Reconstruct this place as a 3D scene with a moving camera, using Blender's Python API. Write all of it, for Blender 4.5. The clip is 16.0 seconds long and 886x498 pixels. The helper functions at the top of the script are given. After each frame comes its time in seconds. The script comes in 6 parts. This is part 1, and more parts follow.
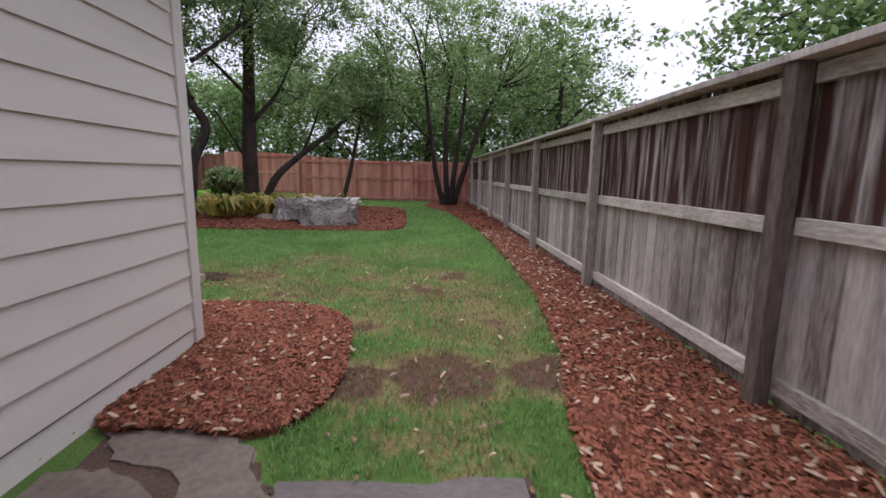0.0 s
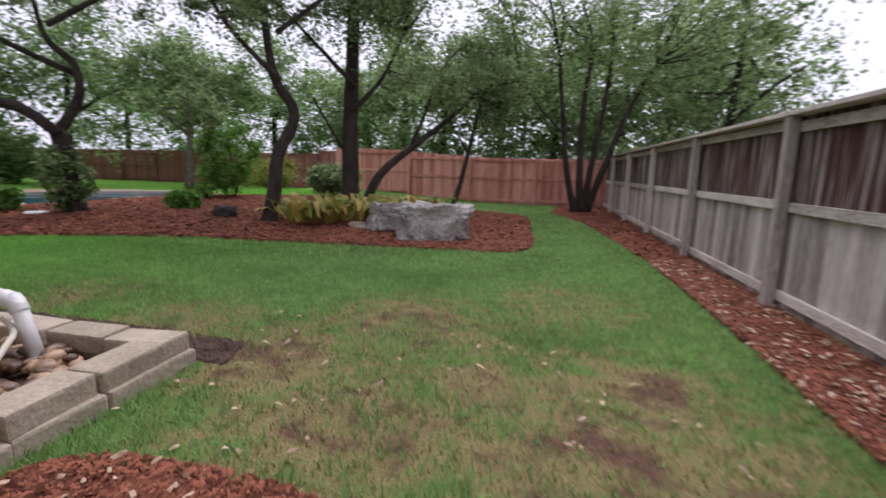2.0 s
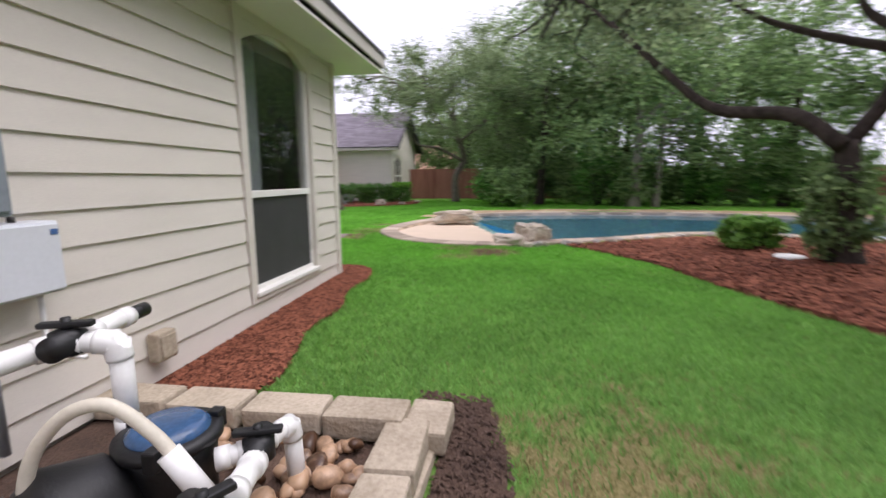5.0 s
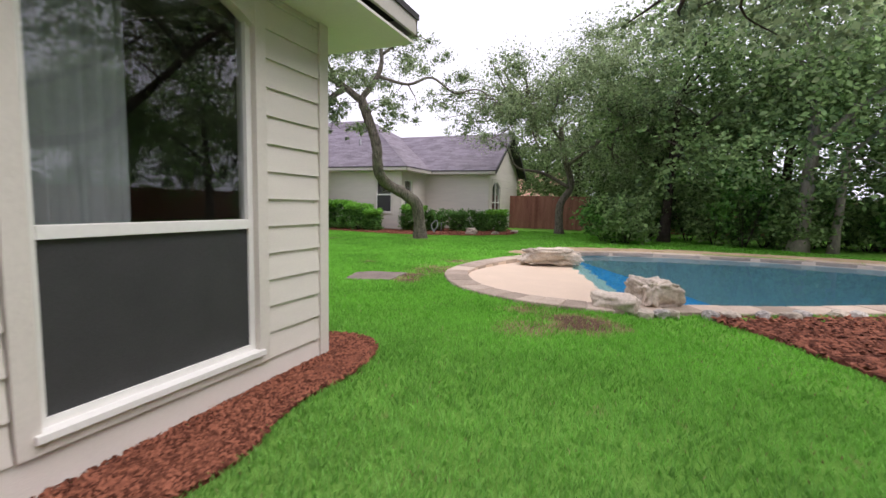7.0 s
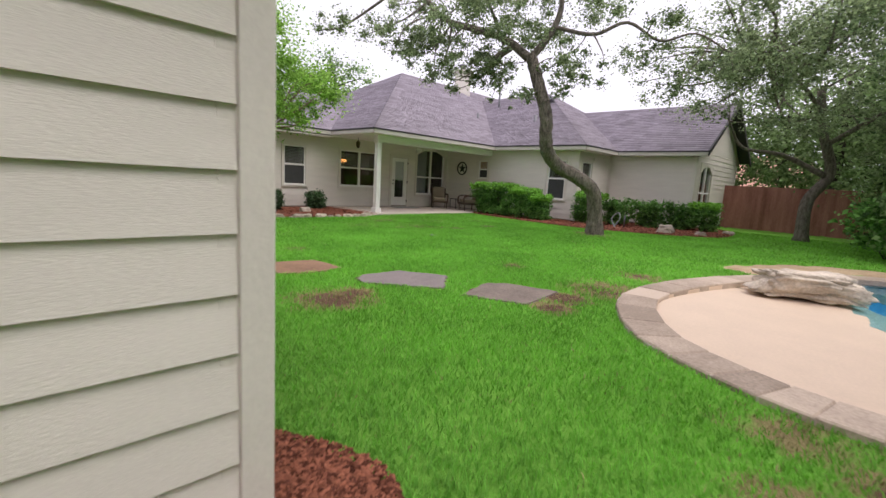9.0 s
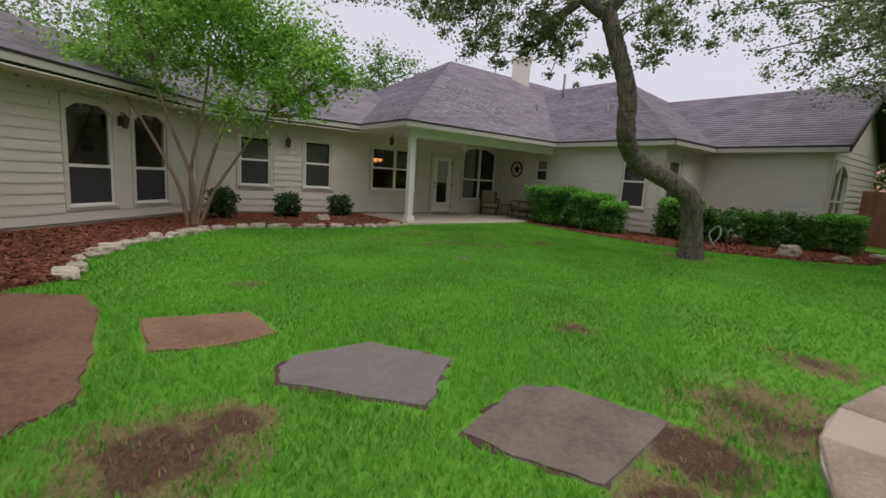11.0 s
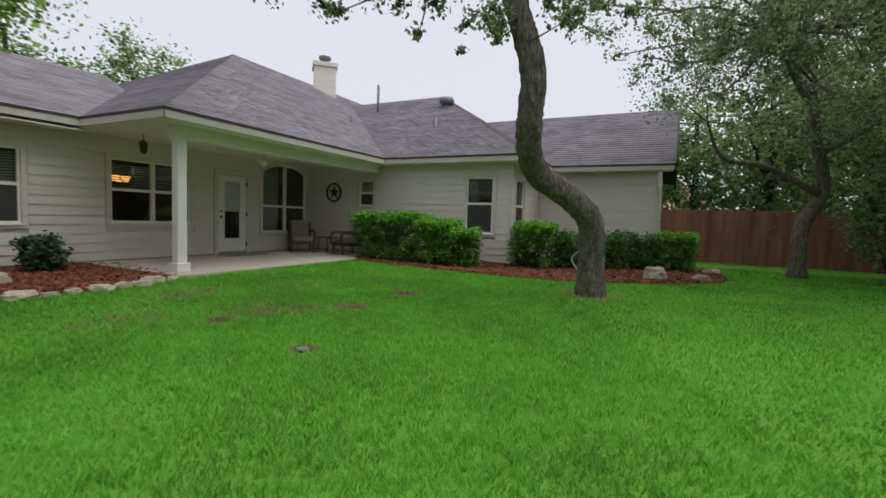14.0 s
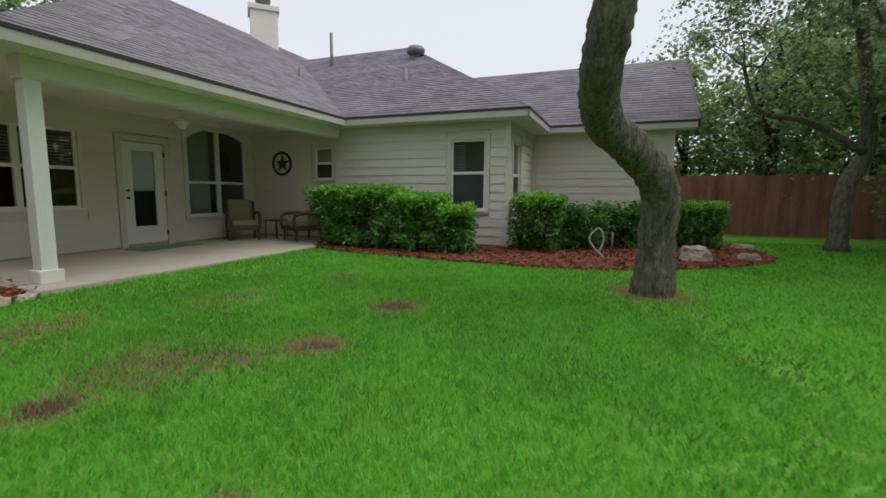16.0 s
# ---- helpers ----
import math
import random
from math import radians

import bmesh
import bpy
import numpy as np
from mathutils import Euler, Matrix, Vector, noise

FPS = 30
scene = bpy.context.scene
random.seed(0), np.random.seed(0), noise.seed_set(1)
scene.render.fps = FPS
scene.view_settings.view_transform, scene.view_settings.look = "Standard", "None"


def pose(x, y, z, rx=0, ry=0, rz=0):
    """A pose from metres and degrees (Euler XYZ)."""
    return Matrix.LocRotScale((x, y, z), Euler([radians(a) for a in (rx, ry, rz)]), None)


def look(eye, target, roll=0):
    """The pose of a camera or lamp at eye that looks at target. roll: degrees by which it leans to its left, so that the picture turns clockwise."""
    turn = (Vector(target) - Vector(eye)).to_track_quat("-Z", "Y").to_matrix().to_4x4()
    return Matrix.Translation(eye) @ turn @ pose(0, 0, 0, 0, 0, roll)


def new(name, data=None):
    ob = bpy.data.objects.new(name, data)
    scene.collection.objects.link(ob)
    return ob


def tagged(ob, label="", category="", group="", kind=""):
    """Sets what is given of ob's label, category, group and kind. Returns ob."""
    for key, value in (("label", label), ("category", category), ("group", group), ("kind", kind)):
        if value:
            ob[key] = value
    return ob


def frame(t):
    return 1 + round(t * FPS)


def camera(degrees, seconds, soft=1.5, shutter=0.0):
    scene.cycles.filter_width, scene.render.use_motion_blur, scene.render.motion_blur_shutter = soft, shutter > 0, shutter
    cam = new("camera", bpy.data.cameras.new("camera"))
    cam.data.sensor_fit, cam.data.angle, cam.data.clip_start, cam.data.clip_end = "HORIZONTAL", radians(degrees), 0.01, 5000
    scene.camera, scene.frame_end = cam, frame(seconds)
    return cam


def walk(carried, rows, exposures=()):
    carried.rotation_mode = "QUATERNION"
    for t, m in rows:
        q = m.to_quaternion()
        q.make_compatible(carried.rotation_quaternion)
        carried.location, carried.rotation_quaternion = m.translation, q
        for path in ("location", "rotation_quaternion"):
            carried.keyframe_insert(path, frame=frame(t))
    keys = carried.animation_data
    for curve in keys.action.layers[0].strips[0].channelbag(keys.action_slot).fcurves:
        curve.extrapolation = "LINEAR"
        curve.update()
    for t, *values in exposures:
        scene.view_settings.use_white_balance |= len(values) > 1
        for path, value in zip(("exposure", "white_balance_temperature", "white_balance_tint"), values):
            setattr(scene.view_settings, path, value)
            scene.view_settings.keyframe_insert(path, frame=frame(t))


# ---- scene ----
cam = camera(88.6, 16.0, shutter=0.3)
PATH = [
    (0, (0.0, 0.43, 1.215), (0.078, 2.402, 0.888), 1.0),
    (0.5, (-0.097, 1.083, 1.227), (-0.01, 3.049, 0.87), 2.3),
    (1, (-0.185, 1.759, 1.221), (-0.124, 3.723, 0.847), 3.1),
    (1.5, (-0.289, 2.436, 1.214), (-0.307, 4.401, 0.839), 2.0),
    (2, (-0.381, 3.103, 1.22), (-0.787, 5.031, 0.877), 1.5),
    (2.5, (-0.5, 3.736, 1.277), (-1.295, 5.534, 0.908), 2.4),
    (3, (-0.672, 4.324, 1.326), (-1.632, 6.04, 0.958), 1.3),
    (3.5, (-1.096, 4.728, 1.27), (-2.608, 6.004, 0.979), 1.8),
    (4, (-1.491, 5.191, 1.24), (-3.199, 6.203, 0.996), 0.7),
    (4.2, (-1.647, 5.313, 1.244), (-3.506, 6.007, 0.997), 2.3),
    (4.5, (-1.987, 5.483, 1.274), (-3.946, 5.753, 0.978), 1.2),
    (5, (-2.53, 5.71, 1.331), (-4.485, 5.419, 1.025), -0.4),
    (5.2, (-2.735, 5.814, 1.349), (-4.632, 5.257, 1.047), 2.2),
    (7.5, (-5.706, 5.766, 1.366), (-7.539, 4.991, 1.165), 1.5),
    (8, (-6.351, 5.516, 1.351), (-8.146, 4.667, 1.112), 1.8),
    (8.5, (-6.912, 5.266, 1.328), (-8.51, 4.096, 1.048), 2.0),
    (8.7, (-7.098, 5.127, 1.346), (-8.543, 3.773, 1.064), 3.3),
    (10.8, (-9.588, 3.398, 1.434), (-10.939, 1.959, 1.111), 3.6),
    (11, (-9.72, 3.212, 1.439), (-10.938, 1.655, 1.136), 3.6),
    (11.5, (-10.117, 2.662, 1.45), (-11.463, 1.205, 1.201), 0.7),
    (12, (-10.49, 2.197, 1.482), (-11.895, 0.783, 1.323), 0.9),
    (12.5, (-10.744, 1.677, 1.499), (-12.187, 0.306, 1.302), 0.4),
    (13, (-11.006, 1.184, 1.445), (-12.473, -0.161, 1.25), 0.2),
    (13.5, (-11.299, 0.684, 1.395), (-12.832, -0.598, 1.322), 1.1),
    (14, (-11.8, 0.225, 1.301), (-13.579, -0.679, 1.169), 2.0),
    (14.5, (-12.199, -0.227, 1.263), (-13.999, -1.083, 1.101), 1.8),
    (15, (-12.629, -0.67, 1.247), (-14.492, -1.351, 0.99), 1.0),
    (15.5, (-13.176, -1.043, 1.266), (-15.035, -1.735, 1.009), 1.3),
    (16, (-13.656, -1.3, 1.284), (-15.504, -2.028, 1.044), 0.5),
]
EXPOSURES = [(0, 0.3, 6150, 14), (0.5, 0.55, 6100, 14), (1.0, 0.68, 6100, 14), (1.5, 0.62, 6100, 14), (2.0, 0.36, 6220, 17), (2.6, 1.05, 6350, 18), (3.0, 1.25, 6400, 19), (4.0, 0.9, 6400, 18), (5, 0.7, 6350, 16), (8.5, 0.65, 6600, 15), (11, -0.15, 6650, 8), (16, 0.05, 6550, 0)]
walk(cam, [(t, look(eye, target, roll)) for t, eye, target, roll in PATH], EXPOSURES)

# ---- light: overcast day ----
world = bpy.data.worlds.new("overcast_sky")
scene.world = world
world.use_nodes = True
wn, wl = world.node_tree.nodes, world.node_tree.links
sky = wn.new("ShaderNodeTexSky")
sky.sky_type, sky.sun_disc = "NISHITA", False
sky.sun_elevation, sky.sun_rotation = radians(62), radians(-3)
sky.air_density, sky.dust_density, sky.ozone_density = 1.0, 5.0, 1.0
soften = wn.new("ShaderNodeHueSaturation")
soften.inputs["Saturation"].default_value = 0.12
wl.new(sky.outputs[0], soften.inputs["Color"])
veil = wn.new("ShaderNodeMix")          # an even cloud cover over most of the sky
veil.data_type = "RGBA"
veil.inputs[0].default_value = 0.9
veil.inputs[7].default_value = (5.5, 5.4, 6.35, 1)
wl.new(soften.outputs[0], veil.inputs[6])
wl.new(veil.outputs[2], wn["Background"].inputs["Color"])
wn["Background"].inputs["Strength"].default_value = 0.15
sun = new("sun", bpy.data.lights.new("sun", "SUN"))
sun.data.energy, sun.data.angle, sun.data.color = 1.7, radians(60), (1.0, 0.97, 0.93)
sun.matrix_world = look((0, 0, 0), (0.02, -0.44, -0.88))

# ---- materials ----
def mat(name, col, rough=0.8, var=0.25, scale=6.0, fine=60.0, bump=0.3, metal=0.0, rnd=0.0, isl=0.0, stretch=(1, 1, 1), col2=None, spec=0.5, dist=0.01):
    """Paint of one base colour with variation at two scales, grain relief and, if asked, a different tone for each object or island."""
    m = bpy.data.materials.new(name)
    m.use_nodes = True
    n, l = m.node_tree.nodes, m.node_tree.links
    b = n["Principled BSDF"]
    b.inputs["Roughness"].default_value, b.inputs["Metallic"].default_value = rough, metal
    b.inputs["Specular IOR Level"].default_value = spec
    tc, mp = n.new("ShaderNodeTexCoord"), n.new("ShaderNodeMapping")
    geo = n.new("ShaderNodeNewGeometry")
    mp.inputs["Scale"].default_value = stretch
    l.new(geo.outputs["Position"], mp.inputs["Vector"])
    n1, n2 = n.new("ShaderNodeTexNoise"), n.new("ShaderNodeTexNoise")
    for t, s, d in ((n1, scale, 4), (n2, fine, 3)):
        t.inputs["Scale"].default_value, t.inputs["Detail"].default_value = s, d
        l.new(mp.outputs[0], t.inputs["Vector"])
    add = n.new("ShaderNodeMath"); add.operation = "ADD"
    half = n.new("ShaderNodeMath"); half.operation = "MULTIPLY"; half.inputs[1].default_value = 0.5
    l.new(n1.outputs[0], add.inputs[0]); l.new(n2.outputs[0], add.inputs[1]); l.new(add.outputs[0], half.inputs[0])
    val = half.outputs[0]
    for src, amt in (("o", rnd), ("i", isl)):
        if amt:
            r = n.new("ShaderNodeObjectInfo").outputs["Random"] if src == "o" else geo.outputs["Random Per Island"]
            mr = n.new("ShaderNodeMapRange")
            mr.inputs["To Min"].default_value, mr.inputs["To Max"].default_value = -amt, amt
            l.new(r, mr.inputs["Value"])
            a2 = n.new("ShaderNodeMath"); a2.operation = "ADD"
            l.new(val, a2.inputs[0]); l.new(mr.outputs[0], a2.inputs[1]); val = a2.outputs[0]
    ramp = n.new("ShaderNodeValToRGB")
    lo = [c * (1 - var) for c in col]
    hi = list(col2) if col2 else [min(1, c * (1 + var)) for c in col]
    ramp.color_ramp.elements[0].position, ramp.color_ramp.elements[1].position = 0.3, 0.7
    ramp.color_ramp.elements[0].color, ramp.color_ramp.elements[1].color = (*lo, 1), (*hi, 1)
    l.new(val, ramp.inputs[0]); l.new(ramp.outputs[0], b.inputs["Base Color"])
    if bump:
        bp = n.new("ShaderNodeBump")
        bp.inputs["Strength"].default_value, bp.inputs["Distance"].default_value = bump, dist
        l.new(n2.outputs[0], bp.inputs["Height"]); l.new(bp.outputs[0], b.inputs["Normal"])
    return m


def leafmat(name, col, col2, trans=0.35, isl=0.22):
    m = mat(name, col, rough=0.55, var=0.35, scale=0.9, fine=9, bump=0, isl=isl, col2=col2, spec=0.35)
    n, l = m.node_tree.nodes, m.node_tree.links
    t, mix = n.new("ShaderNodeBsdfTranslucent"), n.new("ShaderNodeMixShader")
    mix.inputs[0].default_value = trans
    l.new(n["Color Ramp"].outputs[0], t.inputs["Color"])
    l.new(n["Principled BSDF"].outputs[0], mix.inputs[1]); l.new(t.outputs[0], mix.inputs[2])
    l.new(mix.outputs[0], n["Material Output"].inputs["Surface"])
    return m


SIDING = mat("cream_lap_siding", (0.68, 0.63, 0.565), 0.7, 0.07, 1.5, 40, 0.25, rnd=0.05, stretch=(1, 1, 6), dist=0.004)
TRIM = mat("cream_trim_paint", (0.67, 0.62, 0.555), 0.65, 0.06, 3, 50, 0.15)
SOFFIT = mat("soffit_paint", (0.78, 0.75, 0.69), 0.7, 0.05, 2, 40, 0.1)
WHITE = mat("white_paint", (0.80, 0.78, 0.74), 0.5, 0.05, 3, 40, 0.08)
FASCIA = mat("fascia_paint", (0.50, 0.47, 0.42), 0.6, 0.06, 3, 40, 0.1)
FLASH = mat("dark_drip_edge", (0.03, 0.028, 0.028), 0.6, 0.1, 3, 40, 0.1)
SHINGLE = mat("grey_shingles", (0.22, 0.192, 0.22), 0.9, 0.18, 1.2, 30, 0.7, isl=0.11, stretch=(1, 1, 2.5), col2=(0.33, 0.293, 0.335), spec=0.3)
CONCRETE = mat("patio_concrete", (0.50, 0.43, 0.37), 0.85, 0.14, 2, 60, 0.2)
PADCON = mat("pad_concrete", (0.36, 0.29, 0.20), 0.9, 0.25, 4, 60, 0.3)
FOUND = mat("foundation_concrete", (0.34, 0.31, 0.27), 0.9, 0.18, 3, 50, 0.4)
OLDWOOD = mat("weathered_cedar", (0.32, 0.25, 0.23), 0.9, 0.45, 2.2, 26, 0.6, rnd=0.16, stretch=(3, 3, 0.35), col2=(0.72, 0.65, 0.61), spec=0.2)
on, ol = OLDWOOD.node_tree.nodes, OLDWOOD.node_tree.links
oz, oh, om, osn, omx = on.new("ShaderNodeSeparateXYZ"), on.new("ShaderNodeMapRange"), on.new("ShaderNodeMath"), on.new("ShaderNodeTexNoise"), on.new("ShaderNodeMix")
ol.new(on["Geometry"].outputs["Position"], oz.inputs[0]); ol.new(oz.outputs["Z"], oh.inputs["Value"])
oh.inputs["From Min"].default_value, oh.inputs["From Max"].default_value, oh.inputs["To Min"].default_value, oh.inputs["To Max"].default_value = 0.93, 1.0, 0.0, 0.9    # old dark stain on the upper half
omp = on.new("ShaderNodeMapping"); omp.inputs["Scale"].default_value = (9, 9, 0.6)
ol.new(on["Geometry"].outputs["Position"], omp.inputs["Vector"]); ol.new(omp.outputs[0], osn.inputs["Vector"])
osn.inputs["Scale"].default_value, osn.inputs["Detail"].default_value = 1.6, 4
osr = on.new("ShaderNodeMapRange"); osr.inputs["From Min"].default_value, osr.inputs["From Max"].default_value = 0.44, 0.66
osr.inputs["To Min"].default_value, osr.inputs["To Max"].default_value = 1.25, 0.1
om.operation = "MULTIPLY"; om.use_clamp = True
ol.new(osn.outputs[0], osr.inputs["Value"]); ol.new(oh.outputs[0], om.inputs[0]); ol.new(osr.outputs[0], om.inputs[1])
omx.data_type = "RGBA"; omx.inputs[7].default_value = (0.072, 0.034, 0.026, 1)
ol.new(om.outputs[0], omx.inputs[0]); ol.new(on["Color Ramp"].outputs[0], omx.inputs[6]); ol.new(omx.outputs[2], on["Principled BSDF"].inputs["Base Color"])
DARKPOST = mat("dark_weathered_post", (0.11, 0.082, 0.066), 0.9, 0.4, 2.5, 26, 0.5, stretch=(3, 3, 0.4), col2=(0.26, 0.21, 0.18), spec=0.2)
RAILWOOD = mat("weathered_rail", (0.44, 0.385, 0.33), 0.9, 0.35, 3, 30, 0.6, rnd=0.1, stretch=(2, 0.6, 2), col2=(0.78, 0.71, 0.64), spec=0.2)
POSTWOOD = mat("pale_weathered_post", (0.42, 0.36, 0.32), 0.9, 0.35, 2.5, 26, 0.5, rnd=0.1, stretch=(3, 3, 0.4), col2=(0.76, 0.69, 0.62), spec=0.2)
REDWOOD = mat("red_stained_cedar", (0.60, 0.20, 0.15), 0.85, 0.3, 2, 24, 0.5, rnd=0.12, stretch=(3, 3, 0.4), col2=(0.82, 0.42, 0.34), spec=0.2)
BROWNWOOD = mat("brown_fence_wood", (0.28, 0.11, 0.088), 0.9, 0.3, 2, 24, 0.5, rnd=0.10, stretch=(3, 3, 0.4), col2=(0.42, 0.19, 0.155), spec=0.2)
BARK = mat("oak_bark", (0.075, 0.062, 0.052), 0.95, 0.55, 9, 30, 1.0, stretch=(2.0, 2.0, 0.55), col2=(0.30, 0.26, 0.215), dist=0.03, spec=0.2)
DARKBARK = mat("dark_bark", (0.026, 0.020, 0.017), 0.95, 0.45, 6, 30, 1.0, stretch=(1.5, 1.5, 0.5), col2=(0.085, 0.066, 0.055), dist=0.02, spec=0.2)
SMOOTHBARK = mat("myrtle_bark", (0.20, 0.14, 0.095), 0.8, 0.3, 5, 20, 0.4, stretch=(1, 1, 0.4), col2=(0.34, 0.25, 0.18))
PALEBARK = mat("pale_bark", (0.20, 0.175, 0.145), 0.9, 0.3, 3, 20, 0.6, stretch=(1, 1, 0.4), col2=(0.34, 0.30, 0.25))
OAKLEAF = leafmat("live_oak_leaves", (0.155, 0.215, 0.105), (0.40, 0.50, 0.26), 0.65)
OLIVELEAF = leafmat("juniper_leaves", (0.145, 0.215, 0.09), (0.37, 0.50, 0.23), 0.6)
MIDLEAF = leafmat("elm_leaves", (0.15, 0.24, 0.085), (0.36, 0.50, 0.21), 0.6)
FARLEAF = leafmat("wood_edge_leaves", (0.13, 0.22, 0.085), (0.36, 0.52, 0.21), 0.6)
LIMELEAF = leafmat("crape_myrtle_leaves", (0.18, 0.40, 0.05), (0.42, 0.69, 0.14), 0.6)
HEDGELEAF = leafmat("hedge_leaves", (0.055, 0.15, 0.03), (0.19, 0.42, 0.09), 0.35)
HEDGETIP = leafmat("new_hedge_tips", (0.17, 0.44, 0.045), (0.34, 0.70, 0.11), 0.5)
SHRUBLEAF = leafmat("dark_shrub_leaves", (0.03, 0.075, 0.028), (0.10, 0.19, 0.075), 0.25)
GINGERLEAF = leafmat("yellow_ginger_leaves", (0.52, 0.42, 0.09), (0.78, 0.61, 0.20), 0.4)
GINGERGREEN = leafmat("green_ginger_leaves", (0.22, 0.26, 0.05), (0.46, 0.45, 0.11), 0.4)
FERNLEAF = leafmat("bright_fern_leaves", (0.10, 0.26, 0.035), (0.22, 0.42, 0.08), 0.4)
GRASS = leafmat("grass_blades", (0.160, 0.455, 0.045), (0.275, 0.67, 0.085), 0.5, 0.13)
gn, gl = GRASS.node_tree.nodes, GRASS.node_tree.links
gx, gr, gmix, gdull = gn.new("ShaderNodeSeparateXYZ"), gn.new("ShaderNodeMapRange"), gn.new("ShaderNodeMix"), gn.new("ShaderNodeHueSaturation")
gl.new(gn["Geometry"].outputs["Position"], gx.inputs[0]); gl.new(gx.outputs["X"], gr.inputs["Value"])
gr.inputs["From Min"].default_value, gr.inputs["From Max"].default_value = -10.0, -3.0     # the turf colour turns duller and darker towards the side yard
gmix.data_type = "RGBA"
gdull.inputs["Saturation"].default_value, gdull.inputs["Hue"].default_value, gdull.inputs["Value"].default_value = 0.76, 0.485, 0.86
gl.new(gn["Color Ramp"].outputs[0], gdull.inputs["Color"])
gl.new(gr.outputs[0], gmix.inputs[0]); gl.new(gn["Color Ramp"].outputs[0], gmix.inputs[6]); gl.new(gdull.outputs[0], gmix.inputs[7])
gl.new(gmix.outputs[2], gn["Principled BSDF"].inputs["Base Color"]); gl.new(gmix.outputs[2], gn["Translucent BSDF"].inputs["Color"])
DRYGRASS = leafmat("dry_grass_blades", (0.26, 0.25, 0.09), (0.46, 0.40, 0.20), 0.4)
MULCH = mat("red_mulch", (0.19, 0.063, 0.037), 0.95, 0.5, 5, 70, 1.0, col2=(0.27, 0.096, 0.055), dist=0.03, spec=0.2)
CHIP = mat("mulch_chips", (0.16, 0.05, 0.028), 0.9, 0.5, 8, 60, 0.3, isl=0.3, col2=(0.31, 0.115, 0.068), spec=0.2)
DEADLEAF = mat("fallen_leaves", (0.30, 0.18, 0.10), 0.85, 0.4, 6, 60, 0.3, isl=0.3, col2=(0.58, 0.42, 0.30))
SOIL = mat("bare_soil", (0.065, 0.036, 0.025), 0.95, 0.4, 6, 60, 0.8, col2=(0.14, 0.085, 0.06), dist=0.02)
LIMESTONE = mat("cut_limestone", (0.37, 0.30, 0.215), 0.9, 0.22, 4, 45, 0.8, rnd=0.1, col2=(0.53, 0.445, 0.345))
BOULDER = mat("grey_boulder", (0.26, 0.235, 0.205), 0.9, 0.5, 2.6, 24, 1.0, col2=(0.66, 0.61, 0.55), dist=0.04)
PALEROCK = mat("pale_limestone_rock", (0.40, 0.33, 0.25), 0.9, 0.35, 3, 30, 0.8, rnd=0.1, col2=(0.66, 0.57, 0.46))
DARKROCK = mat("dark_lava_rock", (0.035, 0.026, 0.022), 0.95, 0.4, 6, 40, 1.0)
PEBBLE = mat("river_pebbles", (0.15, 0.07, 0.036), 0.35, 0.55, 7, 40, 0.15, rnd=0.3, col2=(0.50, 0.32, 0.20))
COPING = mat("flagstone_coping", (0.33, 0.255, 0.19), 0.8, 0.25, 3, 40, 0.4, rnd=0.2, col2=(0.50, 0.40, 0.31))
SLABSTONE = mat("grey_flagstone", (0.125, 0.10, 0.095), 0.75, 0.25, 2, 30, 0.4, rnd=0.2, col2=(0.21, 0.175, 0.165), stretch=(1, 2.5, 1))
BROWNSTONE = mat("grey_brown_flagstone", (0.15, 0.115, 0.088), 0.7, 0.3, 3, 30, 0.5, rnd=0.1, col2=(0.235, 0.185, 0.15))
RUSTSTONE = mat("rusty_flagstone", (0.17, 0.085, 0.042), 0.7, 0.35, 2.5, 30, 0.5, rnd=0.1, col2=(0.30, 0.17, 0.10))
DECK = mat("tan_deck", (0.34, 0.235, 0.125), 0.9, 0.3, 2.5, 40, 0.5, col2=(0.52, 0.39, 0.24))
BEACH = mat("tan_pool_plaster", (0.60, 0.47, 0.35), 0.6, 0.08, 2, 40, 0.1)
DEEP = mat("blue_pool_plaster", (0.03, 0.22, 0.38), 0.6, 0.12, 1, 30, 0.1)
PVC = mat("white_pvc", (0.80, 0.79, 0.77), 0.35, 0.05, 8, 60, 0.03)
HOSEWHITE = mat("cream_hose", (0.62, 0.57, 0.47), 0.5, 0.08, 10, 60, 0.1)
BLACKPL = mat("black_plastic", (0.008, 0.008, 0.009), 0.5, 0.3, 8, 80, 0.15)
BLUELID = mat("blue_clear_lid", (0.04, 0.09, 0.19), 0.15, 0.3, 10, 60, 0.1)
GREYBOX = mat("grey_enamel", (0.24, 0.27, 0.30), 0.45, 0.12, 4, 50, 0.05)
WHITEBOX = mat("white_enamel", (0.66, 0.68, 0.72), 0.4, 0.05, 4, 50, 0.03)
TEAL = mat("blue_mark", (0.05, 0.12, 0.30), 0.5, 0.1)
IRON = mat("black_iron", (0.018, 0.016, 0.015), 0.5, 0.3, 10, 60, 0.2)
BRONZE = mat("bronze_metal", (0.06, 0.04, 0.028), 0.5, 0.3, 10, 60, 0.2)
WICKER = mat("brown_wicker", (0.09, 0.06, 0.04), 0.8, 0.3, 10, 90, 0.6, rnd=0.05)
CUSHION = mat("tan_cushion", (0.27, 0.225, 0.155), 0.9, 0.12, 5, 70, 0.2)
SCREEN = mat("window_screen", (0.040, 0.040, 0.041), 0.6, 0.25, 4, 150, 0.2)
# tan reflection in the small window's upper pane, painted as a colour
TANREFLECT = mat("tan_pane_reflection", (0.52, 0.33, 0.23), 0.9, 0.1, 6, 60, 0.1)
BLIND = mat("dark_blind", (0.42, 0.40, 0.37), 0.7, 0.2, 5, 60, 0.1)
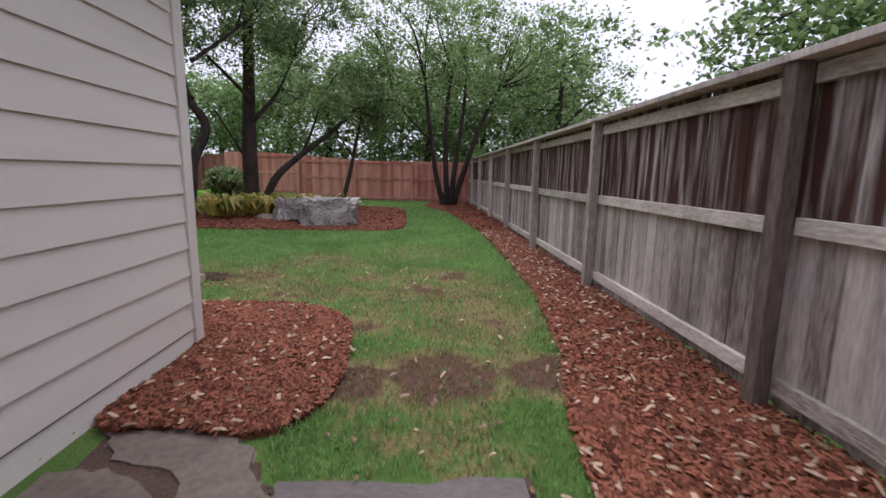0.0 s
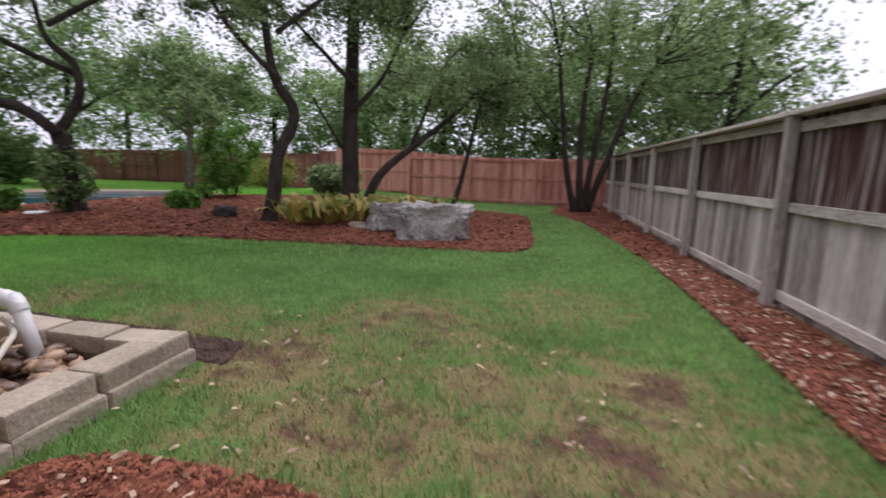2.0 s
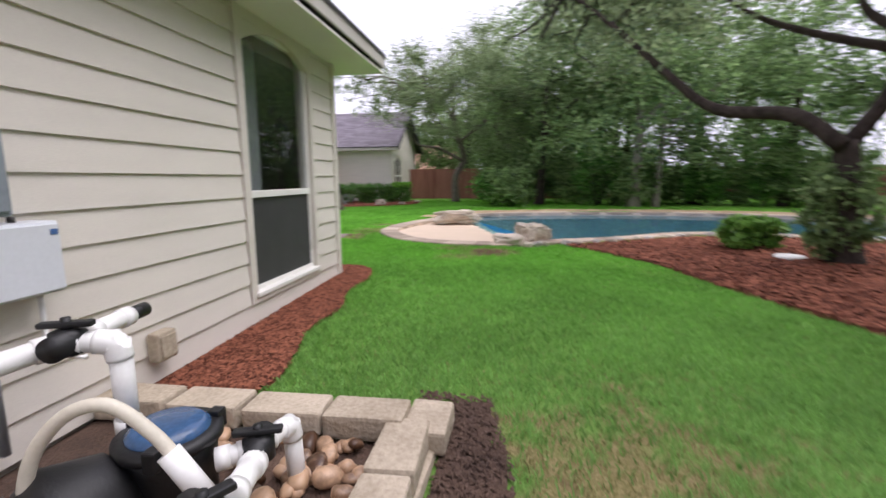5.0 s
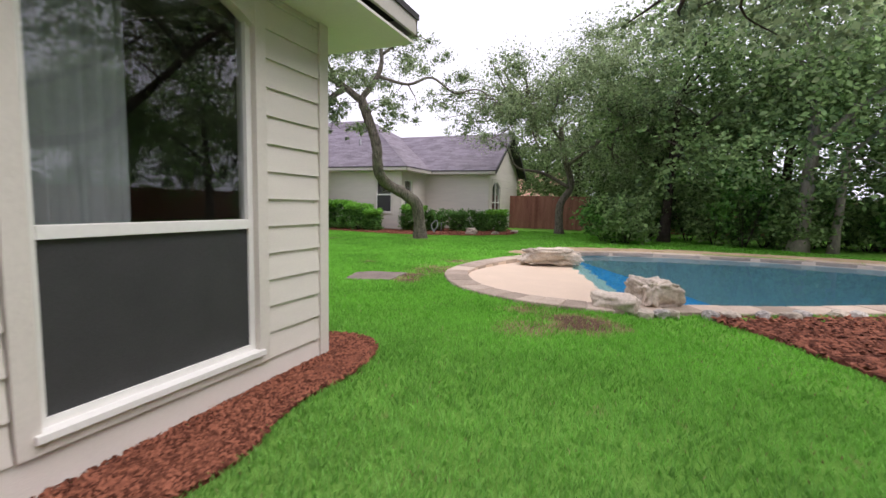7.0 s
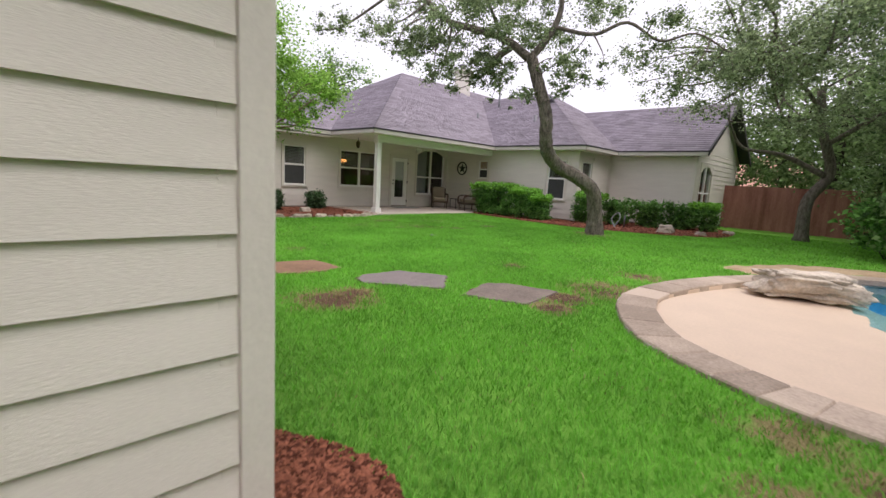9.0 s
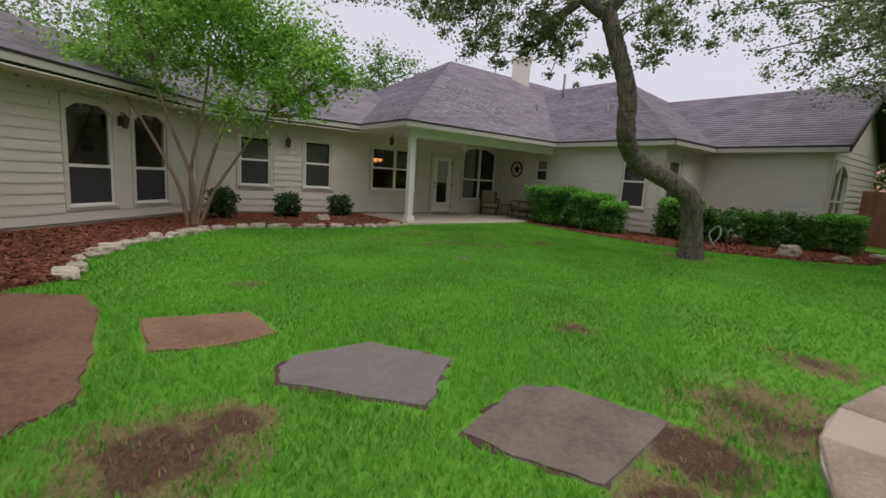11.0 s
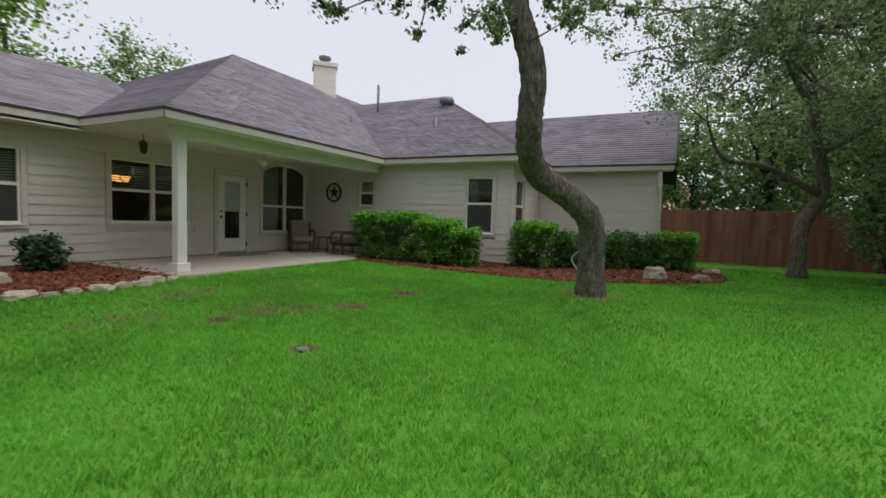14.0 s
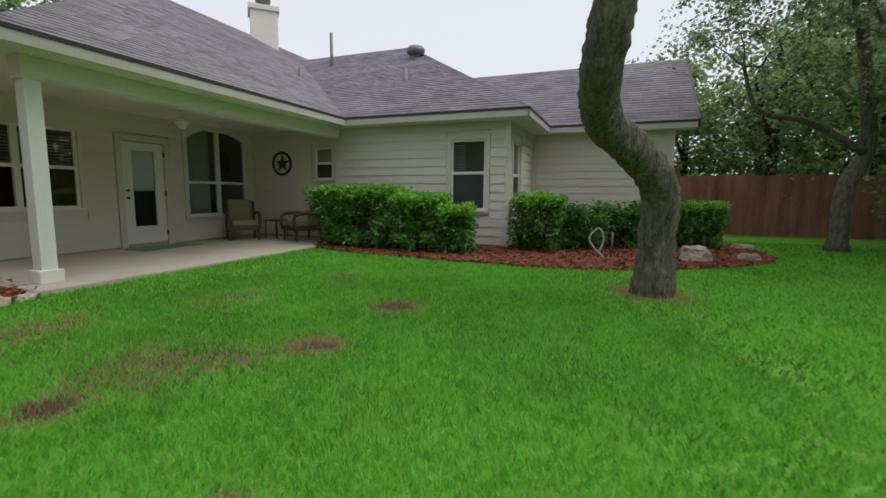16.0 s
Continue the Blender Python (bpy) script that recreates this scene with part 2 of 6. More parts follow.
DOORBLIND = mat("pale_door_blind", (0.72, 0.71, 0.68), 0.8, 0.05, 6, 60, 0.1)
CURTAIN = mat("white_curtain", (0.36, 0.38, 0.38), 0.9, 0.15, 6, 60, 0.1)
# the gloom of the unlit rooms is put into this dark colour
ROOM = mat("unlit_room_walls", (0.10, 0.085, 0.07), 0.9, 0.2, 2, 20, 0.0)
PINKROOF = mat("red_clay_roof", (0.50, 0.26, 0.20), 0.9, 0.2, 2, 20, 0.4)
GALV = mat("galvanised_metal", (0.19, 0.19, 0.20), 0.55, 0.2, 8, 50, 0.1, metal=0.6)
GREYHOSE = mat("grey_hose", (0.20, 0.22, 0.20), 0.5, 0.2, 8, 50, 0.1)

GLASS = bpy.data.materials.new("window_glass")
GLASS.use_nodes = True
gn, gl = GLASS.node_tree.nodes, GLASS.node_tree.links
gt, gg, gm, gf = gn.new("ShaderNodeBsdfTransparent"), gn.new("ShaderNodeBsdfGlossy"), gn.new("ShaderNodeMixShader"), gn.new("ShaderNodeLayerWeight")
gt.inputs["Color"].default_value = (0.86, 0.88, 0.88, 1)
gg.inputs["Roughness"].default_value = 0.015
gf.inputs["Blend"].default_value = 0.5
gpw, gma = gn.new("ShaderNodeMath"), gn.new("ShaderNodeMath")
gpw.operation, gpw.inputs[1].default_value = "POWER", 3.0
gma.operation, gma.inputs[1].default_value, gma.inputs[2].default_value = "MULTIPLY_ADD", 0.7, 0.07
gl.new(gf.outputs["Facing"], gpw.inputs[0]); gl.new(gpw.outputs[0], gma.inputs[0])
gl.new(gma.outputs[0], gm.inputs[0]); gl.new(gt.outputs[0], gm.inputs[1]); gl.new(gg.outputs[0], gm.inputs[2])
gl.new(gm.outputs[0], gn["Material Output"].inputs["Surface"])

WATER = bpy.data.materials.new("pool_water")
WATER.use_nodes = True
gn, gl = WATER.node_tree.nodes, WATER.node_tree.links
gt, gg, gm, gf = gn.new("ShaderNodeBsdfTransparent"), gn.new("ShaderNodeBsdfGlossy"), gn.new("ShaderNodeMixShader"), gn.new("ShaderNodeFresnel")
gt.inputs["Color"].default_value = (0.45, 0.80, 0.94, 1)
gg.inputs["Roughness"].default_value = 0.03
gf.inputs["IOR"].default_value = 1.13
wv, wb = gn.new("ShaderNodeTexNoise"), gn.new("ShaderNodeBump")
wv.inputs["Scale"].default_value = 3.0
wb.inputs["Strength"].default_value, wb.inputs["Distance"].default_value = 0.12, 0.02
gl.new(wv.outputs[0], wb.inputs["Height"])
gl.new(wb.outputs[0], gg.inputs["Normal"]); gl.new(wb.outputs[0], gf.inputs["Normal"])
gl.new(gf.outputs[0], gm.inputs[0]); gl.new(gt.outputs[0], gm.inputs[1]); gl.new(gg.outputs[0], gm.inputs[2])
gl.new(gm.outputs[0], gn["Material Output"].inputs["Surface"])

LAMPGLOW = bpy.data.materials.new("lit_lamp_glass")
LAMPGLOW.use_nodes = True
lb = LAMPGLOW.node_tree.nodes["Principled BSDF"]
lb.inputs["Base Color"].default_value = (0.8, 0.45, 0.2, 1)
lb.inputs["Emission Color"].default_value, lb.inputs["Emission Strength"].default_value = (1.0, 0.42, 0.12, 1), 2.2


# ---- building helpers ----
def smooth(a):
    a = max(0.0, min(1.0, a))
    return a * a * (3 - 2 * a)


def ground_z(x, y):
    """The lie of the land: it rises gently away from the side fence, with a low mound under the tree bed."""
    return (0.10 * smooth((-x - 1) / 8) + 0.05 * smooth((-x - 12) / 8)
            + 0.2 * smooth((-x - 2) / 5) * smooth((y - 7.2) / 2.5) * (1 - smooth((-x - 10) / 2)))


def obj(name, bm, material, parent=None, label="", smooth_shade=False):
    me = bpy.data.meshes.new(name)
    bm.to_mesh(me)
    bm.free()
    me.materials.append(material)
    if smooth_shade:
        me.shade_smooth()
    ob = new(name, me)
    if parent:
        ob.parent = parent
    return tagged(ob, label)


def part(name, bm, material, parent, label="", smooth_shade=False):
    return obj(name, bm, material, parent, label, smooth_shade)


def thing(name, label, category, at=(0, 0, 0), rz=0.0, group="", kind=""):
    ob = new(name)
    ob.matrix_basis = pose(*at, 0, 0, rz)
    return tagged(ob, label, category, group, kind)


def raw(name, verts, faces, material, parent=None, label="", smooth_shade=False):
    """A mesh from numpy arrays: verts (n, 3), faces (m, k)."""
    verts, faces = np.asarray(verts, np.float32), np.asarray(faces, np.int32)
    me = bpy.data.meshes.new(name)
    k = faces.shape[1]
    me.vertices.add(len(verts)); me.loops.add(faces.size); me.polygons.add(len(faces))
    me.vertices.foreach_set("co", verts.ravel())
    me.loops.foreach_set("vertex_index", faces.ravel())
    me.polygons.foreach_set("loop_start", np.arange(0, faces.size, k, dtype=np.int32))
    me.update(calc_edges=True)
    me.materials.append(material)
    if smooth_shade:
        me.shade_smooth()
    ob = new(name, me)
    if parent:
        ob.parent = parent
    return tagged(ob, label)


def box(bm, x0, x1, y0, y1, z0, z1, bevel=0.0):
    r = bmesh.ops.create_cube(bm, size=1)["verts"]
    bmesh.ops.scale(bm, vec=(x1 - x0, y1 - y0, z1 - z0), verts=r)
    bmesh.ops.translate(bm, vec=((x0 + x1) / 2, (y0 + y1) / 2, (z0 + z1) / 2), verts=r)
    if bevel:
        es = list({e for v in r for e in v.link_edges})
        bmesh.ops.bevel(bm, geom=es, offset=bevel, segments=2, affect="EDGES", profile=0.6)
    return bm


def boxed(x0, x1, y0, y1, z0, z1, bevel=0.0):
    return box(bmesh.new(), x0, x1, y0, y1, z0, z1, bevel)


def tube(bm, pts, radii, sides=10, cap=True):
    """A round tube along points, with a radius at each."""
    pts = [Vector(p) for p in pts]
    if not hasattr(radii, "__len__"):
        radii = [radii] * len(pts)
    rings, ref = [], Vector((0.31, 0.95, 0.12)).normalized()
    for i, p in enumerate(pts):
        d = (pts[min(i + 1, len(pts) - 1)] - pts[max(i - 1, 0)]).normalized()
        a = d.cross(ref)
        if a.length < 0.2:
            a = d.cross(Vector((0.9, 0.1, 0.4)))
        a.normalize()
        b = d.cross(a)
        rings.append([bm.verts.new(p + (a * math.cos(2 * math.pi * k / sides) + b * math.sin(2 * math.pi * k / sides)) * radii[i]) for k in range(sides)])
    for r0, r1 in zip(rings, rings[1:]):
        for k in range(sides):
            bm.faces.new((r0[k], r0[(k + 1) % sides], r1[(k + 1) % sides], r1[k]))
    if cap:
        bm.faces.new(rings[0][::-1]); bm.faces.new(rings[-1])
    return bm


def curve_points(pts, n=6):
    """A smooth line through the points (Catmull-Rom)."""
    P = [Vector(p) for p in pts]
    P = [2 * P[0] - P[1]] + P + [2 * P[-1] - P[-2]]
    out = []
    for i in range(1, len(P) - 2):
        for k in range(n):
            t = k / n
            a, b, c, d = P[i - 1], P[i], P[i + 1], P[i + 2]
            out.append(0.5 * ((2 * b) + (c - a) * t + (2 * a - 5 * b + 4 * c - d) * t * t + (3 * b - a - 3 * c + d) * t ** 3))
    return out + [P[-2]]


def closed_curve(pts, n=6):
    P = [Vector((*p, 0)) for p in pts]
    m, out = len(P), []
    for i in range(m):
        a, b, c, d = P[i - 1], P[i], P[(i + 1) % m], P[(i + 2) % m]
        for k in range(n):
            t = k / n
            q = 0.5 * ((2 * b) + (c - a) * t + (2 * a - 5 * b + 4 * c - d) * t * t + (3 * b - a - 3 * c + d) * t ** 3)
            out.append((q.x, q.y))
    return out


def inside(poly, x, y):
    """Even-odd test for arrays of points."""
    x, y = np.asarray(x, float), np.asarray(y, float)
    res = np.zeros(x.shape, bool)
    j = len(poly) - 1
    for i in range(len(poly)):
        xi, yi = poly[i]
        xj, yj = poly[j]
        if yi != yj:
            res ^= ((yi > y) != (yj > y)) & (x < (xj - xi) * (y - yi) / (yj - yi) + xi)
        j = i
    return res


def ground_arr(x, y):
    s = lambda a: (lambda c: c * c * (3 - 2 * c))(np.clip(a, 0, 1))
    return 0.10 * s((-x - 1) / 8) + 0.05 * s((-x - 12) / 8) + 0.2 * s((-x - 2) / 5) * s((y - 7.2) / 2.5) * (1 - s((-x - 10) / 2))


def sheet(name, poly, lift, material, label, category, rough=0.0, step=0.12, kind="structure", zfun=None):
    """A ground cover inside an outline, lying on the land with a soft rolled edge."""
    bm = bmesh.new()
    xs, ys = [p[0] for p in poly], [p[1] for p in poly]
    vs = [bm.verts.new((x, y, 0)) for x, y in poly]
    es = [bm.edges.new((vs[i], vs[(i + 1) % len(vs)])) for i in range(len(vs))]
    bmesh.ops.triangle_fill(bm, use_beauty=True, edges=es)
    for ax, lo, hi in ((0, min(xs), max(xs)), (1, min(ys), max(ys))):
        k = lo + step
        while k < hi:
            co = [0, 0, 0]; no = [0, 0, 0]
            co[ax], no[ax] = k, 1
            bmesh.ops.bisect_plane(bm, geom=bm.verts[:] + bm.edges[:] + bm.faces[:], plane_co=co, plane_no=no)
            k += step
    for v in bm.verts:
        edge = 0.0 if v.is_boundary else 1.0
        nz = noise.noise((v.co.x * 3.1, v.co.y * 3.1, 0.3)) * rough + noise.noise((v.co.x * 9, v.co.y * 9, 4.3)) * rough * 0.6
        v.co.z = (zfun or ground_z)(v.co.x, v.co.y) + (lift + nz) * edge - 0.012 * (1 - edge)
    bmesh.ops.recalc_face_normals(bm, faces=bm.faces)
    if sum(f.normal.z for f in bm.faces) < 0:
        bmesh.ops.reverse_faces(bm, faces=bm.faces)
    ob = obj(name, bm, material, None, "", True)
    return tagged(ob, label, category, "", kind)


def rock(bm, at, size, seed, detail=2, sharp=0.25, power=0.75):
    r = bmesh.ops.create_icosphere(bm, subdivisions=detail, radius=1)["verts"]
    for v in r:
        c = v.co.copy()
        k = 1 + sharp * noise.noise(c * 1.3 + Vector((seed, seed * 0.7, 3))) + 0.5 * sharp * noise.noise(c * 3.1 + Vector((seed, 1, 9))) + ((0.3 * abs(noise.noise(c * 3.7 + Vector((2, seed, 5)))) + 0.12 * noise.noise(c * 9.0 + Vector((seed, 2, 1))) - 0.05) * (1 if detail > 4 else 0.4) if detail > 3 else 0)
        c = Vector([math.copysign(abs(q) ** power, q) for q in c]) * k
        v.co = Vector((c.x * size[0], c.y * size[1], c.z * size[2])) + Vector(at)
    return bm


def leaf_cloud(name, centres, radii, count, size, material, parent, flat=0.75, rng=None, droop=0.0, label=""):
    """Many small separate leaves in uneven clumps round the given centres."""
    rng = rng or np.random.default_rng(7)
    centres, radii = np.asarray(centres, float), np.asarray(radii, float)
    w = radii ** 2
    pick = rng.choice(len(centres), count, p=w / w.sum())
    d = rng.normal(size=(count, 3))
    d /= np.linalg.norm(d, axis=1)[:, None]
    r = np.minimum(1.25, np.abs(rng.normal(size=count)) * 0.72)
    pos = centres[pick] + d * (r * radii[pick])[:, None] * np.array([1, 1, flat])
    u = rng.normal(size=(count, 3)); u[:, 2] = u[:, 2] * 0.6 - droop
    u /= np.linalg.norm(u, axis=1)[:, None]
    v = np.cross(u, rng.normal(size=(count, 3))); v /= np.linalg.norm(v, axis=1)[:, None]
    L = size * (0.6 + 0.8 * rng.random(count))[:, None]
    W = L * 0.30
    verts = np.stack([pos - u * L * 0.5, pos + v * W, pos + u * L * 0.5, pos - v * W], 1).reshape(-1, 3)
    faces = np.arange(count * 4).reshape(-1, 4)
    return raw(name, verts, faces, material, parent, label)


def tree(name, base, stems, limbs, clumps, count, size, bark, leaves, label, seed=1, twig=26, sides=10, droop=0.0, group="", spread=1.0, fill=1.0, relief=0.0):
    """A tree: stems (points, start radius, end radius), limbs likewise, twigs that reach into the clumps, and leaves.
    All places are relative to the base."""
    rng = np.random.default_rng(seed)
    x, y = base
    t = thing(name, label, "tree", (x, y, ground_z(x, y) - 0.03), 0, group)
    bm = bmesh.new()
    joints = []
    for i, (pts, r0, r1) in enumerate(stems):
        c = curve_points(pts, 24 if relief else 6)
        n = len(c)
        rad = [(r0 + (r1 - r0) * k / (n - 1)) * (1 + 0.06 * noise.noise((k * (0.18 if relief else 0.7), i, seed))) for k in range(n)]
        if i == 0 or len(stems) > 2:
            for k in range(n // 8 if relief else 2):
                rad[k] *= 1 + 0.35 * (1 - k / (n // 8 if relief else 2)) ** 2
        tube(bm, c, rad, sides)
        joints += c[n // 2:]
    if relief:
        bm.normal_update()
        for v in bm.verts:
            q = v.co
            v.co += v.normal * relief * (1.2 * abs(noise.noise((q.x * 15, q.y * 15, q.z * 4.5))) + 0.7 * noise.noise((q.x * 34, q.y * 34, q.z * 13)) - 0.3)
    part("trunk", bm, bark, t, "", True)
    for pts, r0, r1 in limbs:
        c = curve_points(pts, 5)
        n = len(c)
        part("limb", tube(bmesh.new(), c, [r0 + (r1 - r0) * k / (n - 1) for k in range(n)], 8), bark, t, "", True)
        joints += c[1:]
    cs, rs = [c[:3] for c in clumps], [c[3] for c in clumps]
    # sub-clumps give the crown an uneven outline with gaps
    sub_c, sub_r = [], []
    for c, r in zip(cs, rs):
        for _ in range(max(6, int(9 * r))):
            d = rng.normal(size=3); d /= np.linalg.norm(d)
            sub_c.append(np.array(c) + d * r * (0.3 + 0.75 * rng.random()) * np.array([1, 1, 0.75]))
            sub_r.append(r * (0.30 + 0.32 * rng.random()) * spread)
    J = np.array([tuple(j) for j in joints])
    for k in rng.choice(len(sub_c), min(twig, len(sub_c)), replace=False):
        e = sub_c[k]
        j = J[np.argmin(((J - e) ** 2).sum(1) + rng.random(len(J)) * 0.4)]
        mid = (j + e) / 2 + rng.normal(size=3) * 0.12 * np.linalg.norm(e - j)
        c = curve_points([j, mid, e], 4)
        r0 = 0.012 + 0.012 * np.linalg.norm(e - j)
        part("twig", tube(bmesh.new(), c, [r0 * (1 - 0.8 * q / (len(c) - 1)) for q in range(len(c))], 5, False), bark, t, "", True)
    leaf_cloud("crown", sub_c, sub_r, int(count * fill), size * 1.05, leaves, t, 0.75, rng, droop)
    return t


# ---- ground, beds, pool ----
POOL = closed_curve([(-12.9, 2.67), (-11.55, 3.3), (-10.95, 4.15), (-10.72, 4.9), (-10.75, 5.7), (-11.05, 6.5), (-11.5, 7.5), (-12.1, 8.6), (-12.7, 9.8),
                     (-12.6, 11.0), (-11.7, 12.2), (-11.0, 13.4), (-10.9, 15.5), (-12.3, 18.0), (-14.5, 18.5), (-17.0, 16.5), (-18.6, 13.4),
                     (-19.3, 10.6), (-19.3, 7.7), (-18.4, 4.7), (-16.4, 3.4), (-14.5, 2.78)], 5)


def offset(poly, d):
    out, n = [], len(poly)
    for i in range(n):
        a, b = Vector(poly[i - 1]), Vector(poly[(i + 1) % n])
        t = (b - a).normalized()
        out.append((poly[i][0] - t.y * d, poly[i][1] + t.x * d))
    return out


area = sum(POOL[i - 1][0] * POOL[i][1] - POOL[i][0] * POOL[i - 1][1] for i in range(len(POOL)))
SIGN = 1 if area > 0 else -1
POOL_IN, POOL_MID = offset(POOL, 0.42 * SIGN), offset(POOL, 0.22 * SIGN)
POOL_Z, WATER_Z = 0.15, 0.035

BED_TREES = closed_curve([(-0.55, 10.2), (-1.7, 9.85), (-3.0, 9.55), (-4.1, 9.1), (-5.5, 8.65), (-6.5, 8.3), (-7.6, 8.0), (-9.2, 7.65), (-10.4, 7.1), (-10.95, 6.75),
                          (-11.5, 7.9), (-12.3, 9.4), (-12.4, 11.0), (-11.4, 12.2), (-10.7, 13.5), (-9.5, 15.0), (-6.5, 16.5), (-3.6, 16.8), (-1.0, 16.0), (-0.55, 13.0)], 5)
BED_FENCE = [(1.86, -3.0), (1.86, 20.3), (0.2, 20.3), (-0.1, 17.5), (0.75, 14.4), (0.98, 12.0), (1.13, 10.2), (1.18, 8.0), (1.15, 6.3), (1.13, 5.0), (1.05, 4.3), (0.92, 3.3), (0.7, 2.4), (0.62, 1.6), (0.55, -3.0)]
BED_CORNER = closed_curve([(-1.56, 2.5), (-1.2, 2.42), (-0.72, 2.38), (-0.5, 2.75), (-0.5, 3.3), (-0.62, 4.0), (-1.0, 4.4), (-1.6, 4.5), (-2.2, 4.4), (-2.35, 3.9), (-2.3, 3.5), (-1.58, 3.5)], 4)
BED_WALL = closed_curve([(-4.8, 3.52), (-4.9, 4.2), (-5.4, 4.2), (-6.0, 4.05), (-6.6, 4.1), (-7.2, 3.95), (-7.8, 3.98), (-8.35, 3.85), (-8.58, 3.5), (-8.4, 3.0), (-8.05, 2.7), (-8.0, 3.4), (-7.0, 3.52), (-6.0, 3.52)], 4)
BED_HOUSE = closed_curve([(-8.0, -2.9), (-9.35, -2.95), (-9.6, -4.1), (-10.05, -5.2), (-10.8, -6.1), (-11.7, -7.0), (-12.7, -7.3), (-13.5, -7.1), (-14.7, -6.95), (-15.9, -6.95), (-16.6, -7.3), (-16.8, -8.4), (-16.75, -10.0), (-14, -10.3), (-12.2, -10.4), (-9.5, -8.2), (-8.05, -6.6)], 5)
BED_RIGHT = closed_curve([(-21.6, -7.4), (-21.1, -6.4), (-20.85, -5.0), (-20.7, -3.4), (-20.75, -1.9), (-21.4, -0.4), (-22.4, 0.8), (-23.4, 1.3), (-25.2, 1.2), (-26.6, 0.6), (-26.4, -0.6), (-25.3, -0.6), (-25.3, -3.6), (-22.9, -3.7), (-22.9, -7.3)], 5)

xs = np.concatenate([[-900, -300, -120, -70, -45], np.arange(-36, 8, 0.3), [12, 25, 60, 150, 400]])
ys = np.concatenate([[-900, -300, -100, -50, -28], np.arange(-16, 27, 0.3), [32, 45, 80, 200, 900]])
GX, GY = np.meshgrid(xs, ys)
GZ = ground_arr(GX, GY)
gv = np.stack([GX, GY, GZ], -1).reshape(-1, 3)
nx, ny = len(xs), len(ys)
gi, gj = np.meshgrid(np.arange(nx - 1), np.arange(ny - 1))
q0 = (gj * nx + gi).ravel()
gf = np.stack([q0, q0 + 1, q0 + nx + 1, q0 + nx], 1)
cx, cy = gv[gf][:, :, 0].mean(1), gv[gf][:, :, 1].mean(1)
gf = gf[~inside(POOL_MID, cx, cy)]

LAWN = bpy.data.materials.new("lawn")
LAWN.use_nodes = True
n, l = LAWN.node_tree.nodes, LAWN.node_tree.links
lb = n["Principled BSDF"]
lb.inputs["Roughness"].default_value, lb.inputs["Specular IOR Level"].default_value = 0.95, 0.15
geo = n.new("ShaderNodeNewGeometry")


def lawn_noise(scale, detail=4):
    t = n.new("ShaderNodeTexNoise")
    t.inputs["Scale"].default_value, t.inputs["Detail"].default_value = scale, detail
    l.new(geo.outputs["Position"], t.inputs["Vector"])
    return t.outputs[0]


def lawn_mix(fac, a, b):
    m = n.new("ShaderNodeMix"); m.data_type = "RGBA"
    l.new(fac, m.inputs[0])
    for v, k in ((a, 6), (b, 7)):
        if isinstance(v, tuple):
            m.inputs[k].default_value = (*v, 1)
        else:
            l.new(v, m.inputs[k])
    return m.outputs[2]


def lawn_step(val, lo, hi):
    m = n.new("ShaderNodeMapRange")
    m.inputs["From Min"].default_value, m.inputs["From Max"].default_value = lo, hi
    l.new(val, m.inputs["Value"])
    return m.outputs[0]


# worn spots: centre, radius, strength
WORN = [(0.1, 3.02, 0.62, 1.45), (-0.42, 2.93, 0.45, 1.4), (0.75, 3.08, 0.5, 1.4), (-0.05, 4.95, 0.8, 0.88), (0.35, 5.7, 0.7, 0.9), (-0.65, 5.5, 0.6, 0.8), (-0.5, 3.95, 0.5, 0.85),
        (0.0, 5.0, 2.2, 0.62), (-1.3, 6.45, 1.3, 0.8), (-0.15, 7.3, 1.2, 0.6), (-2.0, 5.6, 1.0, 0.8), (-1.2, 5.0, 1.2, 0.7), (0.4, 4.0, 1.1, 0.72), (-3.0, 6.0, 1.0, 0.62), (-4.5, 6.3, 1.2, 0.5), (0.1, 2.35, 0.7, 0.5),
        (-10.1, 5.4, 0.62, 1.25), (-10.5, 4.7, 0.5, 0.8), (-9.7, 4.9, 0.6, 0.6), (-9.9, 0.9, 0.62, 1.05), (-10.3, 0.8, 0.35, 0.9), (-12.15, 2.35, 0.42, 1.4), (-11.65, 2.45, 0.35, 1.2), (-13.0, 2.4, 0.8, 0.85), (-14.4, 2.35, 0.6, 0.7), (-13.35, 0.7, 0.3, 1.0),
        (-11.1, -2.2, 0.35, 0.85), (-15.05, -4.15, 0.34, 1.15), (-15.6, -4.3, 0.75, 0.6), (-14.6, -4.9, 0.8, 0.45), (-16.4, -3.45, 0.4, 0.8), (-16.0, -3.8, 0.5, 0.6), (-17.7, -3.4, 0.42, 1.1), (-18.75, -4.8, 0.45, 0.9), (-14.75, -2.6, 0.2, 1.2), (-19.4, -0.93, 0.75, 0.85), (-15.8, -5.8, 0.8, 0.6), (-17.3, -5.2, 0.8, 0.5)]
worn = None
for wx, wy, wr, ws in WORN:
    d = n.new("ShaderNodeVectorMath"); d.operation = "DISTANCE"
    l.new(geo.outputs["Position"], d.inputs[0]); d.inputs[1].default_value = (wx, wy, 0.1)
    m = n.new("ShaderNodeMapRange")
    for k, v in (("From Min", wr), ("From Max", wr * 0.2), ("To Min", 0.0), ("To Max", ws)):
        m.inputs[k].default_value = v
    l.new(d.outputs["Value"], m.inputs["Value"])
    if worn is None:
        worn = m.outputs[0]
    else:
        mx = n.new("ShaderNodeMath"); mx.operation = "MAXIMUM"
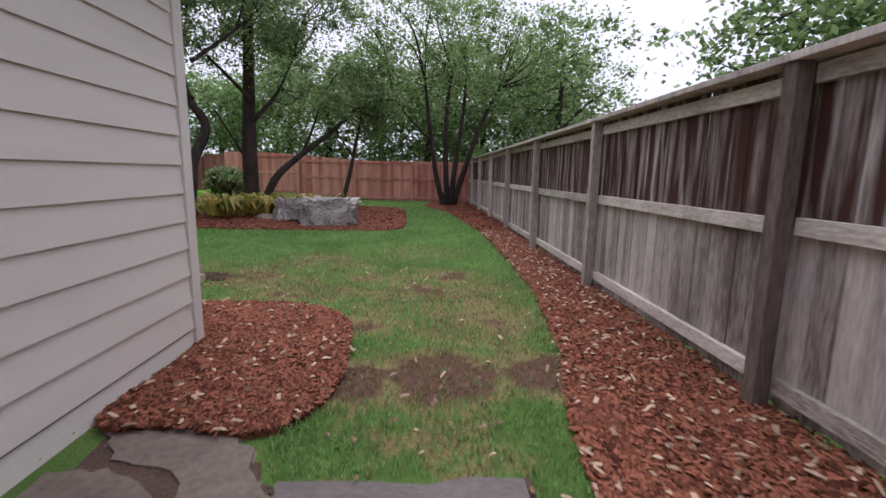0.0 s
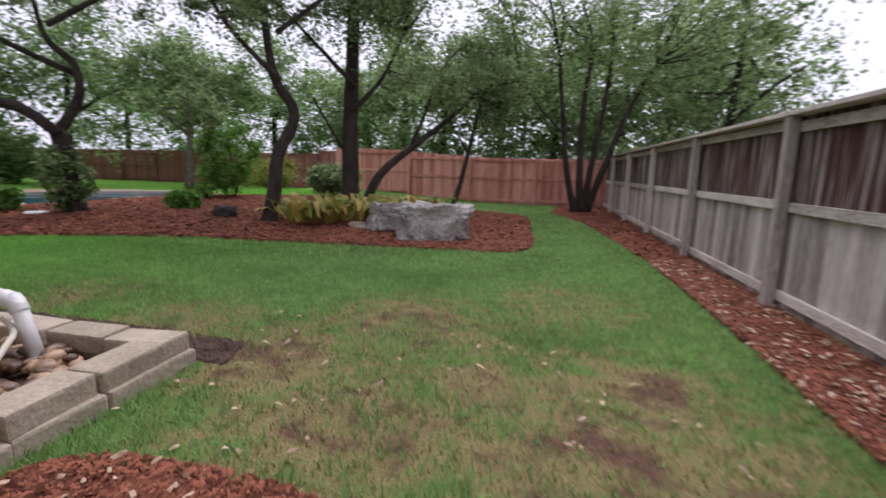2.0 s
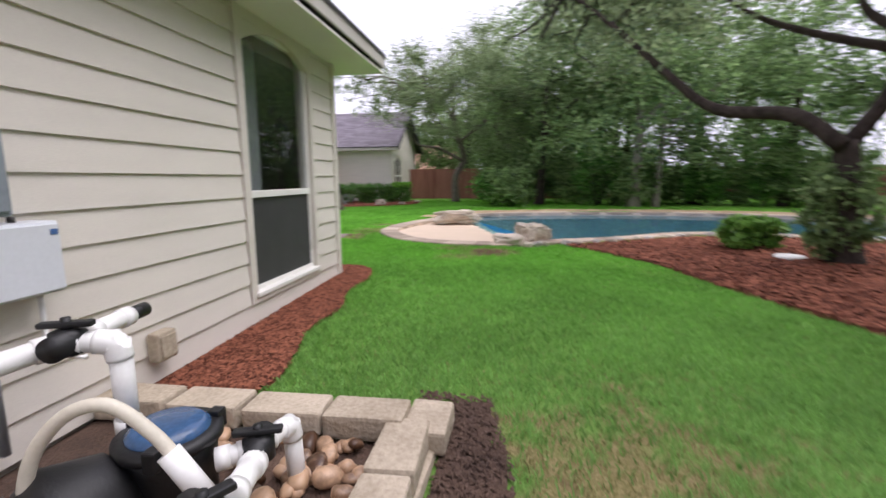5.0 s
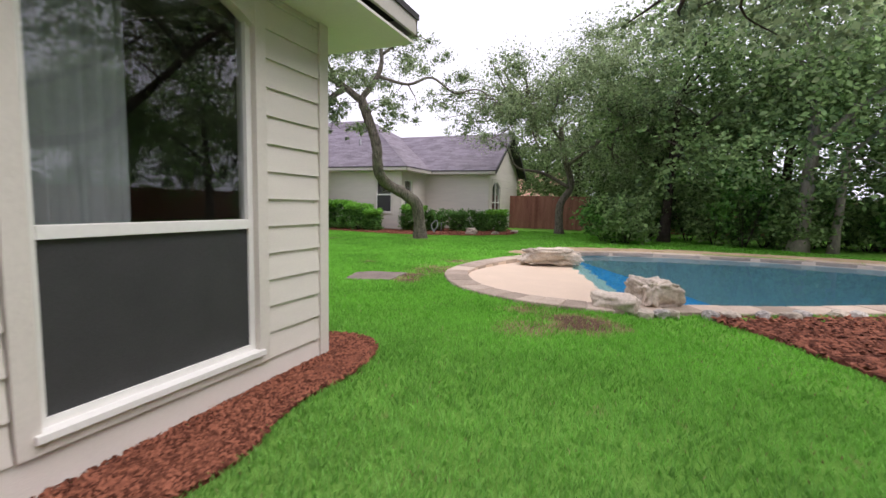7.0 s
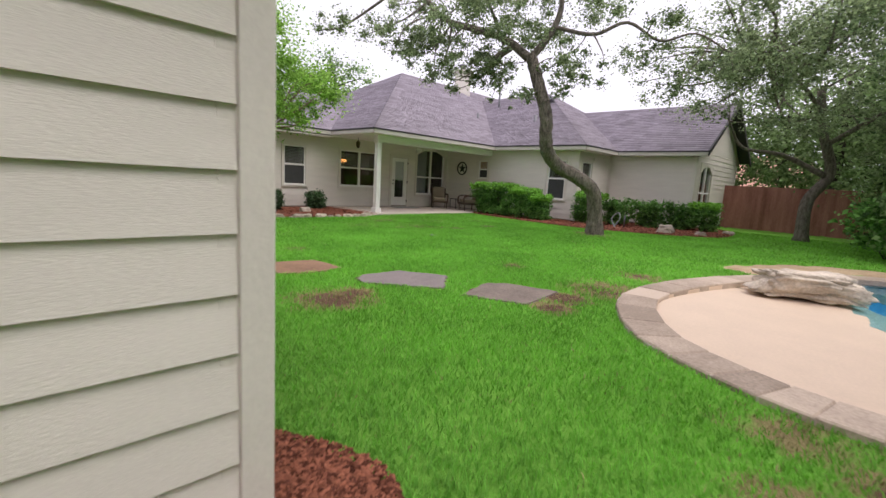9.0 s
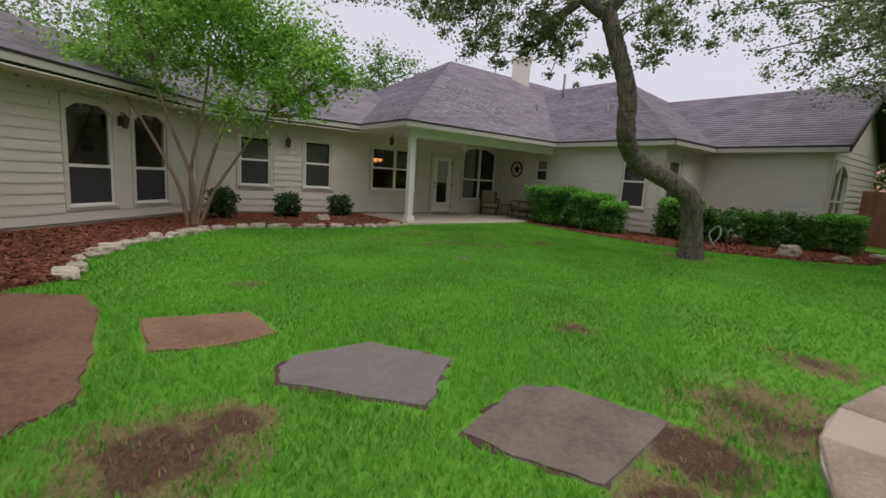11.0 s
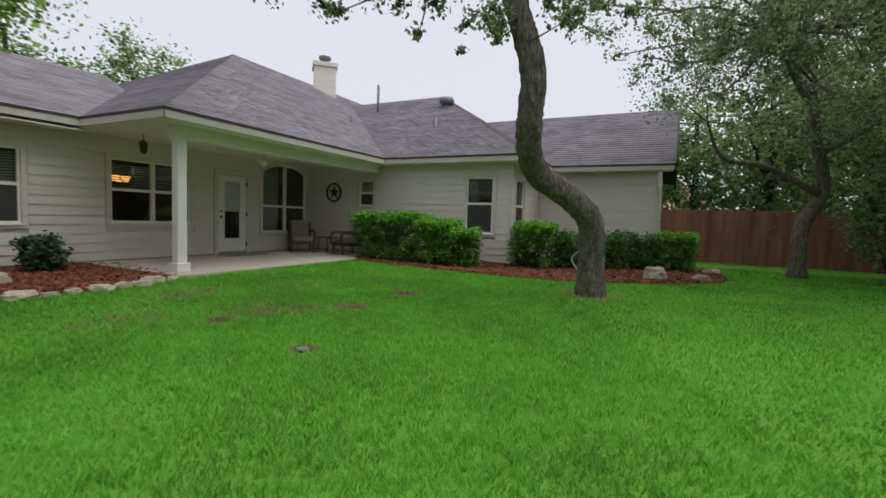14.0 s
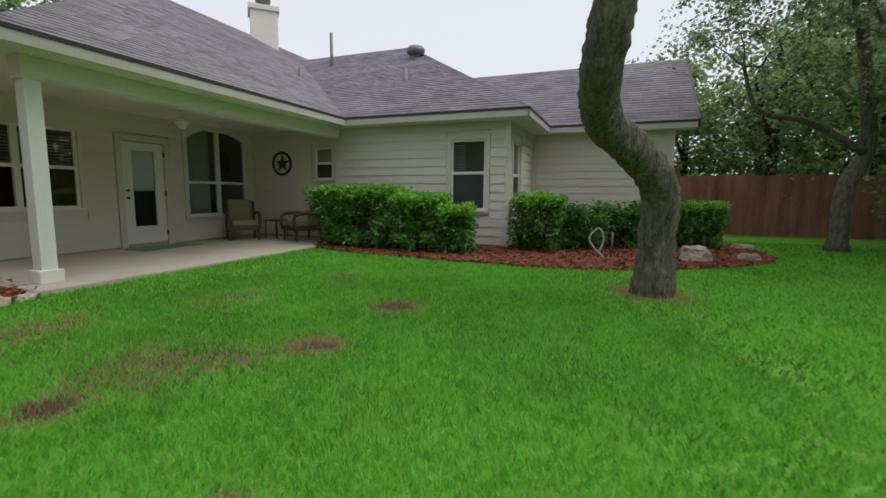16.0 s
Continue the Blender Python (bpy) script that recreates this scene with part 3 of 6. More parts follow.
        l.new(worn, mx.inputs[0]); l.new(m.outputs[0], mx.inputs[1]); worn = mx.outputs[0]
wa = n.new("ShaderNodeMath"); wa.operation = "MULTIPLY_ADD"
l.new(lawn_noise(4.0, 6), wa.inputs[0]); wa.inputs[1].default_value = 1.5; l.new(worn, wa.inputs[2])
wa2 = n.new("ShaderNodeMath"); wa2.operation = "SUBTRACT"; wa2.inputs[1].default_value = 0.25
l.new(wa.outputs[0], wa2.inputs[0]); wa = wa2
green = lawn_mix(lawn_step(lawn_noise(1.1), 0.35, 0.65), (0.105, 0.285, 0.028), (0.16, 0.38, 0.046))
green = lawn_mix(lawn_step(lawn_noise(45, 3), 0.4, 0.7), green, (0.18, 0.41, 0.056))
dirt = lawn_mix(lawn_step(lawn_noise(30, 4), 0.35, 0.65), (0.085, 0.047, 0.033), (0.17, 0.10, 0.066))
straw = lawn_mix(lawn_step(lawn_noise(60, 3), 0.4, 0.65), (0.18, 0.16, 0.06), (0.30, 0.24, 0.12))
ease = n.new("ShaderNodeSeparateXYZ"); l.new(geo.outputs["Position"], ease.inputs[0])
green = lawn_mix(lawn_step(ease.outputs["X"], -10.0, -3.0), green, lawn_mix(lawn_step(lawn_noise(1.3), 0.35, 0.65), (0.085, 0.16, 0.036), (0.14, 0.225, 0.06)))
colr = lawn_mix(lawn_step(wa.outputs[0], 0.75, 1.0), green, straw)
colr = lawn_mix(lawn_step(wa.outputs[0], 1.15, 1.4), colr, dirt)
l.new(colr, lb.inputs["Base Color"])
gb = n.new("ShaderNodeBump")
gb.inputs["Strength"].default_value, gb.inputs["Distance"].default_value = 0.8, 0.03
l.new(lawn_noise(70, 4), gb.inputs["Height"]); l.new(gb.outputs[0], lb.inputs["Normal"])
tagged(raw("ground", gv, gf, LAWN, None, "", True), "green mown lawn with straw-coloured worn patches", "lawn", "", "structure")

SOIL_STRIP = [(-2.2, 5.38), (-2.3, 5.72), (-3.2, 5.76), (-4.4, 5.74), (-5.02, 5.62), (-5.05, 5.2), (-4.72, 5.2), (-4.72, 5.40)]
sheet("bare_soil", SOIL_STRIP, 0.008, SOIL, "bare brown soil beside the stone edging", "soil", 0.012, 0.1)
sheet("mulch_bed", BED_TREES, 0.035, MULCH, "red mulch bed under the trees", "mulch bed", 0.02, 0.3)
sheet("mulch_bed", BED_FENCE, 0.03, MULCH, "red mulch strip along the wooden fence", "mulch bed", 0.02, 0.25)
sheet("mulch_bed", BED_CORNER, 0.035, MULCH, "red mulch patch at the house corner", "mulch bed", 0.02, 0.12)
sheet("mulch_bed", BED_WALL, 0.035, MULCH, "red mulch strip under the arched window", "mulch bed", 0.02, 0.15)
sheet("mulch_bed", BED_HOUSE, 0.05, MULCH, "red mulch bed along the house, edged with stones", "mulch bed", 0.02, 0.3)
sheet("mulch_bed", BED_RIGHT, 0.04, MULCH, "red mulch bed under the clipped hedges", "mulch bed", 0.02, 0.3)


def floor_z(x, y):
    s = (x + 14.5) * -0.257 + (y - 5.0) * 0.966
    return max(-1.6, min(0.10, WATER_Z - (0.03 * s if s < 0 else 0.3 * s)))


deck = POOL[72:101] + offset(POOL, -0.75 * SIGN)[72:101][::-1]
sheet("pool_deck", deck, 0.03, DECK, "tan leaf-stained deck strip along the far pool edge", "deck", 0.01, 0.25)
pool = thing("swimming_pool", "freeform swimming pool with blue water and tan beach entry", "pool", kind="structure")
f = sheet("pool_floor", POOL_IN, 0.0, DEEP, "", "", 0, 0.2, zfun=floor_z)
f.parent = pool
f.data.materials.append(BEACH)
for p in f.data.polygons:
    c = p.center
    p.material_index = 1 if (c.x + 14.5) * -0.257 + (c.y - 5.0) * 0.966 < 0.35 else 0
bm = bmesh.new()
lo = [bm.verts.new((x, y, floor_z(x, y) - 0.05)) for x, y in POOL_IN]
hi = [bm.verts.new((x, y, POOL_Z - 0.02)) for x, y in POOL_IN]
for i in range(len(lo)):
    bm.faces.new((lo[i - 1], lo[i], hi[i], hi[i - 1]))
part("pool_wall", bm, BEACH, pool)
bm = bmesh.new()
bm.faces.new([bm.verts.new((x, y, WATER_Z)) for x, y in POOL_IN])
bmesh.ops.triangulate(bm, faces=bm.faces)
w = part("water_surface", bm, WATER, pool, "still blue pool water")
w.visible_shadow = False
for i in range(0, len(POOL), 2):
    a, b = i, (i + 2) % len(POOL)
    jit = 0.02 * math.sin(i * 3.7)
    bm = bmesh.new()
    q = [Vector((*POOL[a], 0)), Vector((*POOL[b], 0)), Vector((*POOL_IN[b], 0)), Vector((*POOL_IN[a], 0))]
    c = sum(q, Vector()) / 4
    q = [c + (p - c) * 0.985 for p in q]
    top = [bm.verts.new((p.x, p.y, POOL_Z + jit * 0.3)) for p in q]
    bot = [bm.verts.new((p.x, p.y, POOL_Z - 0.10)) for p in q]
    bm.faces.new(top); bm.faces.new(bot[::-1])
    for k in range(4):
        bm.faces.new((bot[k], bot[(k + 1) % 4], top[(k + 1) % 4], top[k]))
    bmesh.ops.recalc_face_normals(bm, faces=bm.faces)
    bmesh.ops.bevel(bm, geom=bm.edges[:], offset=0.012, segments=1, affect="EDGES")
    part("coping_stone", bm, COPING, pool)
# mortar bed under the coping
bm = bmesh.new()
lo, hi = [bm.verts.new((x, y, POOL_Z - 0.015)) for x, y in offset(POOL, 0.01 * SIGN)], [bm.verts.new((x, y, POOL_Z - 0.015)) for x, y in offset(POOL, 0.41 * SIGN)]
ou = [bm.verts.new((x, y, -0.1)) for x, y in offset(POOL, 0.01 * SIGN)]
for i in range(len(lo)):
    bm.faces.new((lo[i - 1], lo[i], hi[i], hi[i - 1])); bm.faces.new((ou[i - 1], ou[i], lo[i], lo[i - 1]))
part("mortar_bed", bm, CONCRETE, pool)

# ---- house ----
LAP = 0.182
house = thing("house", "single-storey cream house with lap siding and grey shingle roofs", "house", kind="structure")


def along(ax, ay, bx, by):
    """The frame of a wall seen from outside: x runs from a to b, y into the house, which lies to the right."""
    return Matrix.Translation((ax, ay, 0)) @ Matrix.Rotation(math.atan2(by - ay, bx - ax), 4, "Z") @ Matrix.Diagonal((1, -1, 1, 1))


def wall(name, ax, ay, bx, by, z0, z1, openings=(), thick=0.14, boards=True, corner=True, skip=0.09):
    """A wall from a to b (its outer face lies to the left of that line) with openings (u0, u1, z0, z1) through it, clad with lap boards."""
    L = math.hypot(bx - ax, by - ay)
    m = along(ax, ay, bx, by)
    us = sorted({0, L, *[u for o in openings for u in o[:2]]})
    core = bmesh.new()
    for u0, u1 in zip(us, us[1:]):
        spans = sorted((o[2], o[3]) for o in openings if o[0] <= u0 + 1e-4 and o[1] >= u1 - 1e-4)
        z = z0
        for a, b in spans + [(z1, z1)]:
            if a > z + 1e-3:
                box(core, u0, u1, 0.03, thick, z, a)
            z = max(z, b)
    w = obj(name, core, TRIM, house)
    w.matrix_basis = m
    if boards:
        k = 0
        while z0 + k * LAP < z1 - 0.02:
            b0, b1 = z0 + k * LAP, min(z0 + (k + 1) * LAP + 0.02, z1)
            free = [(skip, L - skip)]
            for o in openings:
                if o[2] - 0.08 < b1 - 0.035 and o[3] + 0.08 > b0 + 0.02:
                    free = [s for f0, f1 in free for s in ((f0, min(f1, o[0] - 0.1)), (max(f0, o[1] + 0.1), f1)) if s[1] - s[0] > 0.03]
            for f0, f1 in free:
                bm = bmesh.new()
                vs = [bm.verts.new(p) for u in (f0, f1) for p in ((u, -0.014, b0), (u, 0.029, b0), (u, 0.029, b1), (u, 0.006, b1))]
                for fc in ((0, 1, 2, 3), (7, 6, 5, 4), (0, 4, 5, 1), (1, 5, 6, 2), (2, 6, 7, 3), (3, 7, 4, 0)):
                    bm.faces.new([vs[i] for i in fc])
                bmesh.ops.recalc_face_normals(bm, faces=bm.faces)
                part("siding_board", bm, SIDING, w)
            k += 1
        if corner:
            for u0, u1 in ((-0.018, skip - 0.004), (L - skip + 0.004, L + 0.018)):
                part("corner_board", boxed(u0, u1, -0.022, 0.028, z0 - 0.02, z1, 0.004), TRIM, w)
    return w, m


def arch_outline(w, h, rise, n=10):
    """Half width and height of an opening with a segmental head."""
    if rise <= 0:
        return [(0, 0), (w, 0), (w, h), (0, h)]
    pts = [(0, 0), (w, 0)]
    for k in range(n + 1):
        t = 1 - 2 * k / n
        pts.append((w / 2 + t * w / 2, h - rise + rise * (1 - t * t)))
    return pts


def window(m, u0, u1, z0, z1, meet, label, rise=0.0, mull=(), screen=True, blind=False, curtain=0, depth=0.8, trimw=0.09, shade=False):
    """A single-hung window in a wall: casing, frame, meeting rail, panes, insect screen on the lower sash, and the room
    behind, its gloom put into the wall colour.
    """
    win = thing("window", label, "window", kind="structure")
    win.matrix_basis = m @ Matrix.Translation((u0, 0, z0))
    win.parent = None
    w, h = u1 - u0, z1 - z0
    # casing
    out = [(-trimw, -trimw), (w + trimw, -trimw), (w + trimw, h + trimw), (-trimw, h + trimw)]
    for n_, x0, x1, a, b in (("casing", -trimw, 0, -trimw, h + trimw), ("casing", w, w + trimw, -trimw, h + trimw), ("casing", 0, w, -trimw, 0), ("casing", 0, w, h, h + trimw)):
        part(n_, boxed(x0, x1, -0.024, 0.05, a, b, 0.003), TRIM, win)
    if rise:
        bm = bmesh.new()
        arc = arch_outline(w, h, rise)[2:]
        fr = [bm.verts.new((x, -0.02, z)) for x, z in arc] ; bk = [bm.verts.new((x, 0.06, z)) for x, z in arc]
        tf = [bm.verts.new((x, -0.02, h)) for x, z in arc]
        for i in range(len(arc) - 1):
            if abs(arc[i][1] - h) + abs(arc[i + 1][1] - h) > 1e-4:
                bm.faces.new((fr[i], fr[i + 1], tf[i + 1], tf[i]))
            bm.faces.new((bk[i], bk[i + 1], fr[i + 1], fr[i]))
        bmesh.ops.remove_doubles(bm, verts=bm.verts, dist=1e-5)
        part("arch_panel", bm, TRIM, win)
    f = 0.04
    fr = bmesh.new()
    for x0, x1, a, b in ((0, f, 0, h), (w - f, w, 0, h), (f, w - f, 0, f), (f, w - f, h - f, h)):
        box(fr, x0, x1, 0.02, 0.075, a, b)
    part("window_frame", fr, WHITE, win)
    part("meeting_rail", boxed(f, w - f, 0.012, 0.08, meet - z0 - 0.03, meet - z0 + 0.03, 0.004), WHITE, win)
    part("window_sill", boxed(-0.03, w + 0.03, -0.05, 0.03, -0.035, 0.002, 0.004), WHITE, win)
    for c in mull:
        part("mullion", boxed(c - 0.045, c + 0.045, 0.008, 0.085, f, h - f, 0.004), WHITE, win)
    up = boxed(f, w - f, 0.05, 0.054, meet - z0 + 0.03, h - f)
    part("pane", up, GLASS, win).visible_shadow = False
    part("pane", boxed(f, w - f, 0.045, 0.049, f, meet - z0 - 0.03), GLASS, win).visible_shadow = False
    if screen:
        part("insect_screen", boxed(f, w - f, 0.036, 0.038, f, meet - z0 - 0.03), SCREEN, win)
    if blind:
        low = meet - z0 if blind == "upper" else f
        for k in range(int((h - 0.1 - low + f) / 0.05)):
            part("blind_slat", boxed(f, w - f, 0.10, 0.135, low + k * 0.05, low + k * 0.05 + 0.02), BLIND, win)
    # an added tan sheet behind the upper pane imitates a reflection in it
    if shade:
        part("reflection_sheet", boxed(f, w - f, 0.06, 0.066, meet - z0 + 0.03, h - f), TANREFLECT, win, "tan sheet standing in for the pane's reflection")
    if curtain:
        bm = bmesh.new()
        cw = w * 0.42
        pts = [(w - f - cw + cw * k / 24, 0.2 + 0.03 * math.sin(k * 1.7)) for k in range(25)]
        lo, hi = [bm.verts.new((x, y, 0.02)) for x, y in pts], [bm.verts.new((x, y, h - 0.05)) for x, y in pts]
        for k in range(24):
            bm.faces.new((lo[k], lo[k + 1], hi[k + 1], hi[k]))
        part("curtain", bm, CURTAIN, win, "pale hanging curtain", True)
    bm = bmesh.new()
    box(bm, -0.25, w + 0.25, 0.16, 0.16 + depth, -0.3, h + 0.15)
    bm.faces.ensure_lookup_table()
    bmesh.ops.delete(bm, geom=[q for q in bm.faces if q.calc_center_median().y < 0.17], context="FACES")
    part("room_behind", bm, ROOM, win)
    return win


Z0, ZS, ZE = 0.16, 2.70, 2.93
# east wing: side wall, end wall, courtyard wall
wall("wall_side", -1.58, 3.545, -1.58, -7.0, -0.032, ZS)
_, m = wall("wall_end", -8.03, 3.545, -1.58, 3.545, 0.1, ZS, [(0.73, 1.95, 0.37, 2.61)])
window(m, 0.73, 1.95, 0.37, 2.61, 1.21, "tall arched single-hung window with dark insect screen", 0.17, curtain=1, depth=2.2)
wall("wall_court", -8.03, -6.28, -8.03, 3.545, 0.1, ZS)
# splayed wall with the two arched windows
CL = math.hypot(11.92 - 8.03, 10.17 - 6.28)
_, m = wall("wall_splay", -11.92, -10.17, -8.03, -6.28, 0.22, ZS, [(CL - 4.45, CL - 3.5, 0.52, 2.47), (CL - 2.95, CL - 1.95, 0.52, 2.47)], corner=False, skip=0.01)
for u0, u1 in ((CL - 4.45, CL - 3.5), (CL - 2.95, CL - 1.95)):
    window(m, u0, u1, 0.52, 2.47, 1.27, "arched courtyard window with a dark screened lower sash", 0.2)
# back wall: two small windows, patio window, door, arched window
BX = -22.84
ops = [(-13.78, -12.98, 0.96, 2.29), (-15.61, -14.80, 0.96, 2.31), (-18.79, -17.05, 0.99, 2.33), (-20.42, -19.50, 0.24, 2.27), (-22.60, -20.93, 0.76, 2.70)]
_, m = wall("wall_back", BX, -10.17, -11.92, -10.17, 0.22, ZS + 0.3, [(a - BX, b - BX, c, d) for a, b, c, d in ops], corner=False, skip=0.01)
window(m, ops[0][0] - BX, ops[0][1] - BX, 0.96, 2.29, 1.65, "single-hung back window with dark screen", blind=True)
window(m, ops[1][0] - BX, ops[1][1] - BX, 0.96, 2.31, 1.66, "single-hung back window with dark screen", blind=True)
window(m, ops[2][0] - BX, ops[2][1] - BX, 0.99, 2.33, 1.68, "double patio window with a lit lamp behind it", mull=(0.87,), screen=False, blind="upper", depth=2.6)
window(m, ops[4][0] - BX, ops[4][1] - BX, 0.76, 2.70, 1.50, "wide arched patio window in two lights", 0.25, mull=(0.83,), screen=False, curtain=1, depth=1.6)
# bump wing: wall with window, small patio window; return wall; far wall; gable wall
_, m = wall("wall_wing", BX, -3.49, BX, -10.17, 0.24, ZS + 0.2, [(0.50, 1.26, 0.96, 2.42), (4.26, 4.76, 1.61, 2.36)])
window(m, 0.50, 1.26, 0.96, 2.42, 1.73, "single-hung window with horizontal blinds", blind=True)
window(m, 4.26, 4.76, 1.61, 2.36, 1.99, "small square window beside the patio with a painted tan reflection", trimw=0.05, shade=True)
_, m = wall("wall_return", -25.4, -3.49, BX, -3.49, 0.24, ZS + 0.2, [(1.5, 2.25, 0.96, 2.4)])
window(m, 1.5, 2.25, 0.96, 2.4, 1.7, "single-hung window in the return wall")
wall("wall_far", -25.4, -0.3, -25.4, -3.49, 0.24, ZS + 0.2)
_, m = wall("wall_gable", -31.0, -0.3, -25.4, -0.3, 0.24, ZS + 0.3, [(3.6, 5.0, 0.75, 2.5)])
window(m, 3.6, 5.0, 0.75, 2.5, 1.5, "arched window in the gable wall", 0.3, mull=(0.7,), screen=False)
# plain walls that close the house
for nm, a in (("wall_rear", (-1.58, -19.0, -31.0, -19.0)), ("wall_west", (-31.0, -19.0, -31.0, -0.3)), ("wall_east", (-1.58, -7.0, -1.58, -19.0))):
    wall(nm, *a, 0.1, ZS + 0.3, boards=False)
# foundation strip under the siding
for ax, ay, bx, by in ((-1.57, 3.5, -1.57, -7.0), (-8.0, 3.53, -1.6, 3.53), (-8.02, -6.28, -8.02, 3.5), (-11.92, -10.16, -8.03, -6.27), (-22.8, -10.16, -11.92, -10.16), (-22.83, -3.5, -22.83, -10.1), (-25.39, -0.31, -25.39, -3.5), (-25.4, -3.5, -22.9, -3.5), (-31.0, -0.31, -25.42, -0.31)):
    L = math.hypot(bx - ax, by - ay)
    o = obj("foundation", boxed(0, L, 0.012, 0.1, -0.2, 0.26), FOUND, house)
    o.matrix_basis = along(ax, ay, bx, by)


def slope(name, quad, course=0.145, thick=0.03):
    """A roof plane (eave a to b, ridge c to d) laid with courses of shingles, each course a step that overlaps the one below."""
    a, b, c, d = [Vector(p) for p in quad]
    n = max(2, int(((d - a).length + (c - b).length) / 2 / course))
    nrm = (b - a).cross(d - a)
    nrm = (nrm if nrm.z > 0 else -nrm).normalized()
    verts, faces, rng = [], [], np.random.default_rng(len(name) + int(abs(a.x * 10)))
    for i in range(n):
        t0, t1 = i / n, min(1, (i + 1.15) / n)
        p0, p1, p2, p3 = a.lerp(d, t0), b.lerp(c, t0), b.lerp(c, t1), a.lerp(d, t1)
        L = (p1 - p0).length
        k = max(1, int(L / 0.32))
        cuts = sorted([0.0, 1.0, *[min(0.999, max(0.001, (q + rng.uniform(0.1, 0.9)) / k)) for q in range(k - 1)]]) if k > 1 else [0.0, 1.0]
        for u0, u1 in zip(cuts, cuts[1:]):
            lift = nrm * (0.010 + 0.006 * rng.random())
            s = len(verts)
            g0, g1 = p0.lerp(p1, u0), p0.lerp(p1, u1)
            verts += [tuple(g0), tuple(g1), tuple(g1 + lift), tuple(g0 + lift), tuple(p3.lerp(p2, u1) + nrm * 0.003), tuple(p3.lerp(p2, u0) + nrm * 0.003)]
            faces += [(s, s + 1, s + 2, s + 3), (s + 3, s + 2, s + 4, s + 5)]
    o = raw(name, verts, faces, SHINGLE, house, "grey asphalt shingle roof slope")
    bm = bmesh.new()
    vs = [bm.verts.new(p - nrm * 0.012) for p in (a, b, c, d)] if (c - d).length > 0.02 else [bm.verts.new(p - nrm * 0.012) for p in (a, b, c)]
    bm.faces.new(vs)
    obj("roof_deck", bm, FLASH, house)
    return o


def eave(ax, ay, bx, by, level=ZE):
    """Fascia board with dark drip edge along an eave."""
    L = math.hypot(bx - ax, by - ay)
    m = along(ax, ay, bx, by)
    o = obj("fascia", boxed(0, L, 0.0, 0.025, level - 0.16, level - 0.02, 0.003), FASCIA, house); o.matrix_basis = m
    o = obj("drip_edge", boxed(-0.01, L + 0.01, -0.012, 0.02, level - 0.035, level + 0.012), FLASH, house); o.matrix_basis = m


def soffit(name, pts, z):
    bm = bmesh.new()
    lo, hi = [bm.verts.new((x, y, z)) for x, y in pts], [bm.verts.new((x, y, z + 0.02)) for x, y in pts]
    bm.faces.new(lo[::-1]); bm.faces.new(hi)
    for i in range(len(lo)):
        bm.faces.new((lo[i - 1], lo[i], hi[i], hi[i - 1]))
    bmesh.ops.recalc_face_normals(bm, faces=bm.faces)
    return obj(name, bm, SOFFIT, house)


# east wing roof (hip), courtyard splay roof
e0, e1, n1 = -0.95, -8.62, 4.05
rx, rz = (e0 + e1) / 2, ZE + 0.42 * (e0 - e1) / 2
ry = n1 - (e0 - e1) / 2
slope("roof", ((e1, n1, ZE), (e0, n1, ZE), (rx, ry, rz), (rx, ry, rz)))
slope("roof", ((e1, -6.0, ZE), (e1, n1, ZE), (rx, ry, rz), (rx, -9.0, rz)))
slope("roof", ((e0, n1, ZE), (e0, -9.0, ZE), (rx, -9.0, rz), (rx, ry, rz)))
sx, sy = -12.17, -9.62
slope("roof", ((sx, sy, ZE), (e1, -6.07, ZE), (e1 + 3.0, -8.4, 4.45), (sx + 2.2, -13.0, 4.5)))
slope("roof", ((-18.4, -9.62, ZE), (sx, sy, ZE), (sx + 2.2, -13.0, 4.5), (-18.4, -13.0, 4.65)))
slope("roof", ((-16.5, -19.5, ZE), (-0.9, -19.5, ZE), (-4, -13.0, 4.48), (-18.5, -13.0, 4.63)))
for a in ((e1, n1, e0, n1), (e0, n1, e0, -9.0), (e1, -6.05, e1, n1), (sx, sy, e1, -6.07), (-16.4, -9.62, sx, sy)):
    eave(*a)
soffit("soffit", [(e1 + 0.02, n1 - 0.02), (e0 - 0.02, n1 - 0.02), (e0 - 0.02, -7), (-1.5, -7), (-1.5, 3.5), (-8.0, 3.5), (-8.0, -6.3), (-11.92, -10.1), (-16.4, -10.1), (-16.4, -9.64), (sx, sy - 0.02), (e1 + 0.02, -6.07)], ZS)
# patio roof (hip)
py, px = -7.1, -16.28
slope("roof", ((-34, py, ZE), (px, py, ZE), (px - 6.0, py - 6.0, ZE + 3.55), (-34, py - 6.0, ZE + 3.55)))
slope("roof", ((px, py, ZE), (px, py - 12.0, ZE), (px - 6.0, py - 6.0, ZE + 3.55), (px - 6.0, py - 6.0, ZE + 3.55)))
# wing roof (hip)
wx, wy = -22.42, -3.03
slope("roof", ((wx, wy, ZE), (wx, -16.0, ZE), (wx - 4.8, -16.0, ZE + 2.95), (wx - 4.8, wy - 4.8, ZE + 2.95)))
slope("roof", ((-32.0, wy, ZE), (wx, wy, ZE), (wx - 4.8, wy - 4.8, ZE + 2.95), (wx - 4.8, wy - 4.8, ZE + 2.95)))
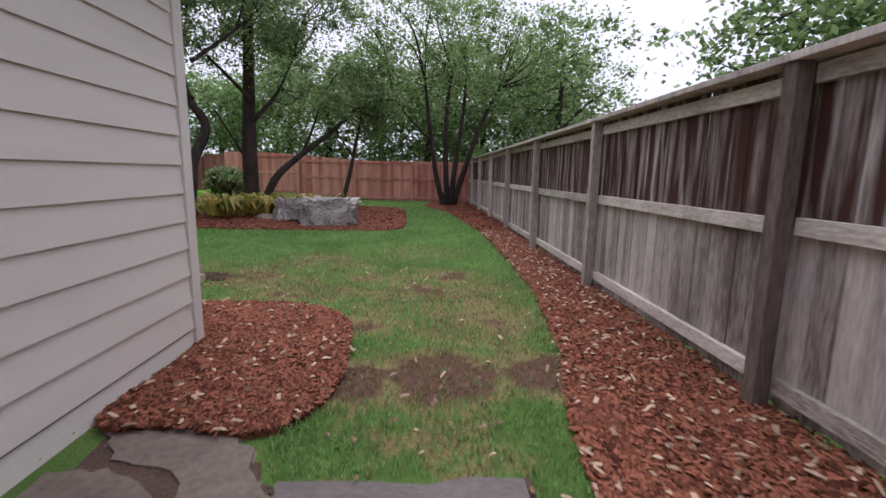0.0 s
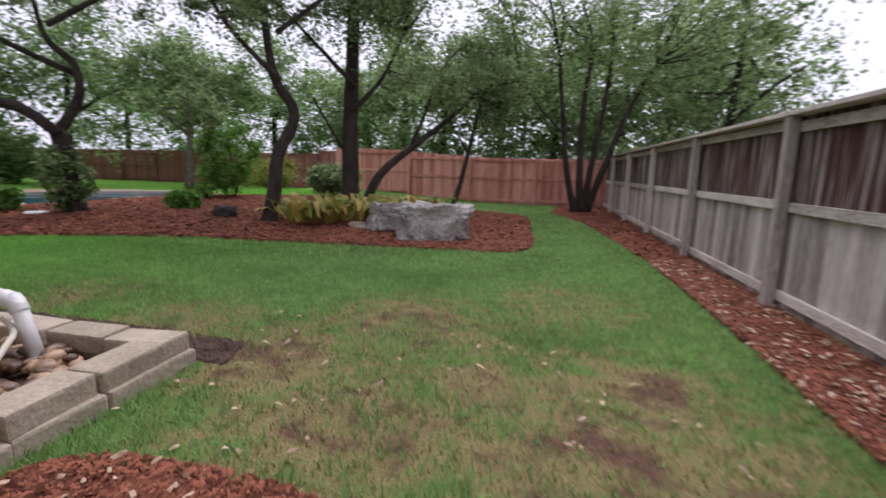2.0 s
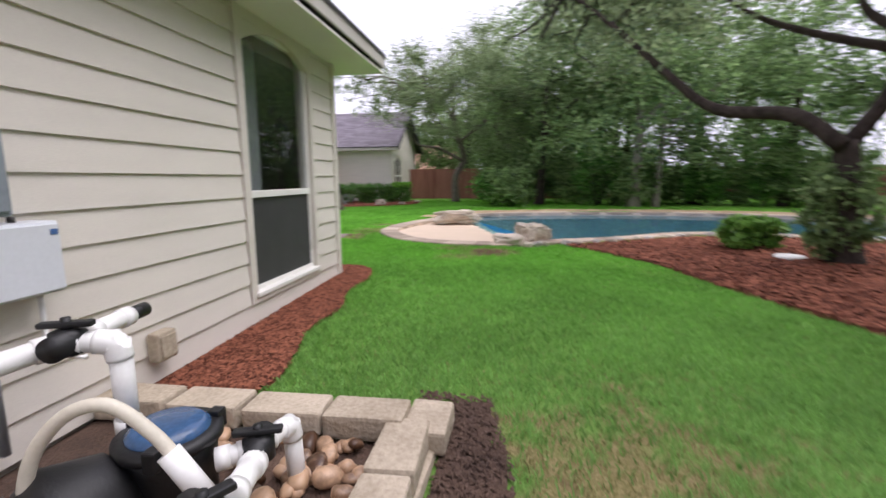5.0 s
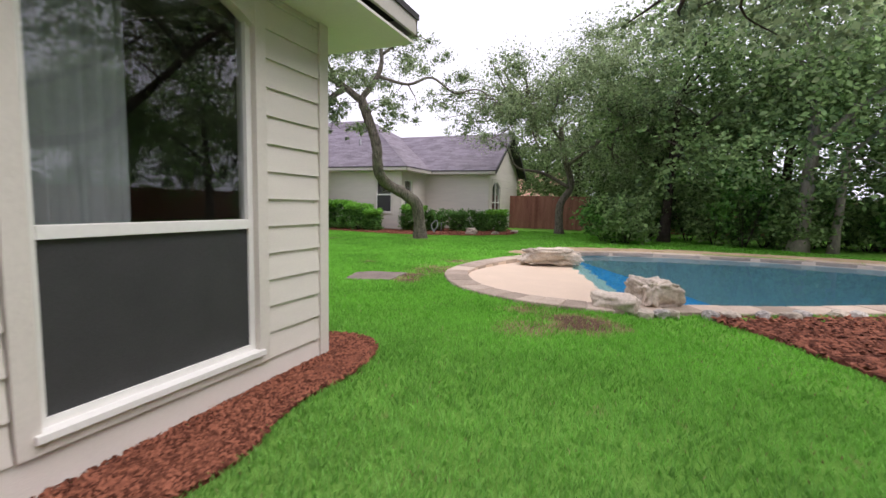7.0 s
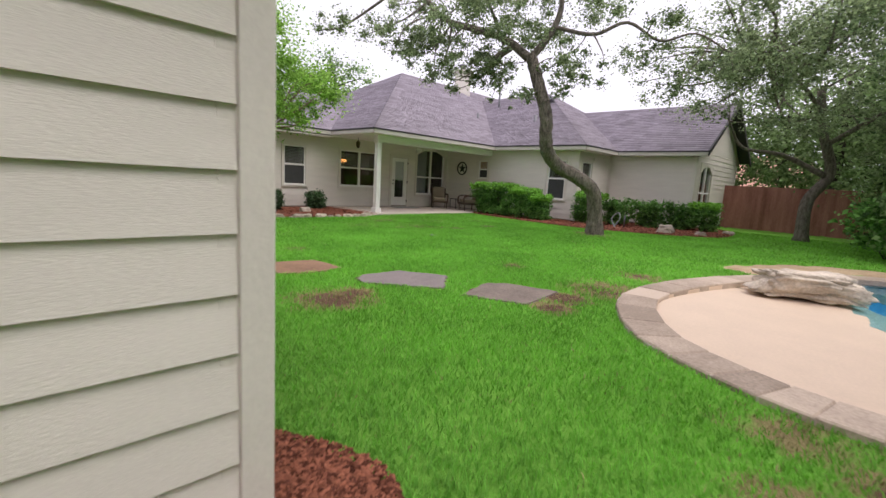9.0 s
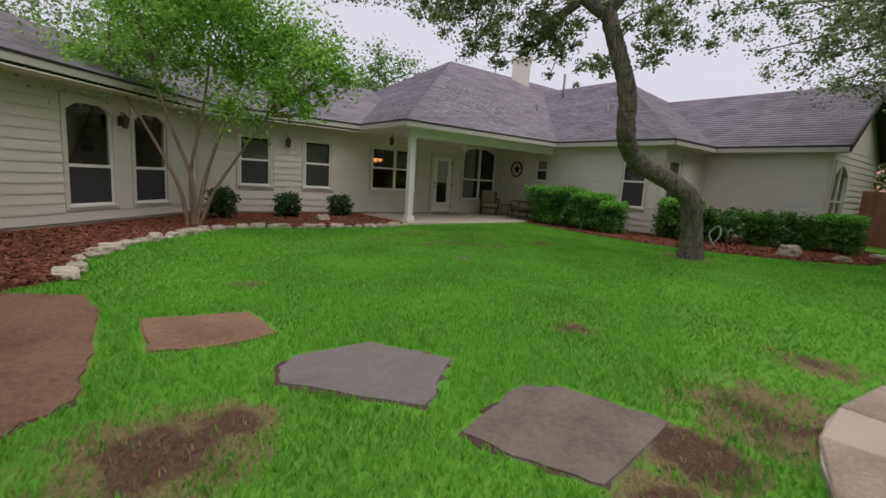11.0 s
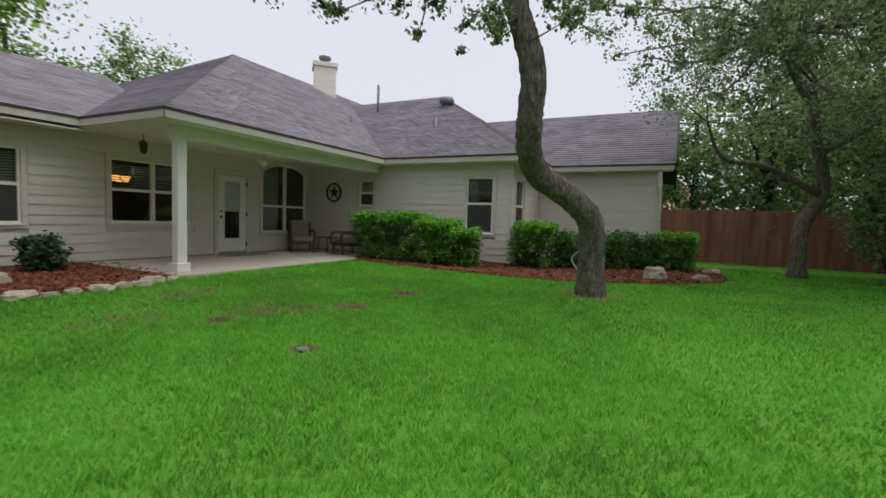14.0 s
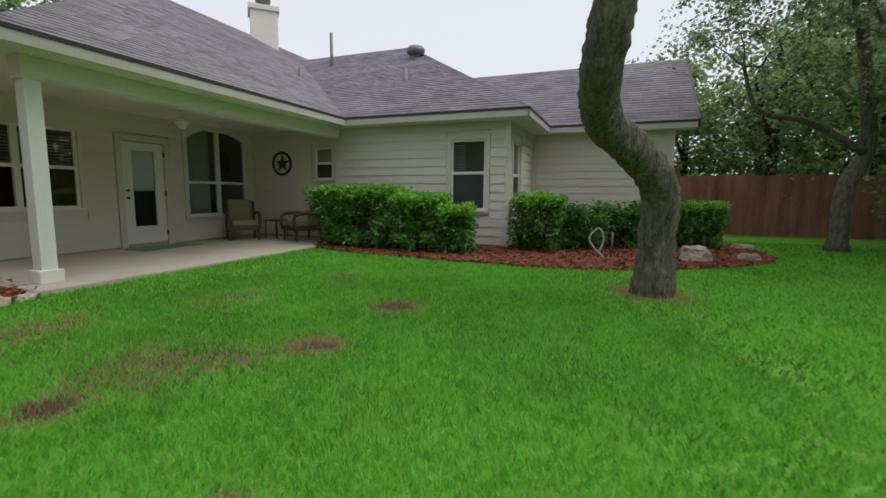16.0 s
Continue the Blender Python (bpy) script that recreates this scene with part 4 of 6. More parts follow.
# gable wing roof
GY1, GZ1 = 0.13, 5.03
slope("roof", ((-25.02, GY1, ZE), (-25.02, -7.4, ZE), (-28.2, -7.4, GZ1), (-28.2, GY1, GZ1)))
slope("roof", ((-31.4, -7.4, ZE), (-31.4, GY1, ZE), (-28.2, GY1, GZ1), (-28.2, -7.4, GZ1)))
for a in ((wx, py, px, py), (px, py, px, -9.65), (wx, wy, wx, py), (-25.0, wy, wx, wy), (-25.02, GY1, -25.02, wy)):
    eave(*a)
soffit("ceiling_patio", [(px - 0.03, py - 0.03), (px - 0.03, -10.16), (-22.82, -10.16), (-22.82, -3.5), (-25.38, -3.5), (-25.38, GY1 - 0.05), (-25.05, GY1 - 0.05), (-25.05, wy - 0.03), (wx - 0.03, wy - 0.03), (wx - 0.03, py - 0.03)], ZE - 0.16)
bm = bmesh.new()
g0 = [(-25.05, ZE - 0.16), (-31.4, ZE - 0.16), (-31.4, ZE), (-28.2, GZ1 - 0.02), (-25.05, ZE)]
fr, bk = [bm.verts.new((x, -0.30, z)) for x, z in g0], [bm.verts.new((x, -0.42, z)) for x, z in g0]
bm.faces.new(fr); bm.faces.new(bk[::-1])
obj("gable_wall", bm, SIDING, house)
for x0, x1 in ((-25.02, -28.2), (-31.4, -28.2)):
    bm = bmesh.new()
    q = [(x0, ZE - 0.16), (x1, GZ1 - 0.16), (x1, GZ1 + 0.02), (x0, ZE + 0.02)]
    a, b = [bm.verts.new((x, GY1 + 0.03, z)) for x, z in q], [bm.verts.new((x, GY1 - 0.02, z)) for x, z in q]
    bm.faces.new(a); bm.faces.new(b[::-1])
    for i in range(4):
        bm.faces.new((a[i - 1], a[i], b[i], b[i - 1]))
    bmesh.ops.recalc_face_normals(bm, faces=bm.faces)
    obj("rake_board", bm, FLASH, house)
# patio floor and beam
tagged(obj("patio_floor", boxed(-22.8, -16.55, -10.15, -7.15, -0.1, 0.2, 0.015), CONCRETE), "plain tan concrete patio slab", "patio", "", "structure")
obj("patio_beam", boxed(-22.8, -16.75, -7.75, -7.5, 2.55, 2.77, 0.01), WHITE, house)
post = thing("porch_post", "square white wooden porch post with a plinth", "post", (-16.87, -7.62, 0.2))
part("shaft", boxed(-0.085, 0.085, -0.085, 0.085, 0.12, 2.4, 0.008), WHITE, post)
part("plinth", boxed(-0.125, 0.125, -0.125, 0.125, 0, 0.16, 0.012), WHITE, post)
part("capital", boxed(-0.11, 0.11, -0.11, 0.11, 2.32, 2.40, 0.01), WHITE, post)


# ---- fences ----
def fence(name, ax, ay, bx, by, height, wood, railwood, label, width=0.14, span=2.6, first=0.0, cap=True, posts=True, side=-1, postwood=None, dark_post=None):
    """A picket fence from a to b. Posts and rails stand on the side given (-1: right of the line)."""
    L = math.hypot(bx - ax, by - ay)
    f = thing(name, label, "fence", (ax, ay, 0), math.degrees(math.atan2(by - ay, bx - ax)), kind="structure")
    c, s = (bx - ax) / L, (by - ay) / L
    rng = np.random.default_rng(int(L * 10))
    meshes = []
    for k in range(5):
        bm = boxed(0, width + (-0.004 if cap else 0.010), -0.009, 0.009, 0, height - 0.036, 0.002)
        for v in bm.verts:
            if v.co.z < 0.1:
                v.co.z += rng.uniform(-0.01, 0.02)
        me = bpy.data.meshes.new("picket"); bm.to_mesh(me); bm.free(); me.materials.append(wood)
        meshes.append(me)
    for i in range(int(L / width)):
        o = new("picket", meshes[i % 5])
        o.parent = f
        u = i * width
        o.matrix_basis = pose(u, rng.normal() * 0.004, ground_z(ax + c * u, ay + s * u) + 0.03 + rng.normal() * 0.006, 0, rng.normal() * (0.35 if cap else 0.1), rng.normal() * (0.8 if cap else 0.4) + (0 if cap else 2.2))
    o_ = side
    if posts:
        u = first
        while u < L:
            z = ground_z(ax + c * u, ay + s * u)
            part("post", boxed(u - 0.045, u + 0.045, *sorted((o_ * 0.055, o_ * 0.145)), z - 0.1, z + height - 0.02, 0.006), dark_post if dark_post and abs(u - 5.2) < 0.1 else postwood or railwood, f)
            for zz, hh in ((0.10, 0.09), (height * 0.52, 0.09), (height - 0.14, 0.09)):
                if u + span < L + 1:
                    b = boxed(u + 0.047, min(L, u + span - 0.047), *sorted((o_ * 0.012, o_ * 0.052)), z + zz, z + zz + hh, 0.004)
                    bmesh.ops.translate(b, verts=b.verts, vec=(0, 0, rng.normal() * 0.01))
                    part("rail", b, railwood, f)
            u += span
    if cap:
        u = 0.0
        while u < L:
            z = ground_z(ax + c * u, ay + s * u)
            part("cap_board", boxed(u + 0.003, min(L, u + span) - 0.003, *sorted((-o_ * 0.03, o_ * 0.16)), z + height - 0.018, z + height + 0.02, 0.004), postwood or railwood, f)
            u += span
    return f


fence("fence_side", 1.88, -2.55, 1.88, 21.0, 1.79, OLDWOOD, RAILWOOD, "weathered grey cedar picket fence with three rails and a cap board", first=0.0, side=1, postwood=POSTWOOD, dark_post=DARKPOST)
fence("fence_back", 1.88, 20.4, -9.0, 21.2, 1.72, REDWOOD, REDWOOD, "red-stained cedar picket fence at the back of the yard", width=0.15, span=2.5, cap=False, side=1)
fence("fence_back", -9.0, 24.5, -30.0, 25.5, 1.75, BROWNWOOD, BROWNWOOD, "brown picket fence behind the pool", width=0.16, span=2.5, cap=False, side=1)
fence("fence_west", -29.2, 25.0, -29.2, -0.3, 1.75, BROWNWOOD, BROWNWOOD, "brown picket fence beside the gable end", width=0.15, span=2.5, cap=False, side=-1)
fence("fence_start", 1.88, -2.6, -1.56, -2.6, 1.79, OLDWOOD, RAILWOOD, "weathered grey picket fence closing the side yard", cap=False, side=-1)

# ---- neighbouring houses over the fences ----
nb = thing("neighbour_house", "neighbouring house with a red clay roof, far off", "house", (-46.0, -1.6, 0))
bm = bmesh.new()
b = [(-4, -4, 2.2), (4, -4, 2.2), (4, 4, 2.2), (-4, 4, 2.2)]
v = [bm.verts.new(p) for p in b] + [bm.verts.new(p) for p in ((0, -2, 4.4), (0, 2, 4.4))]
for fc in ((0, 1, 4), (1, 2, 5, 4), (2, 3, 5), (3, 0, 4, 5), (3, 2, 1, 0)):
    bm.faces.new([v[i] for i in fc])
part("roof", bm, PINKROOF, nb)
part("wall", boxed(-3.6, 3.6, -3.6, 3.6, 0, 2.2), SIDING, nb)
nb = thing("neighbour_house", "neighbouring house with a dark grey roof behind the side fence", "house", (9.5, 20.0, 0))
bm = bmesh.new()
b = [(-6, -6, 2.3), (6, -6, 2.3), (6, 6, 2.3), (-6, 6, 2.3)]
v = [bm.verts.new(p) for p in b] + [bm.verts.new(p) for p in ((0, -4, 3.5), (0, 4, 3.5))]
for fc in ((0, 1, 4), (1, 2, 5, 4), (2, 3, 5), (3, 0, 4, 5), (3, 2, 1, 0)):
    bm.faces.new([v[i] for i in fc])
part("roof", bm, SHINGLE, nb)
part("wall", boxed(-5.4, 5.4, -5.4, 5.4, 0, 2.3), SIDING, nb)

# ---- trees ----
R0 = Vector((0.645, 0.764, 0))      # across the view from the side yard


def flat(pts, across, back=0.0):
    """Points given as (sideways, up) in an upright plane through the base; some depth is added as they rise."""
    return [tuple(across * s + Vector((0, 0, z)) + across.cross(Vector((0, 0, 1))) * back * z) for s, z in pts]


tree("oak_tree", (-8.4, 9.6), [(flat([(0, 0), (-0.05, 0.8), (-0.13, 1.46)], R0), 0.17, 0.12)],
     [(flat([(-0.13, 1.4), (-0.6, 1.78), (-1.46, 1.95), (-2.1, 2.5), (-2.9, 3.3), (-3.7, 4.0)], R0, 0.1), 0.10, 0.03), (flat([(-0.13, 1.4), (0.2, 2.05), (0.18, 2.6), (-0.16, 3.0), (-0.3, 3.9)], R0, -0.1), 0.10, 0.03),
      (flat([(0.18, 2.5), (-0.7, 2.9), (-1.5, 3.4), (-2.4, 4.3)], R0, -0.25), 0.06, 0.02), (flat([(-0.1, 3.0), (0.8, 3.7), (1.5, 4.4)], R0, 0.2), 0.05, 0.02)],
     [(*flat([(-2.6, 3.7)], R0)[0], 1.5), (*flat([(-0.6, 4.3)], R0)[0], 1.6), (*flat([(0.9, 4.7)], R0)[0], 1.3), (-2.4, -1.6, 4.3, 1.4), (-4.0, -2.0, 3.9, 1.1), (0.5, 1.5, 4.6, 1.3), (-4.2, -2.9, 4.1, 0.9), (-5.0, -3.6, 4.2, 0.9), (-5.4, -2.4, 4.7, 1.1), (-3.2, -3.0, 4.7, 1.0)],
     25000, 0.085, DARKBARK, OAKLEAF, "crooked live oak with a forked dark trunk in the mulch bed", 11, 46, droop=0.25)
tree("cedar_tree", (-5.2, 10.5), [(flat([(0, 0), (0.13, 0.64), (0.21, 1.24), (0.47, 1.75), (0.51, 2.1), (0.26, 2.45), (0.13, 2.9), (0.04, 3.9), (0.0, 5.2)], R0), 0.14, 0.05)],
     [(flat([(0.2, 2.5), (-0.6, 3.2), (-1.1, 4.0)], R0, 0.1), 0.05, 0.02), (flat([(0.1, 3.2), (0.9, 3.9), (1.5, 4.5)], R0, 0.15), 0.045, 0.02)],
     [(-0.3, 0.1, 4.3, 1.2), (0.6, 0.9, 4.6, 1.1), (-0.9, -0.9, 4.2, 1.0), (0.0, 0.3, 5.6, 1.3), (0.4, -0.7, 3.6, 0.7), (0.9, -0.9, 5.3, 1.5), (-1.3, 0.6, 5.7, 1.5)],
     22000, 0.075, DARKBARK, OLIVELEAF, "slender cedar with a crooked dark trunk beside the yellow plants", 12, 36, droop=0.3, fill=1.25)
tree("cedar_tree", (-4.9, 13.5), [([(0, 0, 0), (0, 0, 1.9), (0.05, 0.05, 3.5), (0.1, 0.1, 5.5)], 0.22, 0.12), (flat([(0.3, 0), (0.8, 0.9), (1.7, 1.6), (2.9, 2.4), (4.0, 3.3)], R0), 0.13, 0.05)],
     [(flat([(0.0, 2.4), (0.7, 3.2), (1.2, 4.2)], R0, 0.1), 0.07, 0.02), (flat([(0.0, 2.9), (-0.9, 3.6), (-1.7, 4.2)], R0, 0.1), 0.06, 0.02), (flat([(0.0, 1.2), (-0.45, 1.9), (-0.9, 2.6)], R0), 0.04, 0.02),
      (flat([(1.7, 1.6), (2.2, 2.6), (2.5, 3.4)], R0), 0.05, 0.02)],
     [(0.3, 0.2, 4.6, 1.7), (1.6, 1.6, 3.6, 1.3), (2.6, 2.6, 3.9, 1.3), (-1.1, -1.2, 4.4, 1.2), (0.0, 0.5, 6.0, 1.7), (0.8, 0.6, 2.8, 0.8), (3.2, 1.6, 3.2, 1.0), (-1.9, -0.8, 5.8, 1.7), (1.9, 0.2, 5.6, 1.8), (0.6, -1.6, 6.6, 1.7)],
     36000, 0.08, DARKBARK, OLIVELEAF, "tall cedar with a straight trunk and a leaning second stem", 13, 50, droop=0.3, fill=1.25)
tree("young_cedar_tree", (-2.8, 15.3), [(flat([(0, 0), (0.3, 0.7), (0.55, 1.5), (0.75, 2.2), (1.0, 3.1)], R0), 0.085, 0.04)],
     [(flat([(0.6, 1.7), (0.1, 2.3), (-0.4, 2.9)], R0), 0.03, 0.012)],
     [(0.6, 0.6, 3.0, 0.9), (0.9, 0.8, 3.9, 1.2), (-0.2, 0.0, 3.3, 0.8)], 9000, 0.075, DARKBARK, OLIVELEAF, "thin leaning cedar behind the large boulder", 14, 24, droop=0.3)
RB = Vector((0.914, 0.404, 0))
tree("multi_stem_tree", (0.83, 17.9), [(flat([(-0.15, 0), (-0.5, 1.2), (-0.8, 3.1), (-1.0, 4.6)], RB), 0.12, 0.05), (flat([(0.0, 0), (-0.1, 1.5), (-0.1, 3.5), (0.1, 5.0)], RB), 0.13, 0.05),
     (flat([(0.1, 0), (0.3, 1.6), (0.6, 3.6), (0.7, 5.0)], RB), 0.12, 0.05), (flat([(0.2, 0), (0.7, 1.4), (1.4, 3.2), (2.2, 4.6)], RB), 0.13, 0.05)],
     [(flat([(-0.7, 2.4), (-1.6, 3.2), (-2.2, 3.9)], RB), 0.04, 0.015)],
     [(-1.2, -0.4, 4.6, 1.7), (0.4, 0, 5.2, 1.9), (2.0, 0.6, 4.9, 1.7), (-2.4, -0.8, 4.2, 1.2), (0.2, 0, 6.8, 1.9), (2.6, 0.8, 6.6, 1.9), (-2.0, -0.8, 6.4, 1.8), (3.4, 0.4, 5.0, 1.3), (-3.0, -0.4, 5.2, 1.4)],
     21000, 0.095, DARKBARK, MIDLEAF, "several-stemmed tree at the end of the side fence", 15, 46)
FORK, SIDE = Vector((2.5, -0.87, 4.37)), Vector((0.427, -0.904, 0))


def off(s, z, d=0.0):
    """A place near the oak's fork: sideways, up and forward."""
    return tuple(FORK + SIDE * s + Vector((0.904 * d, 0.427 * d, z)))


tree("oak_tree", (-19.4, -0.93), [([(0, 0, 0), (0.13, 0, 0.67), (0.37, -0.02, 1.25), (0.85, -0.3, 1.6), (1.33, -0.58, 1.84), (1.85, -0.58, 2.15), (2.12, -0.5, 2.5), (2.27, -0.45, 3.0), (2.4, -0.65, 3.7), tuple(FORK)], 0.20, 0.13)],
     [([off(0, -0.1), off(0.8, 0.45), off(2.3, 0.95), off(2.9, 1.7), off(3.4, 2.5)], 0.11, 0.03), ([off(0, -0.1), off(-0.5, 0.6), off(-0.6, 1.3), off(-0.2, 2.2)], 0.10, 0.03), ([off(-0.5, 0.6), off(-1.4, 0.4), off(-2.1, 0.62), off(-2.8, 0.2), off(-3.5, 0.32), off(-4.2, -0.1)], 0.05, 0.014),
      ([off(0.5, 0.18), off(0.85, -0.05), off(0.95, -0.28)], 0.085, 0.075), ([off(-0.6, 1.2), off(-1.2, 1.7), off(-1.6, 2.3)], 0.05, 0.02), ([off(0.67, 0.25), off(0.9, 0.9, 0.8), off(1.2, 1.3, 1.6)], 0.05, 0.02)],
     [(*off(1.95, 1.5), 1.1), (*off(0.6, 2.0), 1.2), (*off(-0.6, 2.3), 1.2), (*off(-1.6, 1.5), 0.95), (*off(-2.9, 0.45), 0.8), (*off(1.3, 0.2), 0.65), (*off(0.3, 0.4, 0.5), 0.6), (*off(-0.9, 0.2, -0.4), 0.6),
      (*off(0.2, 0.9, 1.5), 0.8), (*off(-0.3, 1.2, -1.5), 1.0), (*off(1.6, 0.7, 1.7), 0.8), (*off(2.6, 0.6, 0.2), 0.7), (*off(-2.0, 0.9, 0.9), 0.7), (*off(1.2, -0.3, 0.3), 0.55), (*off(2.0, -0.15, 0.4), 0.6), (*off(0.5, -0.4, 0.7), 0.5), (*off(-0.7, -0.35, 0.3), 0.5), (*off(2.8, 0.1, 0.7), 0.6), (*off(3.6, 0.5, 1.2), 0.7), (*off(0.0, 0.1, 1.6), 0.6), (*off(3.4, 2.3), 1.0), (*off(-4.0, -0.1), 0.7), (*off(-3.4, -0.7), 0.5), (*off(2.9, 0.15), 0.55), (*off(2.0, 0.0), 0.55), (*off(1.2, -0.1), 0.5), (*off(0.5, -0.5, 0.3), 0.45), (*off(0.0, -0.85, 0.2), 0.4), (*off(-0.9, -0.5), 0.45), (*off(-1.4, -0.4), 0.45), (*off(4.0, 0.9), 0.6), (*off(5.2, 0.8, 0.5), 0.6), (*off(-2.4, 0.1, -0.3), 0.5), (*off(3.1, 0.05, 0.1), 0.5), (*off(2.4, -0.4, 0.1), 0.42), (*off(2.1, -0.7, 0.1), 0.36), (*off(1.4, -0.55, 0.1), 0.42), (*off(0.8, -0.8, 0.2), 0.38), (*off(0.25, -1.05, 0.25), 0.32), (*off(-0.75, -0.8, 0.2), 0.36), (*off(2.7, 0.5, 0.2), 0.6), (*off(1.7, 0.4, 0.2), 0.6)],
     62000, 0.06, BARK, OAKLEAF, "live oak with an S-shaped grey trunk standing on the lawn", 16, 80, 44, droop=0.5, spread=0.85, relief=0.028)
RM = Vector((-0.788, 0.616, 0))
tree("crape_myrtle", (-11.4, -7.45), [(flat([(-0.1, 0), (-0.3, 0.9), (-0.9, 2.0), (-1.5, 2.9)], RM), 0.045, 0.02), (flat([(0, 0), (0.05, 1.0), (-0.3, 2.1), (-0.6, 3.2)], RM, 0.1), 0.05, 0.02), (flat([(0.05, 0), (0.2, 1.0), (0.5, 2.0), (0.9, 3.0)], RM, -0.08), 0.05, 0.02),
     (flat([(0.1, 0), (0.45, 0.8), (1.0, 1.6), (1.6, 2.4)], RM, 0.05), 0.04, 0.015), (flat([(0.0, 0), (-0.1, 1.2), (0.1, 2.4), (0.2, 3.4)], RM, -0.1), 0.045, 0.02)], [],
     [(*flat([(-1.6, 3.4)], RM)[0], 1.2), (*flat([(0.0, 3.8)], RM)[0], 1.5), (*flat([(1.5, 3.0)], RM)[0], 1.1), (*flat([(2.3, 2.7)], RM)[0], 0.6), (-0.2, 0, 4.7, 1.3), (*flat([(-2.3, 2.9)], RM)[0], 0.8), (*flat([(-0.8, 4.6)], RM)[0], 1.4), (*flat([(1.4, 4.2)], RM)[0], 1.3), (*flat([(2.6, 3.4)], RM)[0], 0.9)],
     52000, 0.07, SMOOTHBARK, LIMELEAF, "bright green crape myrtle with several smooth bare stems", 17, 40, spread=1.15)
tree("oak_tree", (-25.6, 2.95), [([(0, 0, 0), (0.05, 0, 1.3), (-0.2, 0.4, 2.2), (0.2, 0.1, 3.4), (0.3, -0.1, 4.6)], 0.19, 0.1)],
     [([(-0.1, 0.3, 2.1), (0.3, -0.8, 2.7), (0.8, -1.8, 2.9), (1.2, -2.2, 3.7)], 0.09, 0.03), ([(0.1, 0.2, 3.0), (0.8, 1.4, 3.8), (1.4, 2.6, 4.6)], 0.08, 0.03), ([(0.2, 0, 4.0), (1.2, -0.6, 4.8), (2.4, -1.2, 5.2)], 0.07, 0.02)],
     [(1.2, -2.0, 4.6, 1.5), (1.5, 2.4, 4.9, 1.9), (2.4, -0.6, 5.4, 1.7), (0.2, 0.4, 5.8, 2.0), (2.6, 1.6, 6.4, 1.8), (-0.6, 2.6, 4.2, 1.5), (3.2, 3.4, 5.4, 1.5), (1.8, 0.6, 3.6, 0.8), (3.4, -2.4, 5.2, 1.4), (4.6, -0.4, 5.4, 1.6), (5.0, 2.2, 5.6, 1.8), (1.6, 4.4, 3.6, 1.5), (-0.5, 4.5, 2.6, 1.4), (6.3, -0.8, 5.6, 1.2), (6.2, 1.4, 5.2, 1.4), (4.6, -4.4, 5.1, 0.7), (4.6, -3.7, 4.6, 0.6), (4.6, -3.4, 4.0, 0.45), (4.5, -2.9, 4.2, 0.7), (4.6, -2.5, 4.7, 0.8), (4.5, -1.9, 3.6, 0.6), (4.6, -1.3, 4.6, 0.9), (4.4, -0.5, 3.2, 0.6), (3.0, 0.4, 3.2, 0.9), (1.4, -0.9, 3.4, 0.8), (0.6, 1.6, 3.2, 1.0), (2.4, 2.6, 3.4, 1.1), (4.6, 0.0, 4.1, 0.9), (3.0, -1.2, 4.4, 0.9)],
     95000, 0.068, BARK, OAKLEAF, "spreading live oak beside the brown fence", 18, 60, droop=0.3)
tree("oak_tree", (-17.0, 22.2), [([(0, 0, 0), (0.1, 0, 1.5), (0.3, 0.1, 3.4), (0.3, 0.2, 5.0)], 0.2, 0.1)], [([(0.2, 0, 2.4), (-1.2, -0.4, 3.6), (-2.2, -0.6, 4.4)], 0.08, 0.03)],
     [(0, 0, 5.5, 2.4), (-2.2, -0.6, 4.8, 1.7), (2.0, 0.5, 4.8, 1.8), (0.5, -1.0, 4.0, 1.3)], 16000, 0.15, BARK, MIDLEAF, "leafy tree behind the pool", 19, 26)
# the wood beyond the pool: trunks with heavy dark crowns
rng = np.random.default_rng(5)
for i, (x, y, h, r, bark, lab) in enumerate(((-21.9, 10.6, 7.5, 0.24, PALEBARK, "tall pale-barked tree at the edge of the pool"), (-22.0, 11.5, 7.0, 0.13, PALEBARK, "slim pale-barked tree at the edge of the pool"), (-23.5, 7.0, 7.0, 0.2, DARKBARK, ""), (-24.6, 9.6, 7.6, 0.2, DARKBARK, ""),
                                          (-24.0, 13.5, 7.5, 0.22, DARKBARK, ""), (-22.6, 16.5, 7.0, 0.2, DARKBARK, ""), (-26.5, 6.6, 7.2, 0.2, DARKBARK, ""), (-27.2, 11.5, 8.0, 0.22, DARKBARK, ""), (-26.0, 16.5, 7.8, 0.2, DARKBARK, ""), (-21.0, 19.8, 7.0, 0.2, DARKBARK, ""))):
    cl = [(rng.normal() * 0.6, rng.normal() * 0.6, h * 0.9, 2.0), (1.5, rng.normal(), h * 0.72, 1.9), (-1.2, rng.normal(), h * 0.75, 1.8), (rng.normal(), 1.5, h * 0.62, 1.7), (rng.normal(), -1.4, h * 0.6, 1.7), (1.0 + rng.random(), rng.normal(), h * 0.42, 1.6), (rng.normal(), rng.normal() * 1.5, h * 0.28, 1.5), (0.3, 0.2, h * 1.12, 1.9)]
    tree("woodland_tree", (x, y), [([(0, 0, 0), (rng.normal() * 0.15, 0.1, h * 0.35), (rng.normal() * 0.3, 0.2, h * 0.75)], r, r * 0.5)], [([(0, 0, h * 0.4), (0.9, 0.8, h * 0.55), (1.6, 1.3, h * 0.62)], r * 0.5, 0.03)],
         cl, 9000, 0.16, bark, FARLEAF, lab or "dark woodland tree in the thicket beyond the pool", 30 + i, 18, 8, group="woodland trees")
